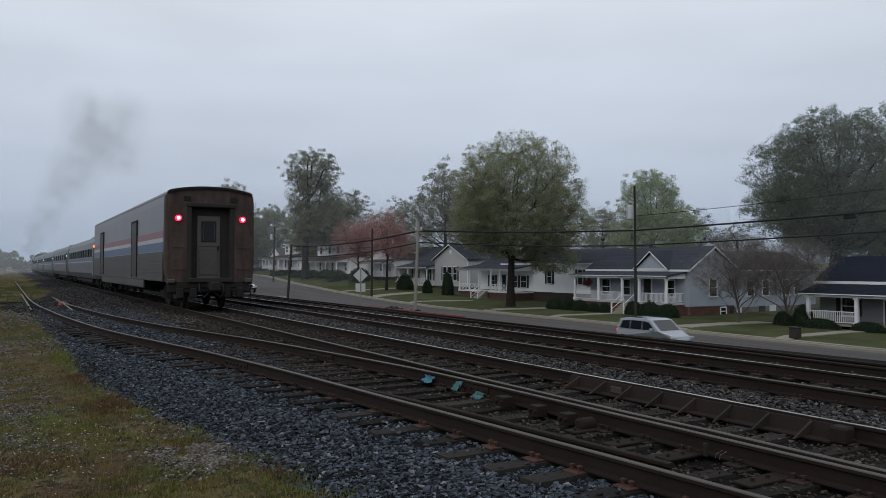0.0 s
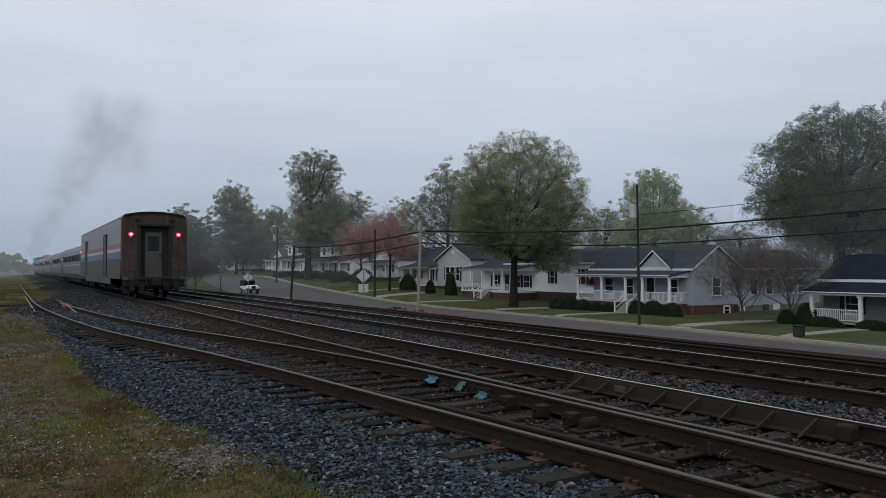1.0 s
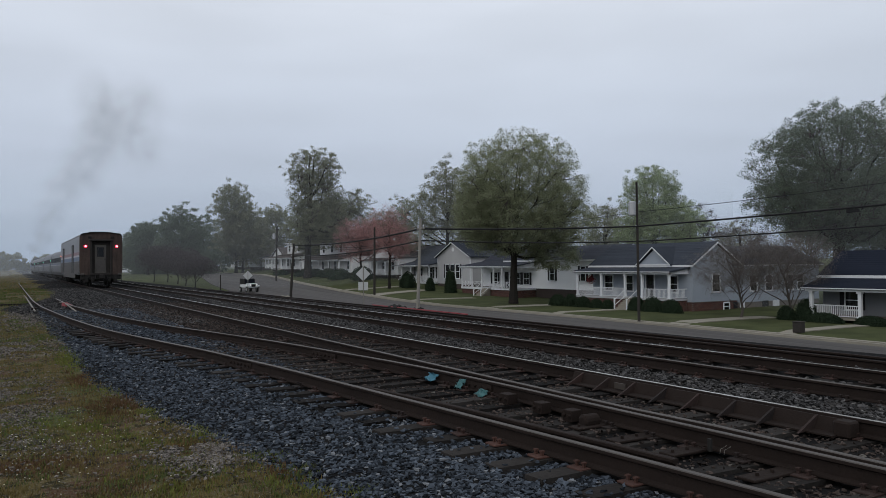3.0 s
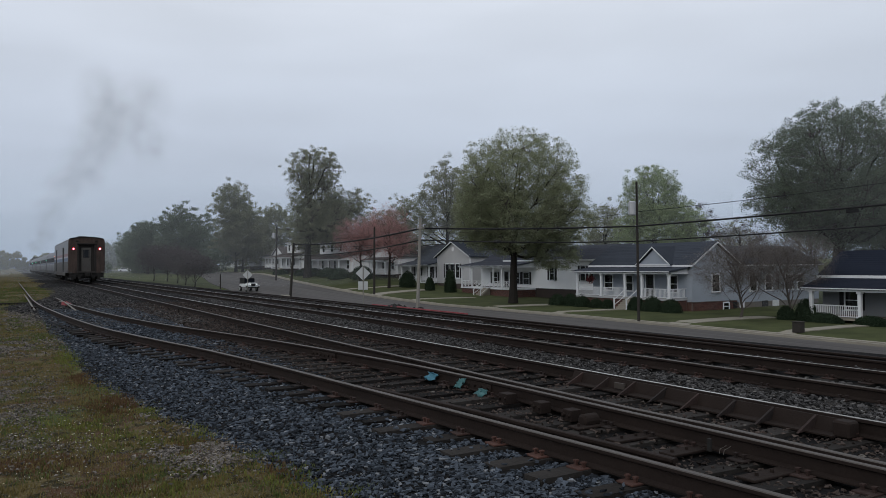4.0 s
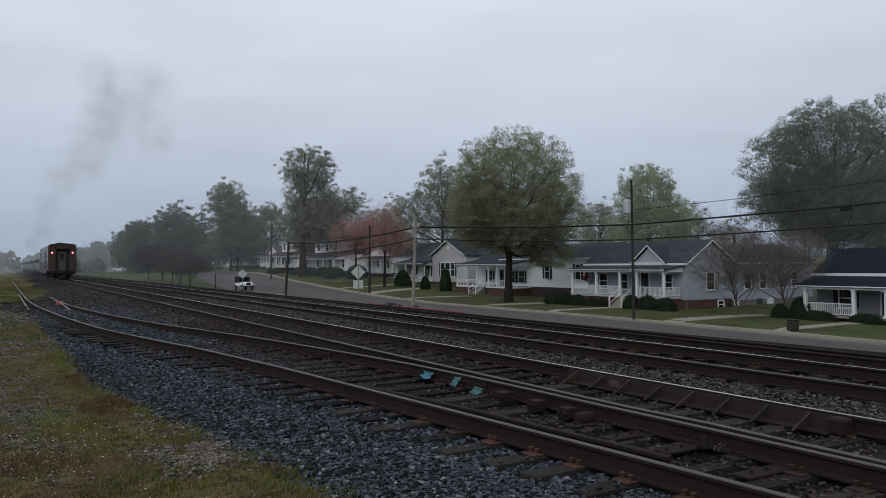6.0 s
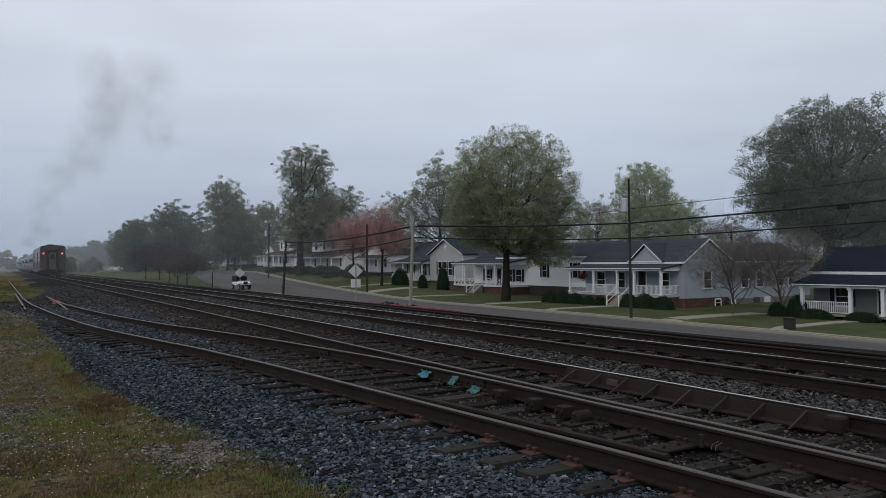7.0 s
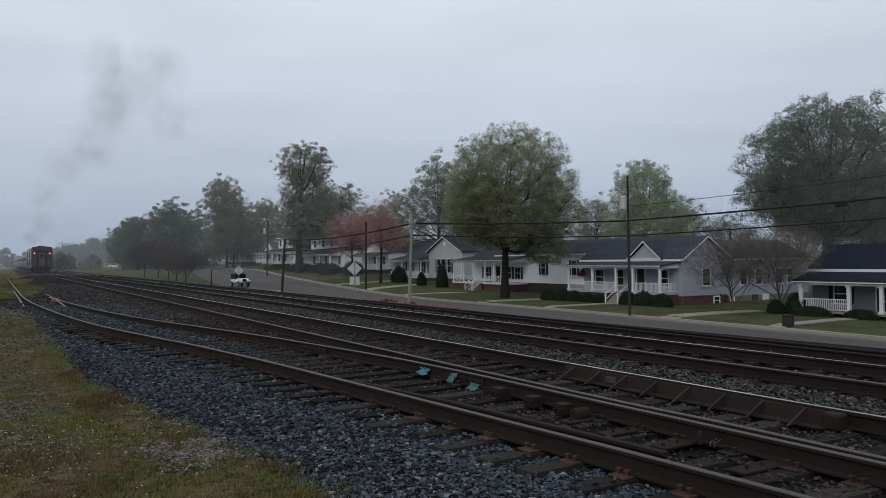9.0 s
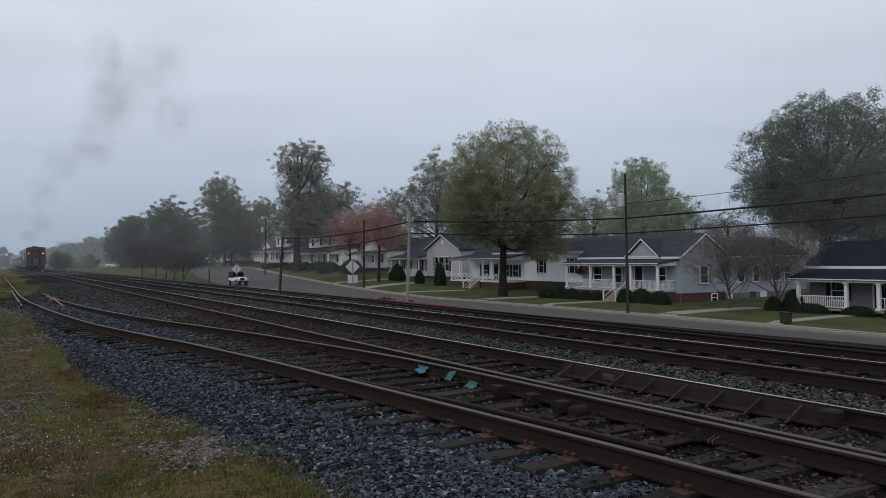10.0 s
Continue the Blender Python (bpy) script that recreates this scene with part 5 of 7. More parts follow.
    v2, f2 = sticks(np.array(tp0), np.array(tp1), np.full(len(tp0), trunk * 0.045), np.full(len(tp0), trunk * 0.02))
    ob = new("branch_spray", raw_mesh("branch_spray", np.concatenate([v1, v2]), np.concatenate([f1, f2 + len(v1)]), spray))
    ob.parent = t
    tagged(ob, "thin dark branches and twigs", kind="stuff")
    cr = clump or 0.32 + 0.02 * spread
    pick = np.repeat(np.arange(len(tips)), per)
    ball = rnd.normal(0, 1, (len(pick), 3))
    ball *= (rnd.uniform(0, 1, len(pick)) ** 0.45 / np.linalg.norm(ball, axis=1))[:, None]
    p = tips[pick] + ball * np.array([1, 1, 0.72]) * cr * rnd.uniform(0.55, 1.2, len(tips))[pick][:, None]
    if inner:
        fill = np.array([spot(0.8, 0.5) for _ in range(int(leaves * inner) // 6)])
        fill = fill[fill[:, 2] > height * (low + 0.06)]
        fill = np.repeat(fill, 6, axis=0)
        p = np.concatenate([p, fill + rnd.uniform(-1, 1, fill.shape) * cr])
    n = len(p)
    up = rnd.normal(0, 1, (n, 3)) + np.array([0, 0, 0.9])  # most leaves lie more or less flat
    a = np.cross(up, rnd.normal(0, 1, (n, 3)))
    a /= np.linalg.norm(a, axis=1)[:, None]
    b = np.cross(a, up)
    b /= np.linalg.norm(b, axis=1)[:, None]
    s = size * rnd.uniform(0.7, 1.3, n)[:, None]
    v = np.stack([p - a * s, p + a * s, p + b * s * 1.15], 1).reshape(-1, 3)
    ob = new("crown", raw_mesh("crown", v, np.arange(n * 3).reshape(-1, 3), leaf))
    ob.parent = t
    return t


def bush(x, y, z, w, d, h, leaf, label, seed, leaves=4200, size=0.05, square=0.0):
    rnd = np.random.default_rng(seed)
    t = thing("shrub", pose(x, y, z), label, "shrub", "clipped shrubs by the porches")
    bm = B()
    for k in range(5):
        a = k * 1.3
        tube(bm, [(0, 0, -0.1), (w * 0.2 * math.cos(a), d * 0.2 * math.sin(a), h * 0.6)], [0.03, 0.01], 4)
    part("stems", bm, M_BARK, t)
    off = rnd.normal(0, 1, (leaves, 3))
    off /= np.linalg.norm(off, axis=1)[:, None]
    if square:
        off = np.sign(off) * np.abs(off) ** (1 - square)
    off[:, 2] = np.abs(off[:, 2])
    p = off * rnd.uniform(0.78, 1.0, leaves)[:, None] * np.array([w / 2, d / 2, h])
    v, f = leaf_cloud(p, np.full(leaves, 0.06), leaves, size, rnd)
    ob = new("foliage", raw_mesh("foliage", v, f, leaf))
    ob.parent = t
    core = B()
    bmesh.ops.create_icosphere(core, subdivisions=2, radius=1.0)
    for q in core.verts:
        q.co = Vector((q.co.x * w * 0.42, q.co.y * d * 0.42, max(0, q.co.z) * h * 0.86))
    part("inner_foliage", core, leaf, t)
    return t


leafy_tree(47, 66.4, -2.5, 18.3, 13.4, M_LEAF_OAK, "large spreading oak in young green leaf on a lawn", 11, 210000, 0.07, 0.42, 0.28, 0.22, [(0.9, 12.0, 7.2, 6.7, 1.3), (1.2, 9.0, 7.8, 4.2), (-3.4, 9.6, 3.2, 4.2), (4.6, 5.6, 3.0, 2.4, 1.1)], limbs=18, ends=0.36, lump=0.13, clump=0.6)
leafy_tree(66, 113, -1.0, 21.0, 15.5, M_LEAF_OLIVE, "tall half-leafed tree behind the houses", 12, 80000, 0.1, 0.4, 0.28, 0.2, [(0, 14.2, 5.2, 7.0), (-6.0, 10.0, 5.2, 5.4), (4, 10, 5.5, 7)], gaps=0.1, clump=0.6, limbs=16, lump=0.2)
leafy_tree(64, 96, -1.0, 17.5, 9, M_LEAF_OLIVE, "leafy tree behind the houses", 32, 36000, 0.09, 0.35, 0.3, gaps=0.08)
leafy_tree(68, 43, -2.0, 19.0, 17.0, M_LEAF_DEEP, "large dark green tree behind the houses", 113, 190000, 0.078, 0.6, 0.3, 0.26, [(0.6, 12.0, 8.2, 6.9, 1.3), (0.3, 9.2, 8.2, 4.3)], limbs=17, ends=0.36, lump=0.14, clump=0.66)
leafy_tree(84, 47.5, -2.0, 13.5, 15, M_LEAF_DEEP, "broad dark green tree behind the houses", 33, 60000, 0.09, 0.4, 0.25, 0.12, gaps=0.12)
leafy_tree(84, 82.2, -1.0, 17.8, 12.0, M_LEAF_FRESH, "fresh green tree behind the grey house", 14, 90000, 0.098, 0.35, 0.3, 0.2, [(0, 12.6, 4.7, 5.2), (1.2, 7.6, 7.2, 5.2, 1.4)], ends=0.42, lump=0.16, clump=0.62)
leafy_tree(50, 139, -1.2, 27.0, 18, M_LEAF_OLIVE, "tall open-crowned oak by the street", 115, 100000, 0.11, 0.66, 0.36, 0.2, [(1.3, 21.6, 5.8, 4.6), (1.7, 16.8, 5.6, 4.8), (8.2, 15.0, 4.4, 2.9), (3.2, 11.4, 8.2, 5.2, 2.0)], gaps=0.14, clump=0.6, lump=0.25, limbs=18, twig=2, inner=0.12)
leafy_tree(52.1, 200, -0.2, 24.6, 16.5, M_LEAF_OLIVE, "tall tree in thin leaf along the street", 16, 60000, 0.15, 0.4, 0.2, 0.1, [(-0.9, 18.2, 5.9, 6.3), (2.8, 11.2, 7.5, 8.2)], gaps=0.08, clump=0.8, lump=0.22)
leafy_tree(53, 243, -0.1, 18.5, 15, M_LEAF_DEEP, "broad hazy tree where the street bends away", 55, 28000, 0.18, 0.3, 0.2, 0.05, clump=0.8, lump=0.25)
leafy_tree(54, 200.5, -0.2, 16, 16, M_LEAF_OLIVE, "broad tree in thin leaf beside the street", 50, 40000, 0.16, 0.3, 0.2, 0.08, gaps=0.1, clump=0.75, lump=0.25)
leafy_tree(32.5, 220, -0.3, 12, 15, M_LEAF_DEEP, "broad dark tree beside the railway", 52, 32000, 0.18, 0.3, 0.16, 0.0, clump=0.8, lump=0.25)
leafy_tree(60, 160, -0.6, 17, 12, M_LEAF_OLIVE, "thin-leafed tree behind the houses", 53, 30000, 0.15, 0.3, 0.25, 0.1, gaps=0.15, clump=0.8)
leafy_tree(66, 138, -0.8, 14, 14, M_LEAF_OLIVE, "thin-leafed tree behind the houses", 54, 26000, 0.13, 0.3, 0.25, 0.1, gaps=0.12, clump=0.8)
leafy_tree(60, 190, -0.2, 18.5, 11, M_LEAF_OLIVE, "thin-leafed tree behind the houses", 17, 18000, 0.16, 0.3, 0.3, gaps=0.15, clump=0.8)
leafy_tree(36, 189, -0.3, 17.5, 12.5, M_LEAF_DEEP, "dense tree beside the railway", 18, 40000, 0.16, 0.35, 0.16, 0.03, clump=0.75, lump=0.3)
leafy_tree(31, 206, -0.3, 15, 13, M_LEAF_DEEP, "dense tree beside the railway", 19, 36000, 0.17, 0.35, 0.16, 0.02, clump=0.75, lump=0.3)
leafy_tree(34, 235, -0.3, 13.4, 14, M_LEAF_DEEP, "dense tree beside the railway", 20, 24000, 0.19, 0.35, 0.2, 0.1, clump=0.8, lump=0.25)
leafy_tree(31, 302, -0.3, 11.5, 12, M_LEAF_DEEP, "rounded tree far beside the railway", 21, 11000, 0.28, 0.3, 0.2, 0.1, clump=1.0)
leafy_tree(30, 400, -0.3, 11.5, 16, M_LEAF_DEEP, "rounded tree far beside the railway", 22, 9000, 0.38, 0.3, 0.2, 0.1, clump=1.1)
leafy_tree(95, 105, -0.5, 14, 11, M_LEAF_OLIVE, "thin tree far behind the houses", 25, 16000, 0.12, 0.3, 0.3, gaps=0.2, clump=0.7)
leafy_tree(97, 77, -0.5, 9, 11, M_TWIG, "leafless tree far behind the houses", 26, 15000, 0.07, 0.3, 0.3, gaps=0.2, clump=0.7)
leafy_tree(50, 113.9, -1.6, 11.6, 8.0, M_LEAF_PINK, "maple with red-pink spring buds", 23, 26000, 0.062, 0.2, 0.3, 0.3, [(-0.4, 7.6, 4.2, 3.7), (1.2, 8.4, 3.2, 3.2)], clump=0.6, lump=0.25, per=18, twig=2, inner=0.15)
leafy_tree(49, 101.0, -1.9, 12.6, 7.0, M_LEAF_PINK, "maple with red-pink spring buds", 24, 24000, 0.058, 0.2, 0.3, 0.3, [(0, 8.8, 3.6, 4.0), (0.8, 7.0, 3.8, 3.0)], clump=0.6, lump=0.25, per=18, twig=2, inner=0.15)
leafy_tree(91, 80.2, -1.0, 12.0, 7.5, M_DARKTWIG, "dusky budding tree behind the grey house", 34, 16000, 0.07, 0.25, 0.25, 0.15, clump=0.6)
leafy_tree(98, 66, -0.5, 8, 9, M_TWIG, "leafless tree far behind the houses", 27, 8000, 0.06, 0.2, 0.3, per=8, twig=2, inner=0)
for x, y, hh, s in ((49.0, 38.9, 6.5, 28), (50.5, 35.8, 6.9, 29)):
    leafy_tree(x, y, land_z(x, y), hh, 5.6, M_HAZETWIG, "small leafless crape myrtle with fine spreading twigs", s, 52000, 0.021, 0.12, 0.12, 0.25, [(-1.2, hh * 0.62, 2.8, hh * 0.36), (1.2, hh * 0.66, 2.6, hh * 0.33)], clump=0.5, lump=0.3, limbs=14, per=14, twig=2, inner=0)
for k, (x, y, hh) in enumerate(((22.4, 142, 7.2), (24.0, 138, 7.0), (24.4, 131, 6.6), (24.5, 125, 6.2), (24.6, 118.5, 5.4))):
    leafy_tree(x, y, land_z(x, y) + 0.1, hh, 6.0, M_DARKTWIG, "low many-stemmed dark tree on the grass beside the tracks", 40 + k, 9000, 0.085, 0.1, 0.12, 0.3, [(-0.8, hh * 0.6, 2.4, hh * 0.34), (1.0, hh * 0.62, 2.2, hh * 0.3)], clump=0.6, lump=0.4, limbs=9, per=14, twig=2, inner=0.1)


for x, y, w, d, h, s in ((48.9, 45.9, 1.5, 2.3, 1.2, 22), (48.9, 48.0, 1.7, 2.2, 1.35, 1), (48.9, 50.0, 1.5, 1.7, 1.3, 2), (48.8, 53.6, 1.2, 1.4, 0.9, 3), (48.8, 55.2, 1.4, 1.6, 0.9, 4), (48.8, 57.2, 1.5, 2.0, 1.1, 5), (48.8, 59.0, 1.5, 1.6, 1.3, 6), (48.6, 60.8, 1.8, 2.2, 1.2, 7),
                          (50.2, 33.0, 1.0, 3.4, 0.75, 8), (50.3, 29.5, 1.1, 2.6, 0.7, 9), (51.2, 34.9, 1.7, 1.7, 1.7, 10), (50.4, 36.0, 1.2, 1.4, 1.1, 11), (50.2, 26.5, 1.0, 2.8, 0.8, 12)):
    bush(x, y, land_z(x, y) - 0.03, w, d, h, M_HEDGE, "dark clipped evergreen shrub below a porch", s)
for x, y, w, h, s in ((53.1, 90.0, 1.8, 3.3, 13), (51.5, 116.5, 4.2, 2.3, 14), (52.4, 101.6, 2.7, 2.5, 15), (50.5, 124, 4.4, 2.0, 16), (52.8, 95.3, 1.5, 2.0, 17), (53, 150, 4, 1.4, 18), (52.5, 163, 4, 1.2, 19), (52, 133, 4.5, 1.7, 20), (52.5, 142, 4.5, 1.6, 21)):
    bush(x, y, land_z(x, y) - 0.03, w, w, h, M_HEDGE, "tall dark evergreen shrub beside a house", s, 4200, 0.075)


def far_woods(name, spots, seed, leaf, label, size=0.3, per=90):
    """A far belt of woods as one mass of foliage and stems."""
    rnd = np.random.default_rng(seed)
    c, r = [], []
    for x, y, h, w in spots:
        for _ in range(26):
            c.append((x + rnd.normal(0, w * 0.25), y + rnd.normal(0, w * 0.25), -0.5 + h * rnd.uniform(0.1, 0.9)))
            r.append(w * 0.2)
    v, f = leaf_cloud(np.array(c), np.array(r), len(c) * per, size, rnd)
    tagged(new(name, raw_mesh(name, v, f, leaf)), label, "woods", kind="stuff")


far_woods("distant_woods", [(40 + 9 * k, 330 - 4 * k, 13 + (k % 3), 16) for k in range(6)] + [(95 + 9 * k, 270 - 17 * k, 13 + (k % 4), 17) for k in range(13)] + [(112 + 4 * k, 60 - 12 * k, 12 + (k % 3), 16) for k in range(6)], 77, M_LEAF_OLIVE, "hazy belt of distant woods")
far_woods("trackside_thicket", [(18 + 1.0 * k, 288 - 3 * k, 3 + 0.3 * k, 5) for k in range(9)] + [(18 + 1.2 * k, 262 + 13 * k, 5, 7) for k in range(8)] + [(33 + 2.2 * k, 234 - 6 * k, 6, 7) for k in range(7)], 78, M_LEAF_DEEP, "low dark thicket beside the far tracks", 0.3, 90)
far_woods("distant_woods", [(38 + 7 * k, 520 + 6 * k, 14, 18) for k in range(6)], 79, M_LEAF_OLIVE, "hazy belt of distant woods", 0.4, 110)
far_woods("distant_woods", [(-24 + 8 * k, 950 + 11 * (k % 3), (22 if k < 5 else 8 if k < 7 else 19) - 3 * (k % 2), 13) for k in range(13)], 81, M_LEAF_OLIVE, "hazy belt of distant woods", 0.9, 120)


# ---- poles, cables and signs ----
def pole(x, y, z0, z1, r, lean, mat, label, arm=0.0, can=False):
    p = thing("utility_pole", pose(x, y, z0 - 0.3), label, "utility pole", "poles along the street")
    h = z1 - z0 + 0.3
    part("shaft", tube(B(), [(0, 0, 0), (lean * 0.5, 0, h * 0.5), (lean, 0, h)], [r, r * 0.87, r * 0.72], 10), mat, p)
    if arm:
        bm = box(B(), lean - 0.06, lean + 0.06, -arm / 2, arm / 2, h - 0.75, h - 0.64, 0.01)
        ca = part("cross_arm", bm, mat, p)
        for k in (-0.42, 0, 0.42):
            part("insulator", tube(B(), [(lean, k * arm, h - 0.64), (lean, k * arm, h - 0.5), (lean, k * arm, h - 0.44)], [0.05, 0.06, 0.03], 8), M_ZINC, ca)
    if can:
        bm = tube(B(), [(-0.32, 0.2, h - 2.45), (-0.32, 0.2, h - 2.4), (-0.32, 0.2, h - 1.5), (-0.32, 0.2, h - 1.42)], [0.24, 0.27, 0.27, 0.18], 14)
        part("transformer", bm, M_ZINC, p, "grey can transformer")
        part("bracket", box(B(), -0.2, 0.05, 0.1, 0.3, h - 2.0, h - 1.9), M_ZINC, p)
    for k in range(3):
        tube_bm = tube(B(), [(lean * (h - 1.2 - k) / h - r * 0.9, 0, h - 1.2 - k), (lean * (h - 1.2 - k) / h - r * 0.9 - 0.1, 0, h - 1.2 - k)], [0.03, 0.03], 6)
        part("bolt", tube_bm, M_ZINC, p)
    return p


pole(39.75, 40.4, -2.7, 7.5, 0.112, -0.05, M_POLE, "dark wooden utility pole with a transformer can", 0, True)
pole(24.0, 45.2, -2.8, 4.75, 0.125, 0.35, M_PALEPOLE, "leaning pale grey utility pole beside the tracks", 0.9)
pole(41.6, 90.2, -2.2, 6.6, 0.16, 0.1, M_POLE, "dark wooden utility pole on the pavement", 0)
pole(23.8, 71.3, -2.6, 3.8, 0.14, 0.45, M_POLE, "dark leaning pole beside the tracks", 0)
pole(42.2, 134, -1.0, 9.0, 0.17, 0.2, M_POLE, "tall dark utility pole with transformer", 1.8, True)
pole(24.5, 102, -2.0, 0.5, 0.09, 0.0, M_POLE, "short dark post beside the street", 0)
pole(41.0, 210, -0.2, 8.5, 0.16, 0.0, M_POLE, "dark utility pole far along the street", 1.6)
pole(40.9, 6.0, -2.7, 7.6, 0.15, 0.0, M_POLE, "dark wooden utility pole at the kerb", 0)


def cable(p, q, sag, r, label="thin black overhead cable sagging between poles"):
    a, b = Vector(p), Vector(q)
    pts = [a.lerp(b, k / 16) - Vector((0, 0, sag * 4 * (k / 16) * (1 - k / 16))) for k in range(17)]
    c = thing("overhead_cable", Matrix(), label, "cable", "cables along the street")
    part("cable_run", tube(B(), pts, [r] * 17, 6), M_WIRE, c)


for z1, z2, sag, r in ((4.25, 4.55, 0.10, 0.06), (3.15, 3.75, 0.12, 0.045)):
    cable((39.7, 40.4, z1), (24.35, 45.2, z2 - 0.5), sag, r)
    cable((39.7, 40.4, z1), (40.9, 6.0, z1 + 0.9), 0.15, r)
    cable((24.35, 45.2, z2 - 0.5), (24.2, 71.3, z2 - 0.9 - (4.25 - z1) * 0.2), 0.35, r)
cable((39.7, 40.4, 5.3), (40.9, 6.0, 6.6), 0.25, 0.018)
cable((39.7, 40.4, 5.3), (41.7, 90.2, 5.4), 0.5, 0.012)
cable((41.7, 90.2, 5.4), (42.4, 134, 7.0), 0.5, 0.02)
cable((41.7, 90.2, 4.2), (42.4, 134, 5.6), 0.5, 0.025)
cable((24.2, 71.3, 3.4), (41.7, 90.2, 4.0), 0.3, 0.02)


def splice(x, y, z):
    s = thing("cable_splice_box", pose(x, y, z), "black splice case hanging on a cable", "splice box")
    part("case", box(B(), -0.09, 0.09, -0.35, 0.35, -0.2, 0.0, 0.03), M_WIRE, s)


splice(40.35, 24.6, 4.45)
splice(29.6, 43.6, 3.22)


def back_of_sign(x, y, z0, zc, plate=True):
    s = thing("road_sign", pose(x, y, z0), "grey back of a diamond road sign on a post", "road sign", "signs beside the street")
    post_bm = box(B(), -0.028, 0.028, -0.075, -0.02, -0.3, zc - z0 + 0.5)
    part("sign_post", post_bm, M_PALEPOLE, s)
    bm = prism(B(), [(0, -0.52), (0.52, 0), (0, 0.52), (-0.52, 0)], "y", -0.02, -0.01)
    d = part("diamond_plate", bm, M_SIGNBACK, s, "bare aluminium diamond plate")
    d.location = (0, 0, zc - z0)
    d.rotation_euler = (0, 0, radians(-22))
    if plate:
        bm = box(B(), -0.35, 0.35, -0.02, -0.01, -0.3, 0.3, 0.004)
        q = part("lower_plate", bm, M_SIGNBACK, s, "pale rectangular plate")
        q.location = (0, 0, zc - z0 - 0.88)
        q.rotation_euler = (0, 0, radians(-22))


back_of_sign(22.0, 49.6, -2.7, 0.98)
back_of_sign(22.2, 80.4, -2.4, 0.62, False)


def control_box():
    c = thing("utility_box", pose(41.9, 29.1, -2.68), "squat brown-grey utility pedestal on the lawn", "utility box")
    part("cabinet", box(B(), -0.23, 0.23, -0.28, 0.28, -0.1, 0.52, 0.03), M_POLE, c)
    part("lid", box(B(), -0.26, 0.26, -0.31, 0.31, 0.52, 0.59, 0.02), M_POLE, c)


control_box()


def flat_path(name, pts, w, label):
    """A garden path or drive laid on the lawn."""
    bm, prev = B(), None
    a, b = Vector((*pts[0], 0)), Vector((*pts[-1], 0))
    d = (b - a).normalized()
    s = Vector((-d.y, d.x, 0)) * w / 2
    n = 8
    for k in range(n + 1):
        p = a.lerp(b, k / n)
        cur = [bm.verts.new((q.x, q.y, land_z(q.x, q.y) + dz)) for q, dz in ((p - s, 0.05), (p + s, 0.05), (p + s, -0.1), (p - s, -0.1))]
        if prev:
            for i in range(4):
                bm.faces.new((prev[i], prev[(i + 1) % 4], cur[(i + 1) % 4], cur[i]))
        prev = cur
    bmesh.ops.recalc_face_normals(bm, faces=bm.faces[:])
    tagged(part(name, bm, M_CONCRETE), label, "path", kind="structure")


flat_path("garden_path", [(41.2, 52.0), (48.6, 51.7)], 1.2, "pale concrete path to a porch")
flat_path("garden_path", [(41.2, 78.6), (49.6, 78.4)], 1.2, "pale concrete path to a porch")
flat_path("garden_path", [(41.2, 103), (52.5, 103)], 1.2, "pale concrete path to a porch")
flat_path("driveway", [(41.2, 62.5), (53.5, 61.5)], 2.0, "pale concrete driveway between lawns")
flat_path("driveway", [(39.6, 38.2), (52, 38.6)], 1.8, "pale concrete driveway between lawns")
flat_path("driveway", [(39.6, 88.5), (53.5, 97.5)], 2.2, "pale concrete driveway between lawns")
flat_path("garden_path", [(41.2, 29.6), (50.8, 30.0)], 1.1, "pale concrete path to a porch")


# ---- vehicles ----
def car_wheel_meshes(r):
    t = tube(B(), [(-0.11, 0, 0), (-0.08, 0, 0), (0.08, 0, 0), (0.11, 0, 0)], [r * 0.9, r, r, r * 0.9], 20)
    q = tube(B(), [(-0.115, 0, 0), (0.115, 0, 0)], [r * 0.6, r * 0.6], 14)
    return mesh_of("tyre", t, M_TYRE), mesh_of("rim", q, M_ZINC)


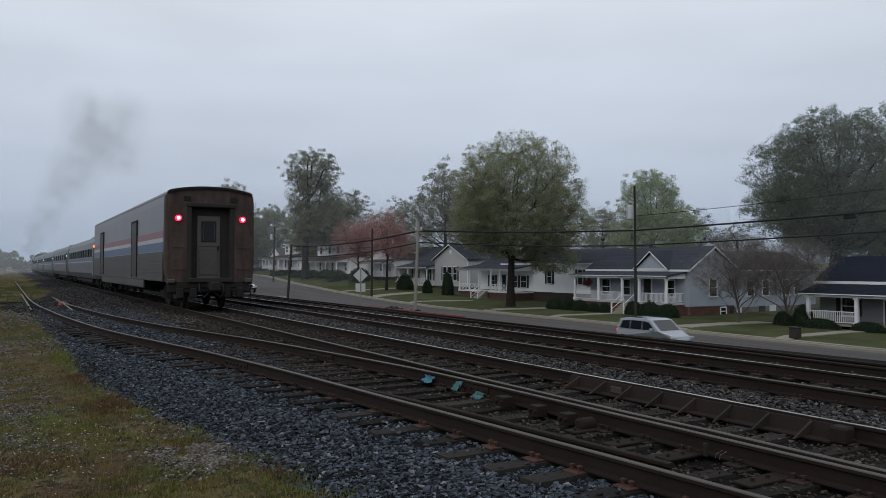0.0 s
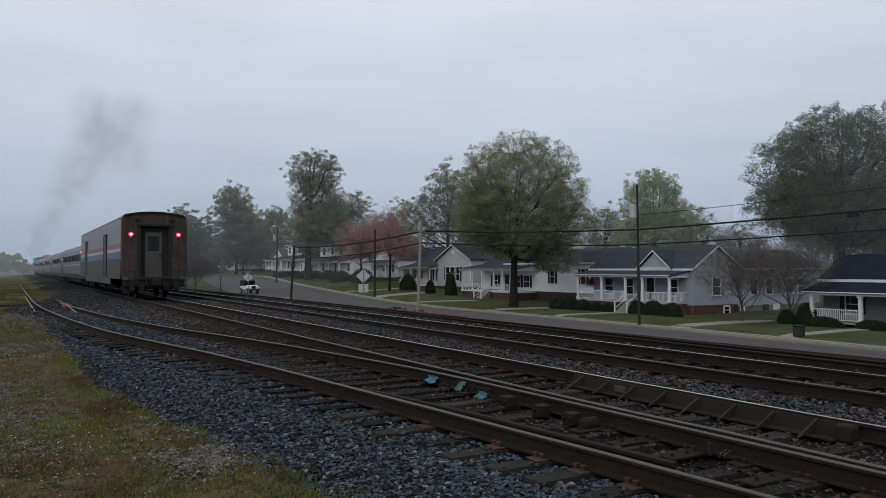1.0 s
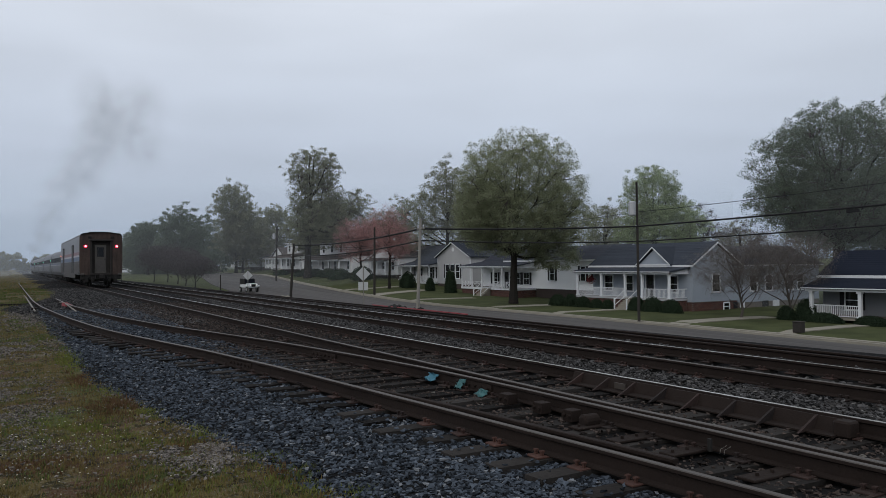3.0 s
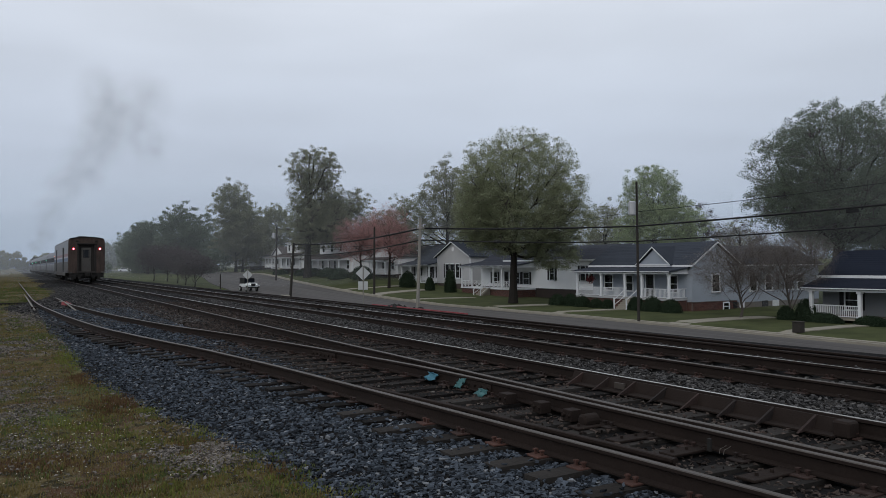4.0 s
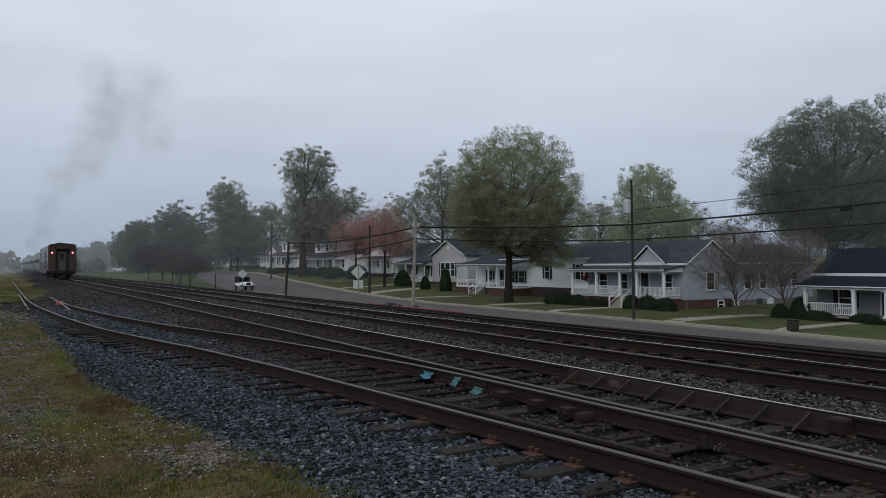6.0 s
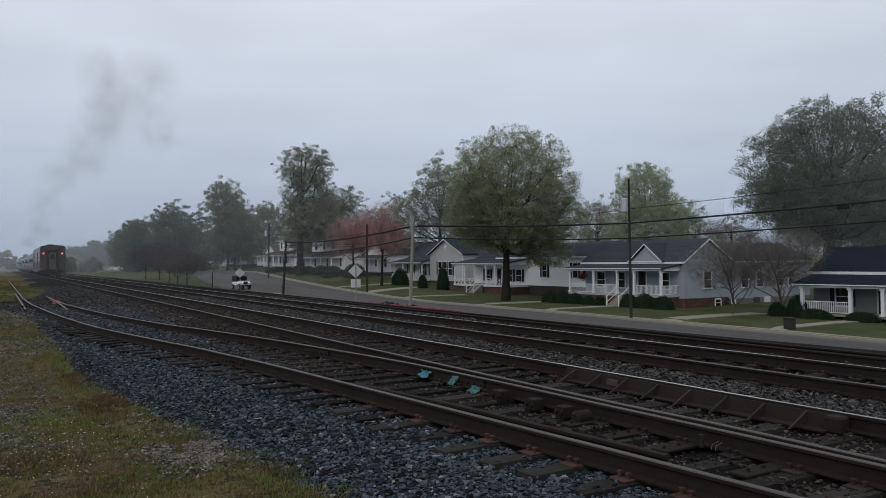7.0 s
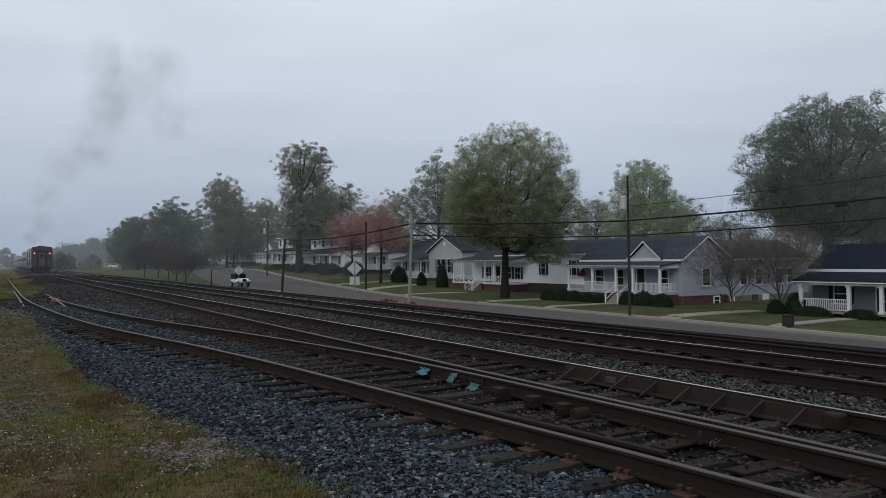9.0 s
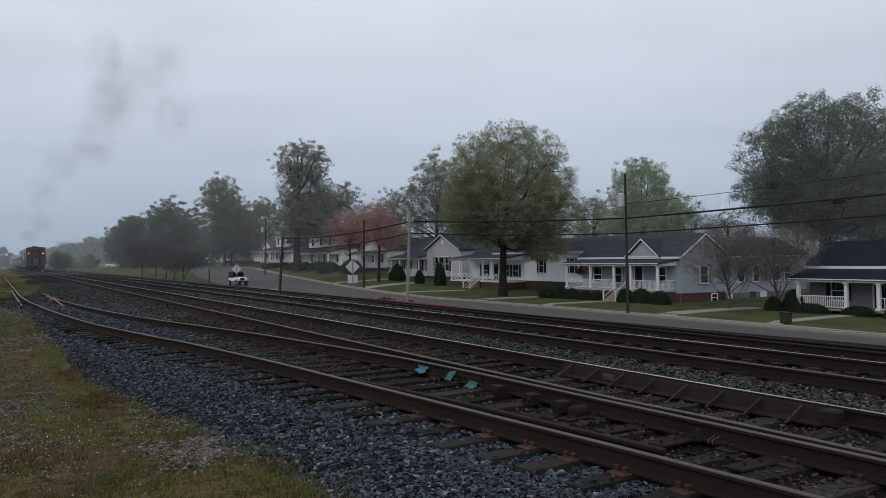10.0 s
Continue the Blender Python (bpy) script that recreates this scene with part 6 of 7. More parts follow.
def minivan():
    """Faces -y; its origin is on the road under its middle."""
    v = thing("minivan", Matrix(), "silver minivan with dark side windows and lit tail lamps", "car")
    side = [(-2.45, 0.35), (-2.52, 0.62), (-2.42, 0.82), (-1.45, 1.08), (-0.62, 1.66), (-0.2, 1.74), (1.6, 1.74), (2.25, 1.64), (2.46, 1.05), (2.5, 0.6), (2.42, 0.35)]
    bm, rings = B(), []
    for x, s, dz in ((-0.93, 0.97, -0.0), (-0.86, 1.0, 0.0), (0.86, 1.0, 0.0), (0.93, 0.97, 0.0)):
        rings.append([bm.verts.new((x * (1 - max(0, z - 1.0) * 0.17) * (1 - 0.34 * max(0, -y - 1.4)), y * s, z)) for y, z in side])
    n = len(side)
    for r, q in zip(rings, rings[1:]):
        for k in range(n):
            bm.faces.new((r[k], r[(k + 1) % n], q[(k + 1) % n], q[k]))
    bm.faces.new(rings[0])
    bm.faces.new(rings[-1][::-1])
    bmesh.ops.recalc_face_normals(bm, faces=bm.faces[:])
    bmesh.ops.bevel(bm, geom=bm.edges[:], offset=0.02, segments=1, affect="EDGES")
    body = part("body", bm, M_VANPAINT, v, "silver paintwork")
    for s in (-1, 1):
        for outline in ([(-1.05, 1.12), (-0.5, 1.55), (0.05, 1.6), (0.05, 1.1)], [(0.12, 1.1), (0.12, 1.6), (1.15, 1.6), (1.15, 1.1)], [(1.22, 1.1), (1.22, 1.6), (1.95, 1.55), (2.15, 1.12)]):
            bm = B()
            vs = []
            for d in (0.0, 0.03):
                vs.append([bm.verts.new((s * (0.93 * (1 - max(0, z - 1.0) * 0.17) + d - 0.015), y, z)) for y, z in outline])
            bm.faces.new(vs[0])
            bm.faces.new(vs[1][::-1])
            m = len(outline)
            for k in range(m):
                bm.faces.new((vs[0][k], vs[0][(k + 1) % m], vs[1][(k + 1) % m], vs[1][k]))
            bmesh.ops.recalc_face_normals(bm, faces=bm.faces[:])
            part("side_window", bm, M_CARGLASS, v)
        part("tail_lamp", box(B(), s * 0.8 - 0.06, s * 0.8 + 0.08, 2.40, 2.53, 0.86, 1.06, 0.02), M_BRAKE, v, "lit red tail lamp")
        part("headlamp", box(B(), s * 0.68 - 0.18, s * 0.68 + 0.18, -2.5, -2.36, 0.66, 0.82, 0.02), M_ZINC, v)
        mir = part("mirror", box(B(), s * 1.02 - 0.1, s * 1.02 + 0.1, -1.0, -0.82, 1.05, 1.22, 0.03), M_VANPAINT, v)
        part("roof_rail", box(B(), s * 0.66 - 0.025, s * 0.66 + 0.025, -0.1, 1.9, 1.75, 1.79, 0.01), M_BLACK, v)
    bm = B()
    q = [bm.verts.new(p) for p in ((-0.74, -1.42, 1.12), (0.74, -1.42, 1.12), (0.66, -0.66, 1.66), (-0.66, -0.66, 1.66), (-0.74, -1.36, 1.09), (0.74, -1.36, 1.09), (0.66, -0.6, 1.63), (-0.66, -0.6, 1.63))]
    for f in ((0, 1, 2, 3), (7, 6, 5, 4), (0, 4, 5, 1), (1, 5, 6, 2), (2, 6, 7, 3), (3, 7, 4, 0)):
        bm.faces.new([q[i] for i in f])
    bmesh.ops.recalc_face_normals(bm, faces=bm.faces[:])
    part("windscreen", bm, M_GLASS, v)
    tyre, rim = car_wheel_meshes(0.34)
    wheels = []
    for x in (-0.82, 0.82):
        for y in (-1.42, 1.42):
            w = share("tyre", tyre, v, pose(x, y, 0.34))
            share("rim", rim, w)
            wheels.append((w, x, y))
    for ob in v.children:
        if not ob.name.startswith("tyre"):
            ob.data.transform(Matrix.Diagonal((0.97, 0.82, 0.93, 1)))
    return v, wheels


van, van_wheels = minivan()


def jeep():
    j = thing("jeep", pose(29.0, 104.5, road_z(104.5) + 0.05, 0, 0, 5), "white open jeep with dark top on the street", "car")
    bm = B()
    box(bm, -0.7, 0.7, -1.7, 1.7, 0.55, 0.98, 0.06)
    box(bm, -0.62, 0.62, -1.75, -0.4, 0.9, 1.15, 0.06)
    part("body", bm, M_WHITE, j, "white jeep body")
    for s in (-1, 1):
        part("mudguard", box(B(), s * 0.75 - 0.16, s * 0.75 + 0.16, -1.8, -0.8, 0.75, 0.88, 0.04), M_WHITE, j)
        part("headlamp", disc(B(), s * 0.45, -1.8, 0.95, 0.085, 0.08, 14), M_HEADLAMP, j, "lit round headlamp")
    part("grille", box(B(), -0.28, 0.28, -1.79, -1.74, 0.7, 1.08, 0.01), M_DARK, j)
    bm = B()
    for x in (-0.7, 0.7):
        tube(bm, [(x, -0.4, 1.0), (x, -0.25, 1.75), (x, 1.5, 1.8), (x, 1.6, 1.0)], [0.04] * 4, 6)
    tube(bm, [(-0.7, -0.25, 1.75), (0.7, -0.25, 1.75)], [0.04] * 2, 6)
    part("roll_cage", bm, M_DARK, j)
    part("soft_top", box(B(), -0.72, 0.72, -0.2, 1.62, 1.1, 1.84, 0.06), M_BLACK, j, "black canvas top")
    part("windscreen", box(B(), -0.7, 0.7, -0.42, -0.36, 1.12, 1.7, 0.01), M_CARGLASS, j)
    part("bumper", box(B(), -0.8, 0.8, -1.98, -1.84, 0.48, 0.62, 0.02), M_DARK, j)
    tyre, rim = car_wheel_meshes(0.38)
    for x in (-0.72, 0.72):
        for y in (-1.2, 1.25):
            w = share("tyre", tyre, j, pose(x, y, 0.33))
            share("rim", rim, w)


jeep()


def parked_car(x, y, z, turn, mat, label):
    c = thing("car", pose(x, y, z, 0, 0, turn), label, "car", "cars parked far down the street")
    side = [(-2.2, 0.3), (-2.2, 0.75), (-1.1, 0.9), (-0.5, 1.42), (1.0, 1.42), (1.7, 0.95), (2.2, 0.85), (2.2, 0.3)]
    part("body", prism(B(), side, "x", -0.85, 0.85), mat, c)
    part("side_window", prism(B(), [(-0.9, 0.95), (-0.4, 1.34), (0.95, 1.34), (1.45, 0.97)], "x", -0.87, 0.87), M_CARGLASS, c)
    tyre, rim = car_wheel_meshes(0.31)
    for xx in (-0.78, 0.78):
        for yy in (-1.35, 1.35):
            share("tyre", tyre, c, pose(xx, yy, 0.31))


parked_car(35.4, 285, -0.1, 80, M_WHITE, "white car parked far down the street")
parked_car(40.5, 284, -0.1, 80, M_ZINC, "grey car parked far down the street")


# ---- small trackside things ----
def blue_cloth(x, y, z, w, h, seed, turn):
    rnd = random.Random(seed)
    c = thing("blue_tarp_scrap", pose(x, y, z, 0, 0, turn), "torn scrap of blue plastic caught on the rail" if seed == 1 else "torn scrap of teal plastic caught on the rail", "plastic scrap", "blue scraps on the rail")
    bm = B()
    n = 7
    g = [[bm.verts.new((-0.05 - 0.10 * (1 - j / (n - 1)) ** 2 + rnd.uniform(-0.02, 0.02), (i / (n - 1) - 0.5) * w * (1 + 0.2 * rnd.uniform(-1, 1)), h * j / (n - 1) + rnd.uniform(-0.02, 0.02))) for i in range(n)] for j in range(n)]
    for j in range(n - 1):
        for i in range(n - 1):
            if rnd.random() < 0.9 or 0 < i < n - 2:
                bm.faces.new((g[j][i], g[j][i + 1], g[j + 1][i + 1], g[j + 1][i]))
    ext = bmesh.ops.extrude_face_region(bm, geom=bm.faces[:])
    for e in ext["geom"]:
        if isinstance(e, bmesh.types.BMVert):
            e.co.x += 0.006
    bmesh.ops.recalc_face_normals(bm, faces=bm.faces[:])
    part("sheet", bm, M_CLOTH if seed == 1 else M_TEAL, c, smooth=True)


blue_cloth(5.56, 9.86, -0.14, 0.22, 0.10, 1, 8)
blue_cloth(5.58, 9.08, -0.15, 0.15, 0.11, 2, 6)
blue_cloth(5.55, 8.47, -0.17, 0.22, 0.07, 3, 2)


def frog_block(x, y, l, w, h):
    c = thing("rail_block", pose(x, y, -0.187), "rusty steel spacer block bolted beside the rail", "rail block", "blocks along the switch")
    part("block", box(B(), -w / 2, w / 2, -l / 2, l / 2, 0, h, 0.006), M_RUST, c)
    for k in (-0.3, 0.3):
        part("bolt", tube(B(), [(-w / 2, k * l, h * 0.55), (-w / 2 - 0.03, k * l, h * 0.55)], [0.025, 0.022], 6), M_RUST, c)


for y, l in ((7.85, 0.3), (7.15, 0.26), (6.6, 0.24)):
    frog_block(5.46, y, l * 0.62, 0.15, 0.13)
bond = thing("rail_bond_wire", pose(5.62, 4.78, -0.13), "pale bond wires and a rusty ring at a rail joint", "bond wire")
part("ring", tube(B(), [(-0.06 + 0.035 * math.cos(a), 0.05 + 0.035 * math.sin(a), 0.0) for a in np.linspace(0, 6.0, 12)], [0.008] * 12, 5), M_RUST, bond)
for k in (0, 1):
    part("wire", tube(B(), [(-0.07, -0.12 - 0.045 * k, -0.02), (-0.085, -0.14 - 0.045 * k, 0.025), (-0.05, -0.18 - 0.045 * k, 0.06)], [0.0028] * 3, 5), M_PALEPOLE, bond, "bare pale wire")
part("seam_bar", box(B(), -0.075, -0.045, -0.02, 0.02, -0.03, 0.09, 0.004), M_DARK, bond)
roller = thing("switch_roller", pose(5.46, 6.3, -0.13), "rusty round switch roller", "rail fitting")
part("drum", tube(B(), [(-0.12, 0, 0), (-0.1, 0, 0), (0.08, 0, 0)], [0.05, 0.075, 0.075], 14), M_RUST, roller)


guard = thing("braced_guard_rail", Matrix(), "dark rusty guard rail with raking braces", "guard rail")
bm = B()
prism(bm, [(7.05, -0.172), (7.22, -0.172), (7.29, -0.02), (7.25, -0.015), (7.19, -0.15), (7.05, -0.155)], "y", 4.55, 8.7)
part("guard_plate", bm, M_RUST, guard)
for y in (8.5, 7.95, 7.45, 6.9, 6.38, 5.85, 5.35, 4.85):
    bm = prism(B(), [(6.93, -0.17), (7.2, -0.15), (7.27, -0.02), (7.24, -0.015)], "y", y - 0.014, y + 0.014)
    part("brace", bm, M_PLATE, guard, "raking steel brace")
part("end_block", box(B(), 7.12, 7.3, 4.42, 4.6, -0.18, -0.01, 0.02), M_RUST, guard)
part("name_plate", box(B(), 7.15, 7.17, 7.55, 7.75, -0.13, -0.05), M_RAILHEAD, guard)


def loose_rail(line, z, label):
    t = thing("loose_rail", pose(0, 0, z), label, "rail", "old rails lying beside the tracks")
    rail("rail_length", line, t, M_RUST, "")


loose_rail([(12.35 + 0.004 * y, y) for y in range(-4, 62, 2)], -0.07, "long rusty rail lying beside the far track")
loose_rail([(13.35 + 0.003 * y, y) for y in range(2, 50, 2)], -0.13, "dark old rail lying along the bank edge")
old_ties = thing("old_tie_row", Matrix(), "row of rotten old ties under the disused rails", "railway ties", kind="structure")
for k in range(100):
    tie(old_ties, 11.75 + tr_rnd.uniform(-0.1, 0.1), 13.9, -3 + 0.6 * k + tr_rnd.uniform(-0.08, 0.08), tr_rnd, -0.2)
bm = B()
for k in range(13):
    y0 = 22.6 + k * 0.62
    box(bm, 13.97, 14.05, y0, y0 + 0.52 + 0.08 * (k % 2), -0.24, -0.158, 0.01)
strip_thing = thing("red_edging", Matrix(), "thin faded red strip lying along the bank edge", "edging strip")
part("strip", bm, M_RED, strip_thing)


def rubbish(x, y, z, n, mat, label, seed, name="debris_heap"):
    rnd = random.Random(seed)
    t = thing(name, pose(x, y, z), label, "debris")
    for k in range(n):
        bm = B()
        bmesh.ops.create_icosphere(bm, subdivisions=1, radius=1)
        sx, sy, sz = rnd.uniform(0.08, 0.2), rnd.uniform(0.1, 0.3), rnd.uniform(0.05, 0.12)
        ox, oy = rnd.uniform(-0.3, 0.3), rnd.uniform(-1.2, 1.2)
        for v in bm.verts:
            v.co = Vector((v.co.x * sx * rnd.uniform(0.8, 1.2) + ox, v.co.y * sy + oy, v.co.z * sz * rnd.uniform(0.8, 1.2) + sz * 0.7))
        part("lump", bm, mat, t)


rubbish(14.25, 28.0, -0.28, 9, M_DARK, "black lumps of debris on the bank edge", 3)
rubbish(14.1, 43.5, -0.27, 4, M_CONCRETE, "pale broken concrete lump on the bank edge", 4, "concrete_lump")

derail = thing("derail_device", pose(2.16, 37.8, -0.12), "faded red derail block on the siding rail", "derail", "")
part("wedge", prism(B(), [(-0.55, 0.0), (0.5, 0.0), (0.3, 0.12), (-0.1, 0.16)], "x", -0.09, 0.09), M_RED, derail)
part("lever", tube(B(), [(0.1, -5.4, 0.02), (0.02, 0.3, 0.14), (-0.03, 3.3, 0.05)], [0.028, 0.026, 0.022], 6), M_PALEPOLE, derail)
part("lever", tube(B(), [(0.28, -3.2, 0.03), (0.2, 1.8, 0.08)], [0.025, 0.022], 6), M_RED, derail)
stray_tie = thing("loose_tie", pose(-0.35, 41.2, -0.19), "grey weathered tie lying across the siding end", "railway tie")
part("timber", box(B(), 0, 1.5, -0.13, 0.13, -0.1, 0.1, 0.02), M_TIE, stray_tie)
switch_bar = thing("switch_bar", pose(0.9, 34.0, -0.06), "weathered pale steel bar lying against the siding rail", "switch bar")
part("bar", tube(B(), [(0.0, 0, -0.05), (-0.05, 5, 0.02), (-0.04, 14, -0.02), (-0.03, 22, -0.1)], [0.032, 0.032, 0.03, 0.025], 6), M_PALEPOLE, switch_bar)
part("clamp", box(B(), -0.1, 0.1, 1.2, 1.5, -0.08, 0.02, 0.02), M_RUST, switch_bar)


# ---- smoke from the locomotive ----
def smoke_material():
    """Thin diesel haze: each sheet fades to nothing towards its rim and is broken up by noise."""
    m = bpy.data.materials.new("diesel_smoke")
    m.use_nodes = True
    n, l = m.node_tree.nodes, m.node_tree.links
    n.clear()
    tc = n.new("ShaderNodeTexCoord")
    length = n.new("ShaderNodeVectorMath")
    length.operation = "LENGTH"
    flat = n.new("ShaderNodeVectorMath")
    flat.operation = "MULTIPLY"
    flat.inputs[1].default_value = (1, 0, 1)
    l.new(tc.outputs["Object"], flat.inputs[0])
    l.new(flat.outputs[0], length.inputs[0])
    fade = n.new("ShaderNodeMapRange")
    fade.interpolation_type = "SMOOTHERSTEP"
    fade.inputs["From Min"].default_value, fade.inputs["From Max"].default_value = 1.0, 0.05
    l.new(length.outputs["Value"], fade.inputs["Value"])
    info = n.new("ShaderNodeObjectInfo")
    tex = n.new("ShaderNodeTexNoise")
    tex.noise_dimensions = "4D"
    tex.inputs["Scale"].default_value, tex.inputs["Detail"].default_value = 1.8, 4.0
    l.new(tc.outputs["Object"], tex.inputs["Vector"])
    w = n.new("ShaderNodeMath")
    w.operation = "MULTIPLY"
    w.inputs[1].default_value = 40.0
    l.new(info.outputs["Random"], w.inputs[0])
    l.new(w.outputs[0], tex.inputs["W"])
    broken = n.new("ShaderNodeMapRange")
    broken.inputs["From Min"].default_value, broken.inputs["From Max"].default_value = 0.18, 0.9
    l.new(tex.outputs["Fac"], broken.inputs["Value"])
    a = n.new("ShaderNodeMath")
    a.operation = "MULTIPLY"
    l.new(fade.outputs[0], a.inputs[0])
    l.new(broken.outputs[0], a.inputs[1])
    b = n.new("ShaderNodeMath")
    b.operation = "MULTIPLY"
    b.inputs[1].default_value = 0.42
    l.new(a.outputs[0], b.inputs[0])
    clear, haze, mix = n.new("ShaderNodeBsdfTransparent"), n.new("ShaderNodeBsdfDiffuse"), n.new("ShaderNodeMixShader")
    haze.inputs["Color"].default_value = (0.42, 0.42, 0.43, 1)
    l.new(b.outputs[0], mix.inputs[0])
    l.new(clear.outputs[0], mix.inputs[1])
    l.new(haze.outputs[0], mix.inputs[2])
    l.new(mix.outputs[0], n.new("ShaderNodeOutputMaterial").inputs["Surface"])
    return m


M_SMOKE = smoke_material()


def sheet_mesh():
    bm = B()
    n, c = 20, bm.verts.new((0, -0.5, 0))
    rings = [[bm.verts.new((r * math.cos(k * math.tau / n), -0.5 * math.sqrt(1 - r * r), r * math.sin(k * math.tau / n))) for k in range(n)] for r in (0.3, 0.6, 0.85, 1.0)]
    for k in range(n):
        bm.faces.new((c, rings[0][k], rings[0][(k + 1) % n]))
        for p, q in zip(rings, rings[1:]):
            bm.faces.new((p[k], q[k], q[(k + 1) % n], p[(k + 1) % n]))
    return mesh_of("smoke_layer", bm, M_SMOKE)


SHEET = sheet_mesh()
PUFFS = []  # each: thing, where it starts, how it drifts
s_rnd = random.Random(9)
# a leaning plume that spreads out from its middle as it drifts
for sx, sz, r in ((5.5, 6.2, 2.9), (6.5, 9.4, 3.8), (8.0, 13.4, 5.2), (10.2, 18.2, 6.6), (12.8, 23.4, 7.6), (16.2, 28.6, 8.4), (19.5, 34.0, 9.5), (24.0, 38.5, 9.5), (15.0, 38.0, 8.5), (25.0, 30.5, 8.0)):
    sy = 222 - 0.5 * sz + s_rnd.uniform(-3, 3)
    dx, dz = 0.25 + 0.055 * (sx - 5) + s_rnd.uniform(-0.25, 0.25), 0.35 + 0.03 * (sz - 6) + s_rnd.uniform(-0.2, 0.2)
    puff = thing("smoke_puff", pose(sx, sy, sz), "thin grey puff of diesel smoke drifting in mist", "smoke", "smoke behind the locomotive")
    share("smoke_layer", SHEET, puff, pose(0, 0, 0, s_rnd.uniform(-10, 10), s_rnd.uniform(0, 360), s_rnd.uniform(-10, 10)) @ Matrix.Diagonal((r * s_rnd.uniform(0.9, 1.25), r * 0.6, r * s_rnd.uniform(0.9, 1.25), 1)))
    PUFFS.append((puff, (sx, sy, sz), dx, dz))


# ---- morning mist ----
def mist_material(amount):
    """Thin drifting water haze, lit by the sky, that thins out with height."""
    m = bpy.data.materials.new("mist")
    m.use_nodes = True
    n, l = m.node_tree.nodes, m.node_tree.links
    n.clear()
    tc, split_ = n.new("ShaderNodeTexCoord"), n.new("ShaderNodeSeparateXYZ")
    l.new(tc.outputs["Object"], split_.inputs[0])
    fade = n.new("ShaderNodeMapRange")
    fade.interpolation_type = "SMOOTHSTEP"
    fade.inputs["From Min"].default_value, fade.inputs["From Max"].default_value = 48.0, 6.0
    l.new(split_.outputs["Z"], fade.inputs["Value"])
    tex = n.new("ShaderNodeTexNoise")
    tex.inputs["Scale"].default_value, tex.inputs["Detail"].default_value = 0.05, 3.0
    l.new(tc.outputs["Object"], tex.inputs["Vector"])
    a = n.new("ShaderNodeMath")
    a.operation = "MULTIPLY_ADD"
    a.inputs[1].default_value, a.inputs[2].default_value = amount * 0.6, amount * 0.7
    l.new(tex.outputs["Fac"], a.inputs[0])
    b = n.new("ShaderNodeMath")
    b.operation = "MULTIPLY"
    l.new(a.outputs[0], b.inputs[0])
    l.new(fade.outputs[0], b.inputs[1])
    clear, front, back, both, mix = n.new("ShaderNodeBsdfTransparent"), n.new("ShaderNodeBsdfDiffuse"), n.new("ShaderNodeBsdfTranslucent"), n.new("ShaderNodeMixShader"), n.new("ShaderNodeMixShader")
    for s in (front, back):
        s.inputs["Color"].default_value = (0.88, 0.93, 0.99, 1)
    l.new(front.outputs[0], both.inputs[1])
    l.new(back.outputs[0], both.inputs[2])
    l.new(b.outputs[0], mix.inputs[0])
    l.new(clear.outputs[0], mix.inputs[1])
    l.new(both.outputs[0], mix.inputs[2])
    l.new(mix.outputs[0], n.new("ShaderNodeOutputMaterial").inputs["Surface"])
    return m


def mist_bank(line, height, amount):
    """One wavy bank of mist standing along a line of ground points."""
    pts, rows = [Vector((*p, 0)) for p in line], 5
    n = len(pts) - 1
    verts = [(pts[i].x, pts[i].y, -4 + (height + 4) * j / rows) for j in range(rows + 1) for i in range(n + 1)]
    faces = [(j * (n + 1) + i, j * (n + 1) + i + 1, (j + 1) * (n + 1) + i + 1, (j + 1) * (n + 1) + i) for j in range(rows) for i in range(n)]
    tagged(new("mist_bank", raw_mesh("mist_bank", verts, faces, mist_material(amount))), "thin bank of pale morning mist", "mist", kind="stuff")


# the nearest bank stands behind the street's houses and bends across the line
mist_bank([(60.8, y) for y in range(-60, 100, 10)] + [(60.8 - 14 * (1 - math.cos(a * math.pi / 16)), 100 + 14 * math.sin(a * math.pi / 16)) for a in range(0, 9)] + [(40 - 10 * k, 114) for k in range(21)], 44, 0.055)
mist_bank([(-200 + 20 * k, 178) for k in range(26)], 48, 0.05)
mist_bank([(-300 + 25 * k, 262) for k in range(26)], 48, 0.22)


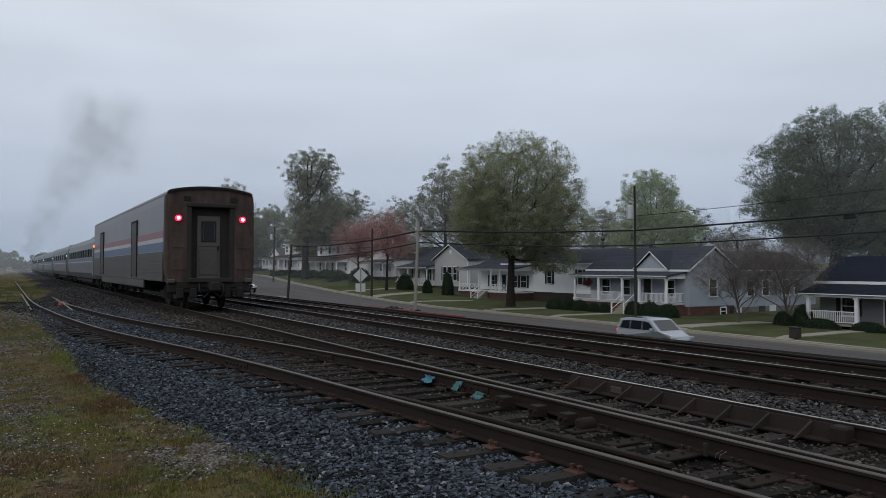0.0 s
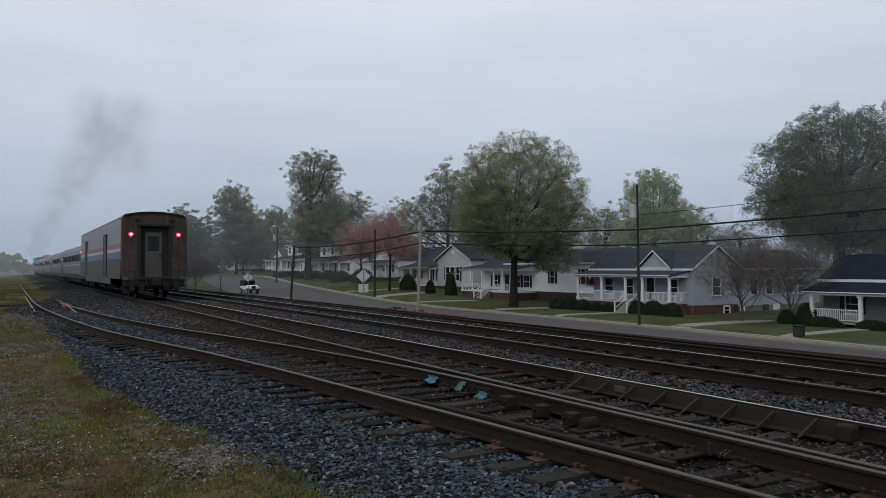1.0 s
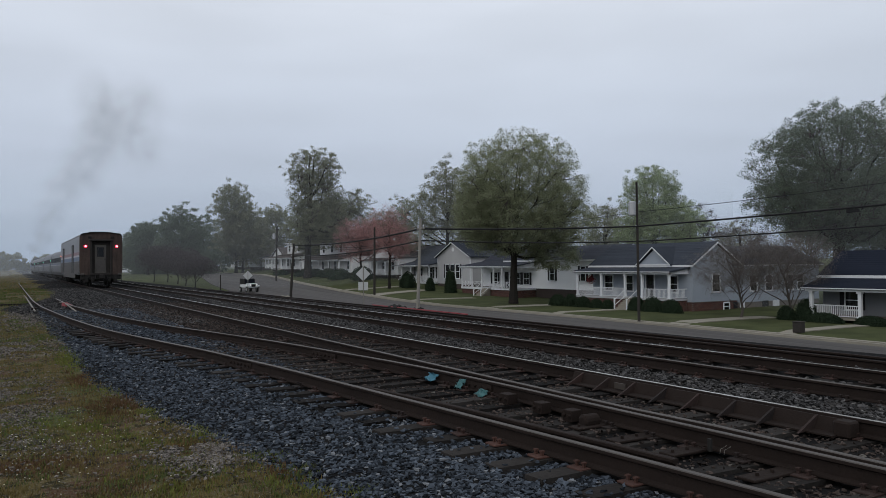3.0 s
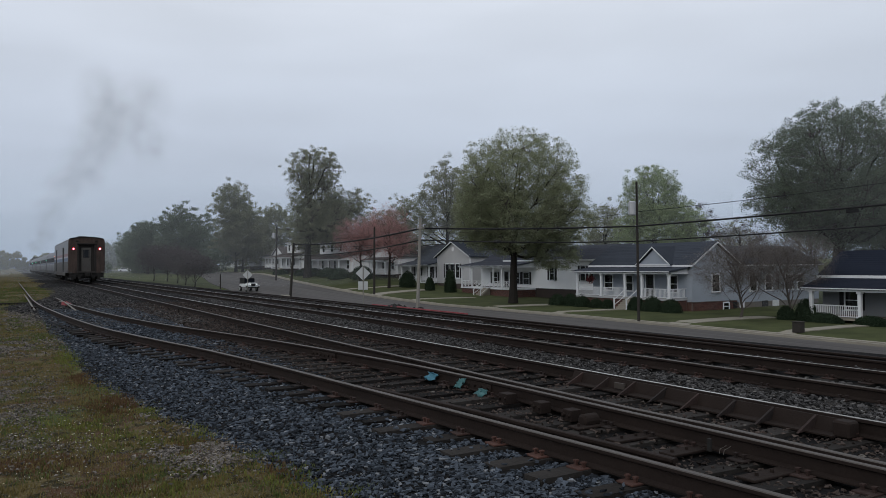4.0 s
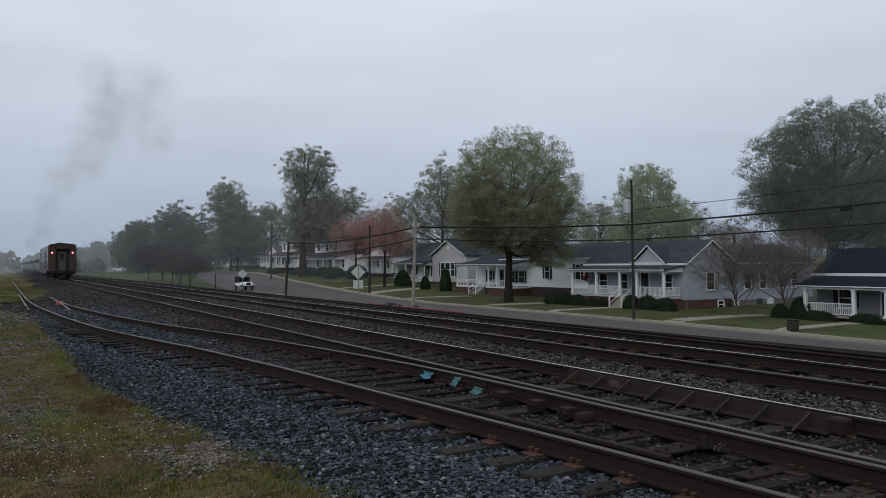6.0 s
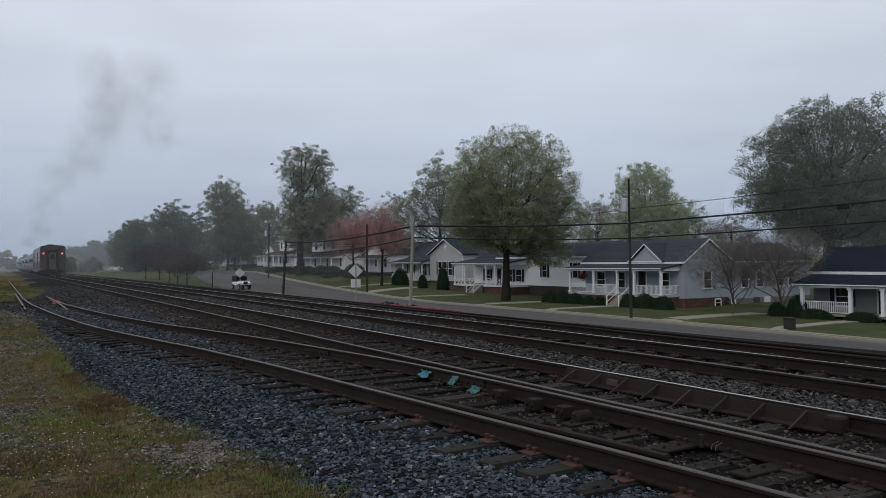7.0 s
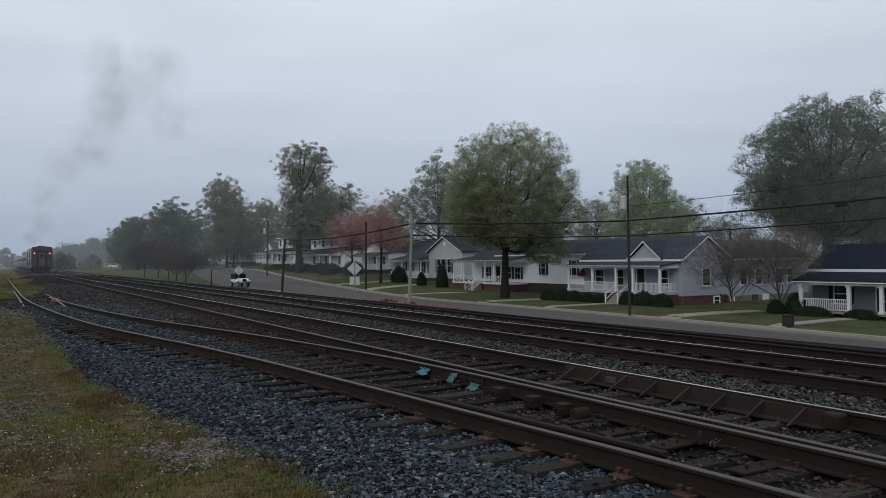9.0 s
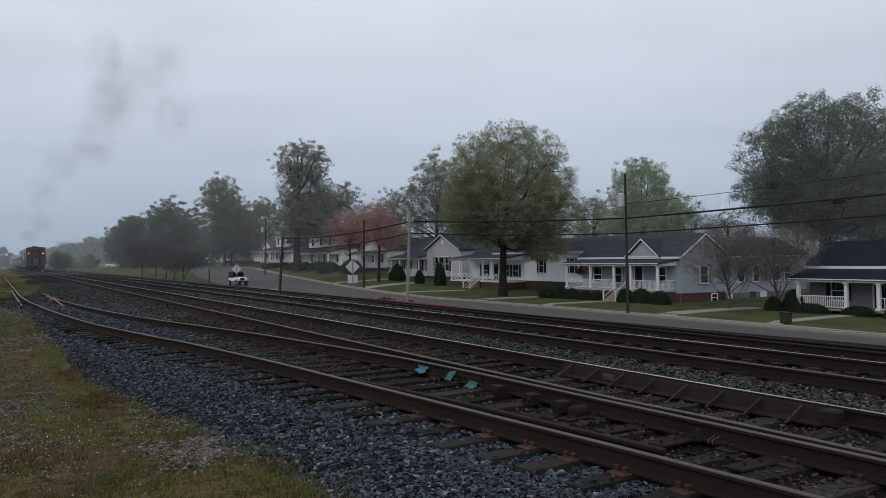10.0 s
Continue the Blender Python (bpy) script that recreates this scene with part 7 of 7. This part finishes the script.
# ---- ballast stones and grass ----
def stone_heap(name, spots, sizes, mat, label, seed):
    """Crushed stones: blocks of eight uneven corners each, joined."""
    rnd = np.random.default_rng(seed)
    n = len(spots)
    wedge = np.array([(-1.0, -0.8, -0.6), (1.0, -0.8, -0.6), (0.1, 1.1, -0.6), (-0.9, -0.7, 0.7), (0.9, -0.7, 0.7), (0.0, 0.9, 0.7)])
    tri = np.array([(3, 4, 5), (0, 1, 4), (0, 4, 3), (1, 2, 5), (1, 5, 4), (2, 0, 3), (2, 3, 5)])
    v = (wedge[None] * rnd.uniform(0.5, 1.2, (n, 6, 3)) + rnd.normal(0, 0.16, (n, 6, 3))) * sizes[:, None, None] * rnd.uniform([0.85, 0.6, 0.45], [1.7, 1.1, 0.8], (n, 3))[:, None]
    ang = rnd.uniform(0, math.tau, n)
    tilt = rnd.normal(0, 0.42, n)
    c, s = np.cos(tilt)[:, None], np.sin(tilt)[:, None]
    v = np.stack([v[..., 0], v[..., 1] * c - v[..., 2] * s, v[..., 1] * s + v[..., 2] * c], -1)
    c, s = np.cos(ang)[:, None], np.sin(ang)[:, None]
    v = np.stack([v[..., 0] * c - v[..., 1] * s, v[..., 0] * s + v[..., 1] * c, v[..., 2]], -1) + spots[:, None]
    f = (tri[None] + 6 * np.arange(n)[:, None, None]).reshape(-1, 3)
    return tagged(new(name, raw_mesh(name, v.reshape(-1, 3), f, mat)), label, "stones", kind="stuff")


st = np.random.default_rng(21)
TY = np.array(TIE_Y)


def scatter(count, x0, x1, y0, y1, power=1.6):
    """Positions that thin out with distance."""
    y = y0 + (y1 - y0) * st.uniform(0, 1, count) ** power
    return st.uniform(x0, x1, count), y


def bed_z(x, y):
    prof = ballast_profile(y)
    return np.interp(x, [q[0] for q in prof], [q[1] for q in prof])


def stones_on_bed(name, count, x0, x1, y0, y1, mat, label, seed, keep_ties=0.1, size=(0.022, 0.042), power=1.7, edge=True, lift=0.0):
    xs, yy = scatter(count, x0, x1, y0, y1, power)
    spots, sizes = [], []
    for x, y in zip(xs, yy):
        e = ballast_edge(y)
        if edge and (x < e - 0.12 + 0.55 * noise.noise((x, y * 0.9, 4)) + 0.25 * noise.noise((x * 4, y * 3, 9)) - st.exponential(0.16) or x > 14.9):
            continue
        near = abs(TY - y).min()
        if mat is M_STONE_BROWN and y < 17 and x < near_rail_x(y) + 0.06:
            continue
        tied = near < 0.15 and near_rail_x(y) - 0.62 < x < R1 + 0.6 and y < 17
        if 17 <= y < 30 and x < inner_rail_x(y) + 0.5 and abs(TY + 0.1 - y).min() < 0.13 and x > near_rail_x(y) - 0.5 and st.random() > keep_ties + 0.2:
            continue
        if tied and st.random() > keep_ties:
            continue
        if any(abs(x - r) < 0.085 for r in (near_rail_x(y), inner_rail_x(y), L1, R1, N2, F2)):
            continue
        far = 1 + min(max(0, y - 12) * 0.02, 0.3)
        s = st.uniform(*size) * far
        spots.append((x, y, bed_z(x, y) + lift + s * 0.3 + (0.035 if tied else st.uniform(-0.02, 0.014))))
        sizes.append(s)
    return stone_heap(name, np.array(spots), np.array(sizes), mat, label, seed)


stones_on_bed("shoulder_ballast", 76000, 1.0, 4.4, 2.8, 34, M_STONE, "loose blue-grey crushed stone ballast", 1, 0.05, (0.012, 0.030), 1.8)
stones_on_bed("rear_ballast", 8000, 1.6, 9, -5, 2.8, M_STONE, "loose blue-grey crushed stone ballast", 17, 0.05, (0.02, 0.038), 1.0)
stones_on_bed("far_shoulder_ballast", 13000, 0.0, 5.4, 24, 70, M_STONE_MIX, "loose dark grey ballast far along the siding", 11, 1.0, (0.018, 0.032), 1.3)
stones_on_bed("track_ballast", 44000, 3.6, 8.6, 1.8, 38, M_STONE_BROWN, "dusty brown-grey stones between the rails", 2, 0.4, (0.011, 0.026), 1.6)
stones_on_bed("bank_ballast", 15000, 8.9, 12.5, 3, 46, M_STONE_MIX, "grey crushed stone between the main tracks", 3, 1.0, (0.018, 0.036), 1.6)


def gravel(cx, cy, sx, sy, count, size, seed, label="patch of pale gravel in the grass"):
    """A ragged patch of small pale stones lying in the grass."""
    gx, gy = st.normal(cx, sx, count), st.normal(cy, sy, count)
    ok = [i for i in range(count) if noise.noise((gx[i] * 2.6, gy[i] * 1.8, seed)) > -0.12]
    gx, gy = gx[ok], gy[ok]
    gs = st.uniform(size * 0.4, size, len(gx))
    stone_heap("gravel_patch", np.stack([gx, gy, np.array([land_z(a, b) for a, b in zip(gx, gy)]) + gs * 0.2 + 0.012], 1), gs, M_STONE_PALE, label, seed)


stones_on_bed("heaped_ballast", 14000, 7.58, 9.1, 3.5, 40, M_STONE_MIX, "grey crushed stone heaped over the tie ends between the tracks", 19, 1.0, (0.014, 0.029), 1.6, lift=0.045)
stones_on_bed("far_track_ballast", 11000, 1.5, 12.4, 34, 150, M_STONE_MIX, "dark grey ballast far along the tracks", 23, 1.0, (0.016, 0.026), 1.4)
gravel(1.75, 7.95, 0.26, 0.42, 2300, 0.021, 5)
gravel(0.0, 12.6, 0.36, 2.0, 5500, 0.018, 6)
gravel(0.3, 9.2, 0.4, 0.35, 900, 0.014, 7)
gravel(-0.2, 21.0, 0.8, 1.0, 4000, 0.028, 9, "strip of pale gravel path across the verge")


def grass(name, count, region, height, mat, label, seed, power=1.5, clump=3.0):
    """Bent blades in uneven tufts."""
    rnd = np.random.default_rng(seed)
    x0, x1, y0, y1 = region
    xs = rnd.uniform(x0, x1, count)
    yy = y0 + (y1 - y0) * rnd.uniform(0, 1, count) ** power
    keep = []
    for i in range(count):
        k = noise.noise((xs[i] * clump * 0.4, yy[i] * clump * 0.4, seed)) + 0.4 * noise.noise((xs[i] * clump, yy[i] * clump, 2))
        lim = ballast_edge(yy[i]) + 0.15 + rnd.exponential(0.2) + 0.35 * noise.noise((xs[i], yy[i], 7))
        if (k > (0.16 if mat is M_LAWNBLADE else -0.12) or rnd.random() < (0.03 if mat is M_LAWNBLADE else 0.25)) and (xs[i] < lim + (0.7 if name == "ballast_weeds" else 0)):
            keep.append(i)
    return blades(name, xs[keep], yy[keep], height, mat, label, rnd)


def blades(name, xs, yy, height, mat, label, rnd):
    """One mesh of bent blades that stand at the given places."""
    n = len(xs)
    z = np.array([land_z(a, b) for a, b in zip(xs, yy)])
    far = 1 + np.maximum(0, yy - 10) * 0.03
    h = height * rnd.uniform(0.35, 1.2, n) * (1 + 0.5 * rnd.random(n) ** 6)
    w = 0.005 * rnd.uniform(0.7, 1.6, n) * far
    a = rnd.uniform(0, math.tau, n)
    bend = rnd.uniform(0.1, 0.9, n) * h
    dx, dy = np.cos(a), np.sin(a)
    base = np.stack([xs, yy, z - 0.01], 1)
    side = np.stack([-dy, dx, np.zeros(n)], 1) * w[:, None]
    lean = np.stack([dx * bend, dy * bend, np.zeros(n)], 1)
    up = np.stack([np.zeros(n), np.zeros(n), h], 1)
    v = np.stack([base - side, base + side, base + lean * 0.35 + up * 0.65 + side * 0.6, base + lean + up, base + lean * 0.35 + up * 0.65 - side * 0.6], 1).reshape(-1, 3)
    f = (np.array([(0, 1, 2, 4)])[None] + 5 * np.arange(n)[:, None, None]).reshape(-1, 4)
    tips = (np.array([(4, 2, 3, 3)])[None] + 5 * np.arange(n)[:, None, None]).reshape(-1, 4)
    tri = np.concatenate([f[:, [0, 1, 2]], f[:, [0, 2, 3]], tips[:, :3]])
    return tagged(new(name, raw_mesh(name, v, tri, mat)), label, "grass", kind="stuff")


def weed_patch(x, y, rx, ry, count, height, mat, label, seed):
    """A low ragged patch of weeds, denser in its middle."""
    rnd = np.random.default_rng(seed)
    xs, yy = rnd.normal(x, rx, count), rnd.normal(y, ry, count)
    ok = [i for i in range(count) if noise.noise((xs[i] * 3.1, yy[i] * 2.2, seed)) > -0.15]
    blades("weed_patch", xs[ok], yy[ok], height, mat, label, rnd)


grass("verge_grass", 96000, (-0.9, 2.8, 4.4, 32), 0.042, M_BLADE, "short patchy straw and green verge grass", 3, 1.9)
grass("green_tufts", 40000, (-0.9, 2.9, 4.4, 30), 0.05, M_LAWNBLADE, "small tufts of fresh green weeds", 5, 1.9, 5.0)
grass("outer_verge_grass", 16000, (-7, -0.9, 4.4, 28), 0.045, M_BLADE, "short patchy straw and green verge grass", 23, 1.4)
grass("near_verge_grass", 22000, (-6, 2.6, -5, 4.4), 0.05, M_BLADE, "short patchy straw and green verge grass", 13, 1.0)
grass("near_tufts", 9000, (-6, 2.9, -5, 4.4), 0.06, M_LAWNBLADE, "small tufts of fresh green weeds", 15, 1.0, 5.0)
grass("ballast_weeds", 9000, (1.9, 3.0, 4.2, 7.6), 0.06, M_LAWNBLADE, "green weeds growing through the ballast edge", 25, 1.0, 5.0)
grass("far_verge_tufts", 26000, (-12, 1.6, 26, 120), 0.1, M_LAWNBLADE, "fresh green grass beside the siding", 14, 1.3, 1.2)
grass("far_verge_grass", 24000, (-14, 3.2, 25, 150), 0.12, M_BLADE, "rough grass beside the siding", 4, 1.2)
grass("siding_grass", 70000, (-3.0, 3.4, 20, 75), 0.085, M_LAWNBLADE, "green grass creeping over the end of the siding", 34, 1.2, 1.6)
for x, y, rx, ry, count, height, s in ((1.36, 11.5, 0.14, 0.42, 1500, 0.07, 61), (1.05, 11.5, 0.1, 0.25, 500, 0.05, 62), (0.2, 8.35, 0.22, 0.28, 2200, 0.035, 63), (1.8, 8.3, 0.2, 0.3, 700, 0.04, 64), (0.75, 6.9, 0.3, 0.3, 1400, 0.035, 65), (1.05, 14.6, 0.12, 0.8, 900, 0.06, 66), (2.25, 6.7, 0.12, 0.3, 500, 0.06, 67)):
    weed_patch(x, y, rx, ry, count, height, M_RUSSET, "withered red-brown weeds in the verge", s)
for x, y, rx, ry, count, height, s in ((1.62, 10.9, 0.12, 0.36, 700, 0.055, 71), (1.12, 8.9, 0.16, 0.25, 1600, 0.04, 72), (0.75, 9.9, 0.25, 0.5, 1800, 0.05, 73), (2.12, 6.5, 0.16, 0.3, 700, 0.04, 74), (2.42, 5.8, 0.16, 0.35, 600, 0.045, 75), (1.4, 12.9, 0.12, 0.6, 600, 0.05, 76), (1.1, 17.8, 0.14, 1.0, 1200, 0.08, 77), (1.95, 9.0, 0.08, 0.3, 350, 0.06, 78), (1.2, 6.9, 0.3, 0.3, 1300, 0.045, 79), (0.1, 10.6, 0.3, 0.4, 900, 0.04, 80)):
    weed_patch(x, y, rx, ry, count, height, M_MOSS, "fresh yellow-green weeds at the ballast edge", s)
gravel(0.2, 29.5, 0.5, 2.2, 2600, 0.032, 12, "grey-brown gravel spilled beside the siding end")
gravel(2.0, 8.6, 0.22, 0.7, 420, 0.026, 10, "stray stones at the edge of the grass")
gravel(1.55, 11.6, 0.16, 1.2, 380, 0.026, 11, "stray stones at the edge of the grass")
fx, fy = np.where(st.random(520) < 0.35, st.normal(0.55, 0.35, 520), st.uniform(-1, 1.8, 520)), np.where(st.random(520) < 0.3, st.normal(9.3, 0.5, 520), 3.6 + 8 * st.uniform(0, 1, 520) ** 1.4)
fz = np.array([land_z(a, b) for a, b in zip(fx, fy)]) + st.uniform(0.03, 0.07, 520)
stone_heap("clover_flowers", np.stack([fx, fy, fz], 1), st.uniform(0.0035, 0.008, 520), M_FLOWER, "tiny white and yellow flowers in the grass", 8)


# ---- what moves ----
def motions():
    speed, start = 13.2, 28.8
    at = start
    for k, c in enumerate([baggage, *coaches, loco]):
        walk(c, [(t, pose(TRAIN_X, at + speed * t, 0)) for t in (0.0, 5.0, 10.0)])
        at += 26.0
    van_y, van_speed = 30.0, 17.0
    rows = [(t, pose(30.9, van_y - van_speed * t, road_z(25) + 0.04)) for t in (0.0, 1.0, 5.0, 10.0)]
    walk(van, rows)
    for puff, (x, y, z), dx, dz in PUFFS:
        walk(puff, [(t, pose(x + dx * t, y, z + dz * t)) for t in (0.0, 3.0, 6.5, 10.0)])


motions()
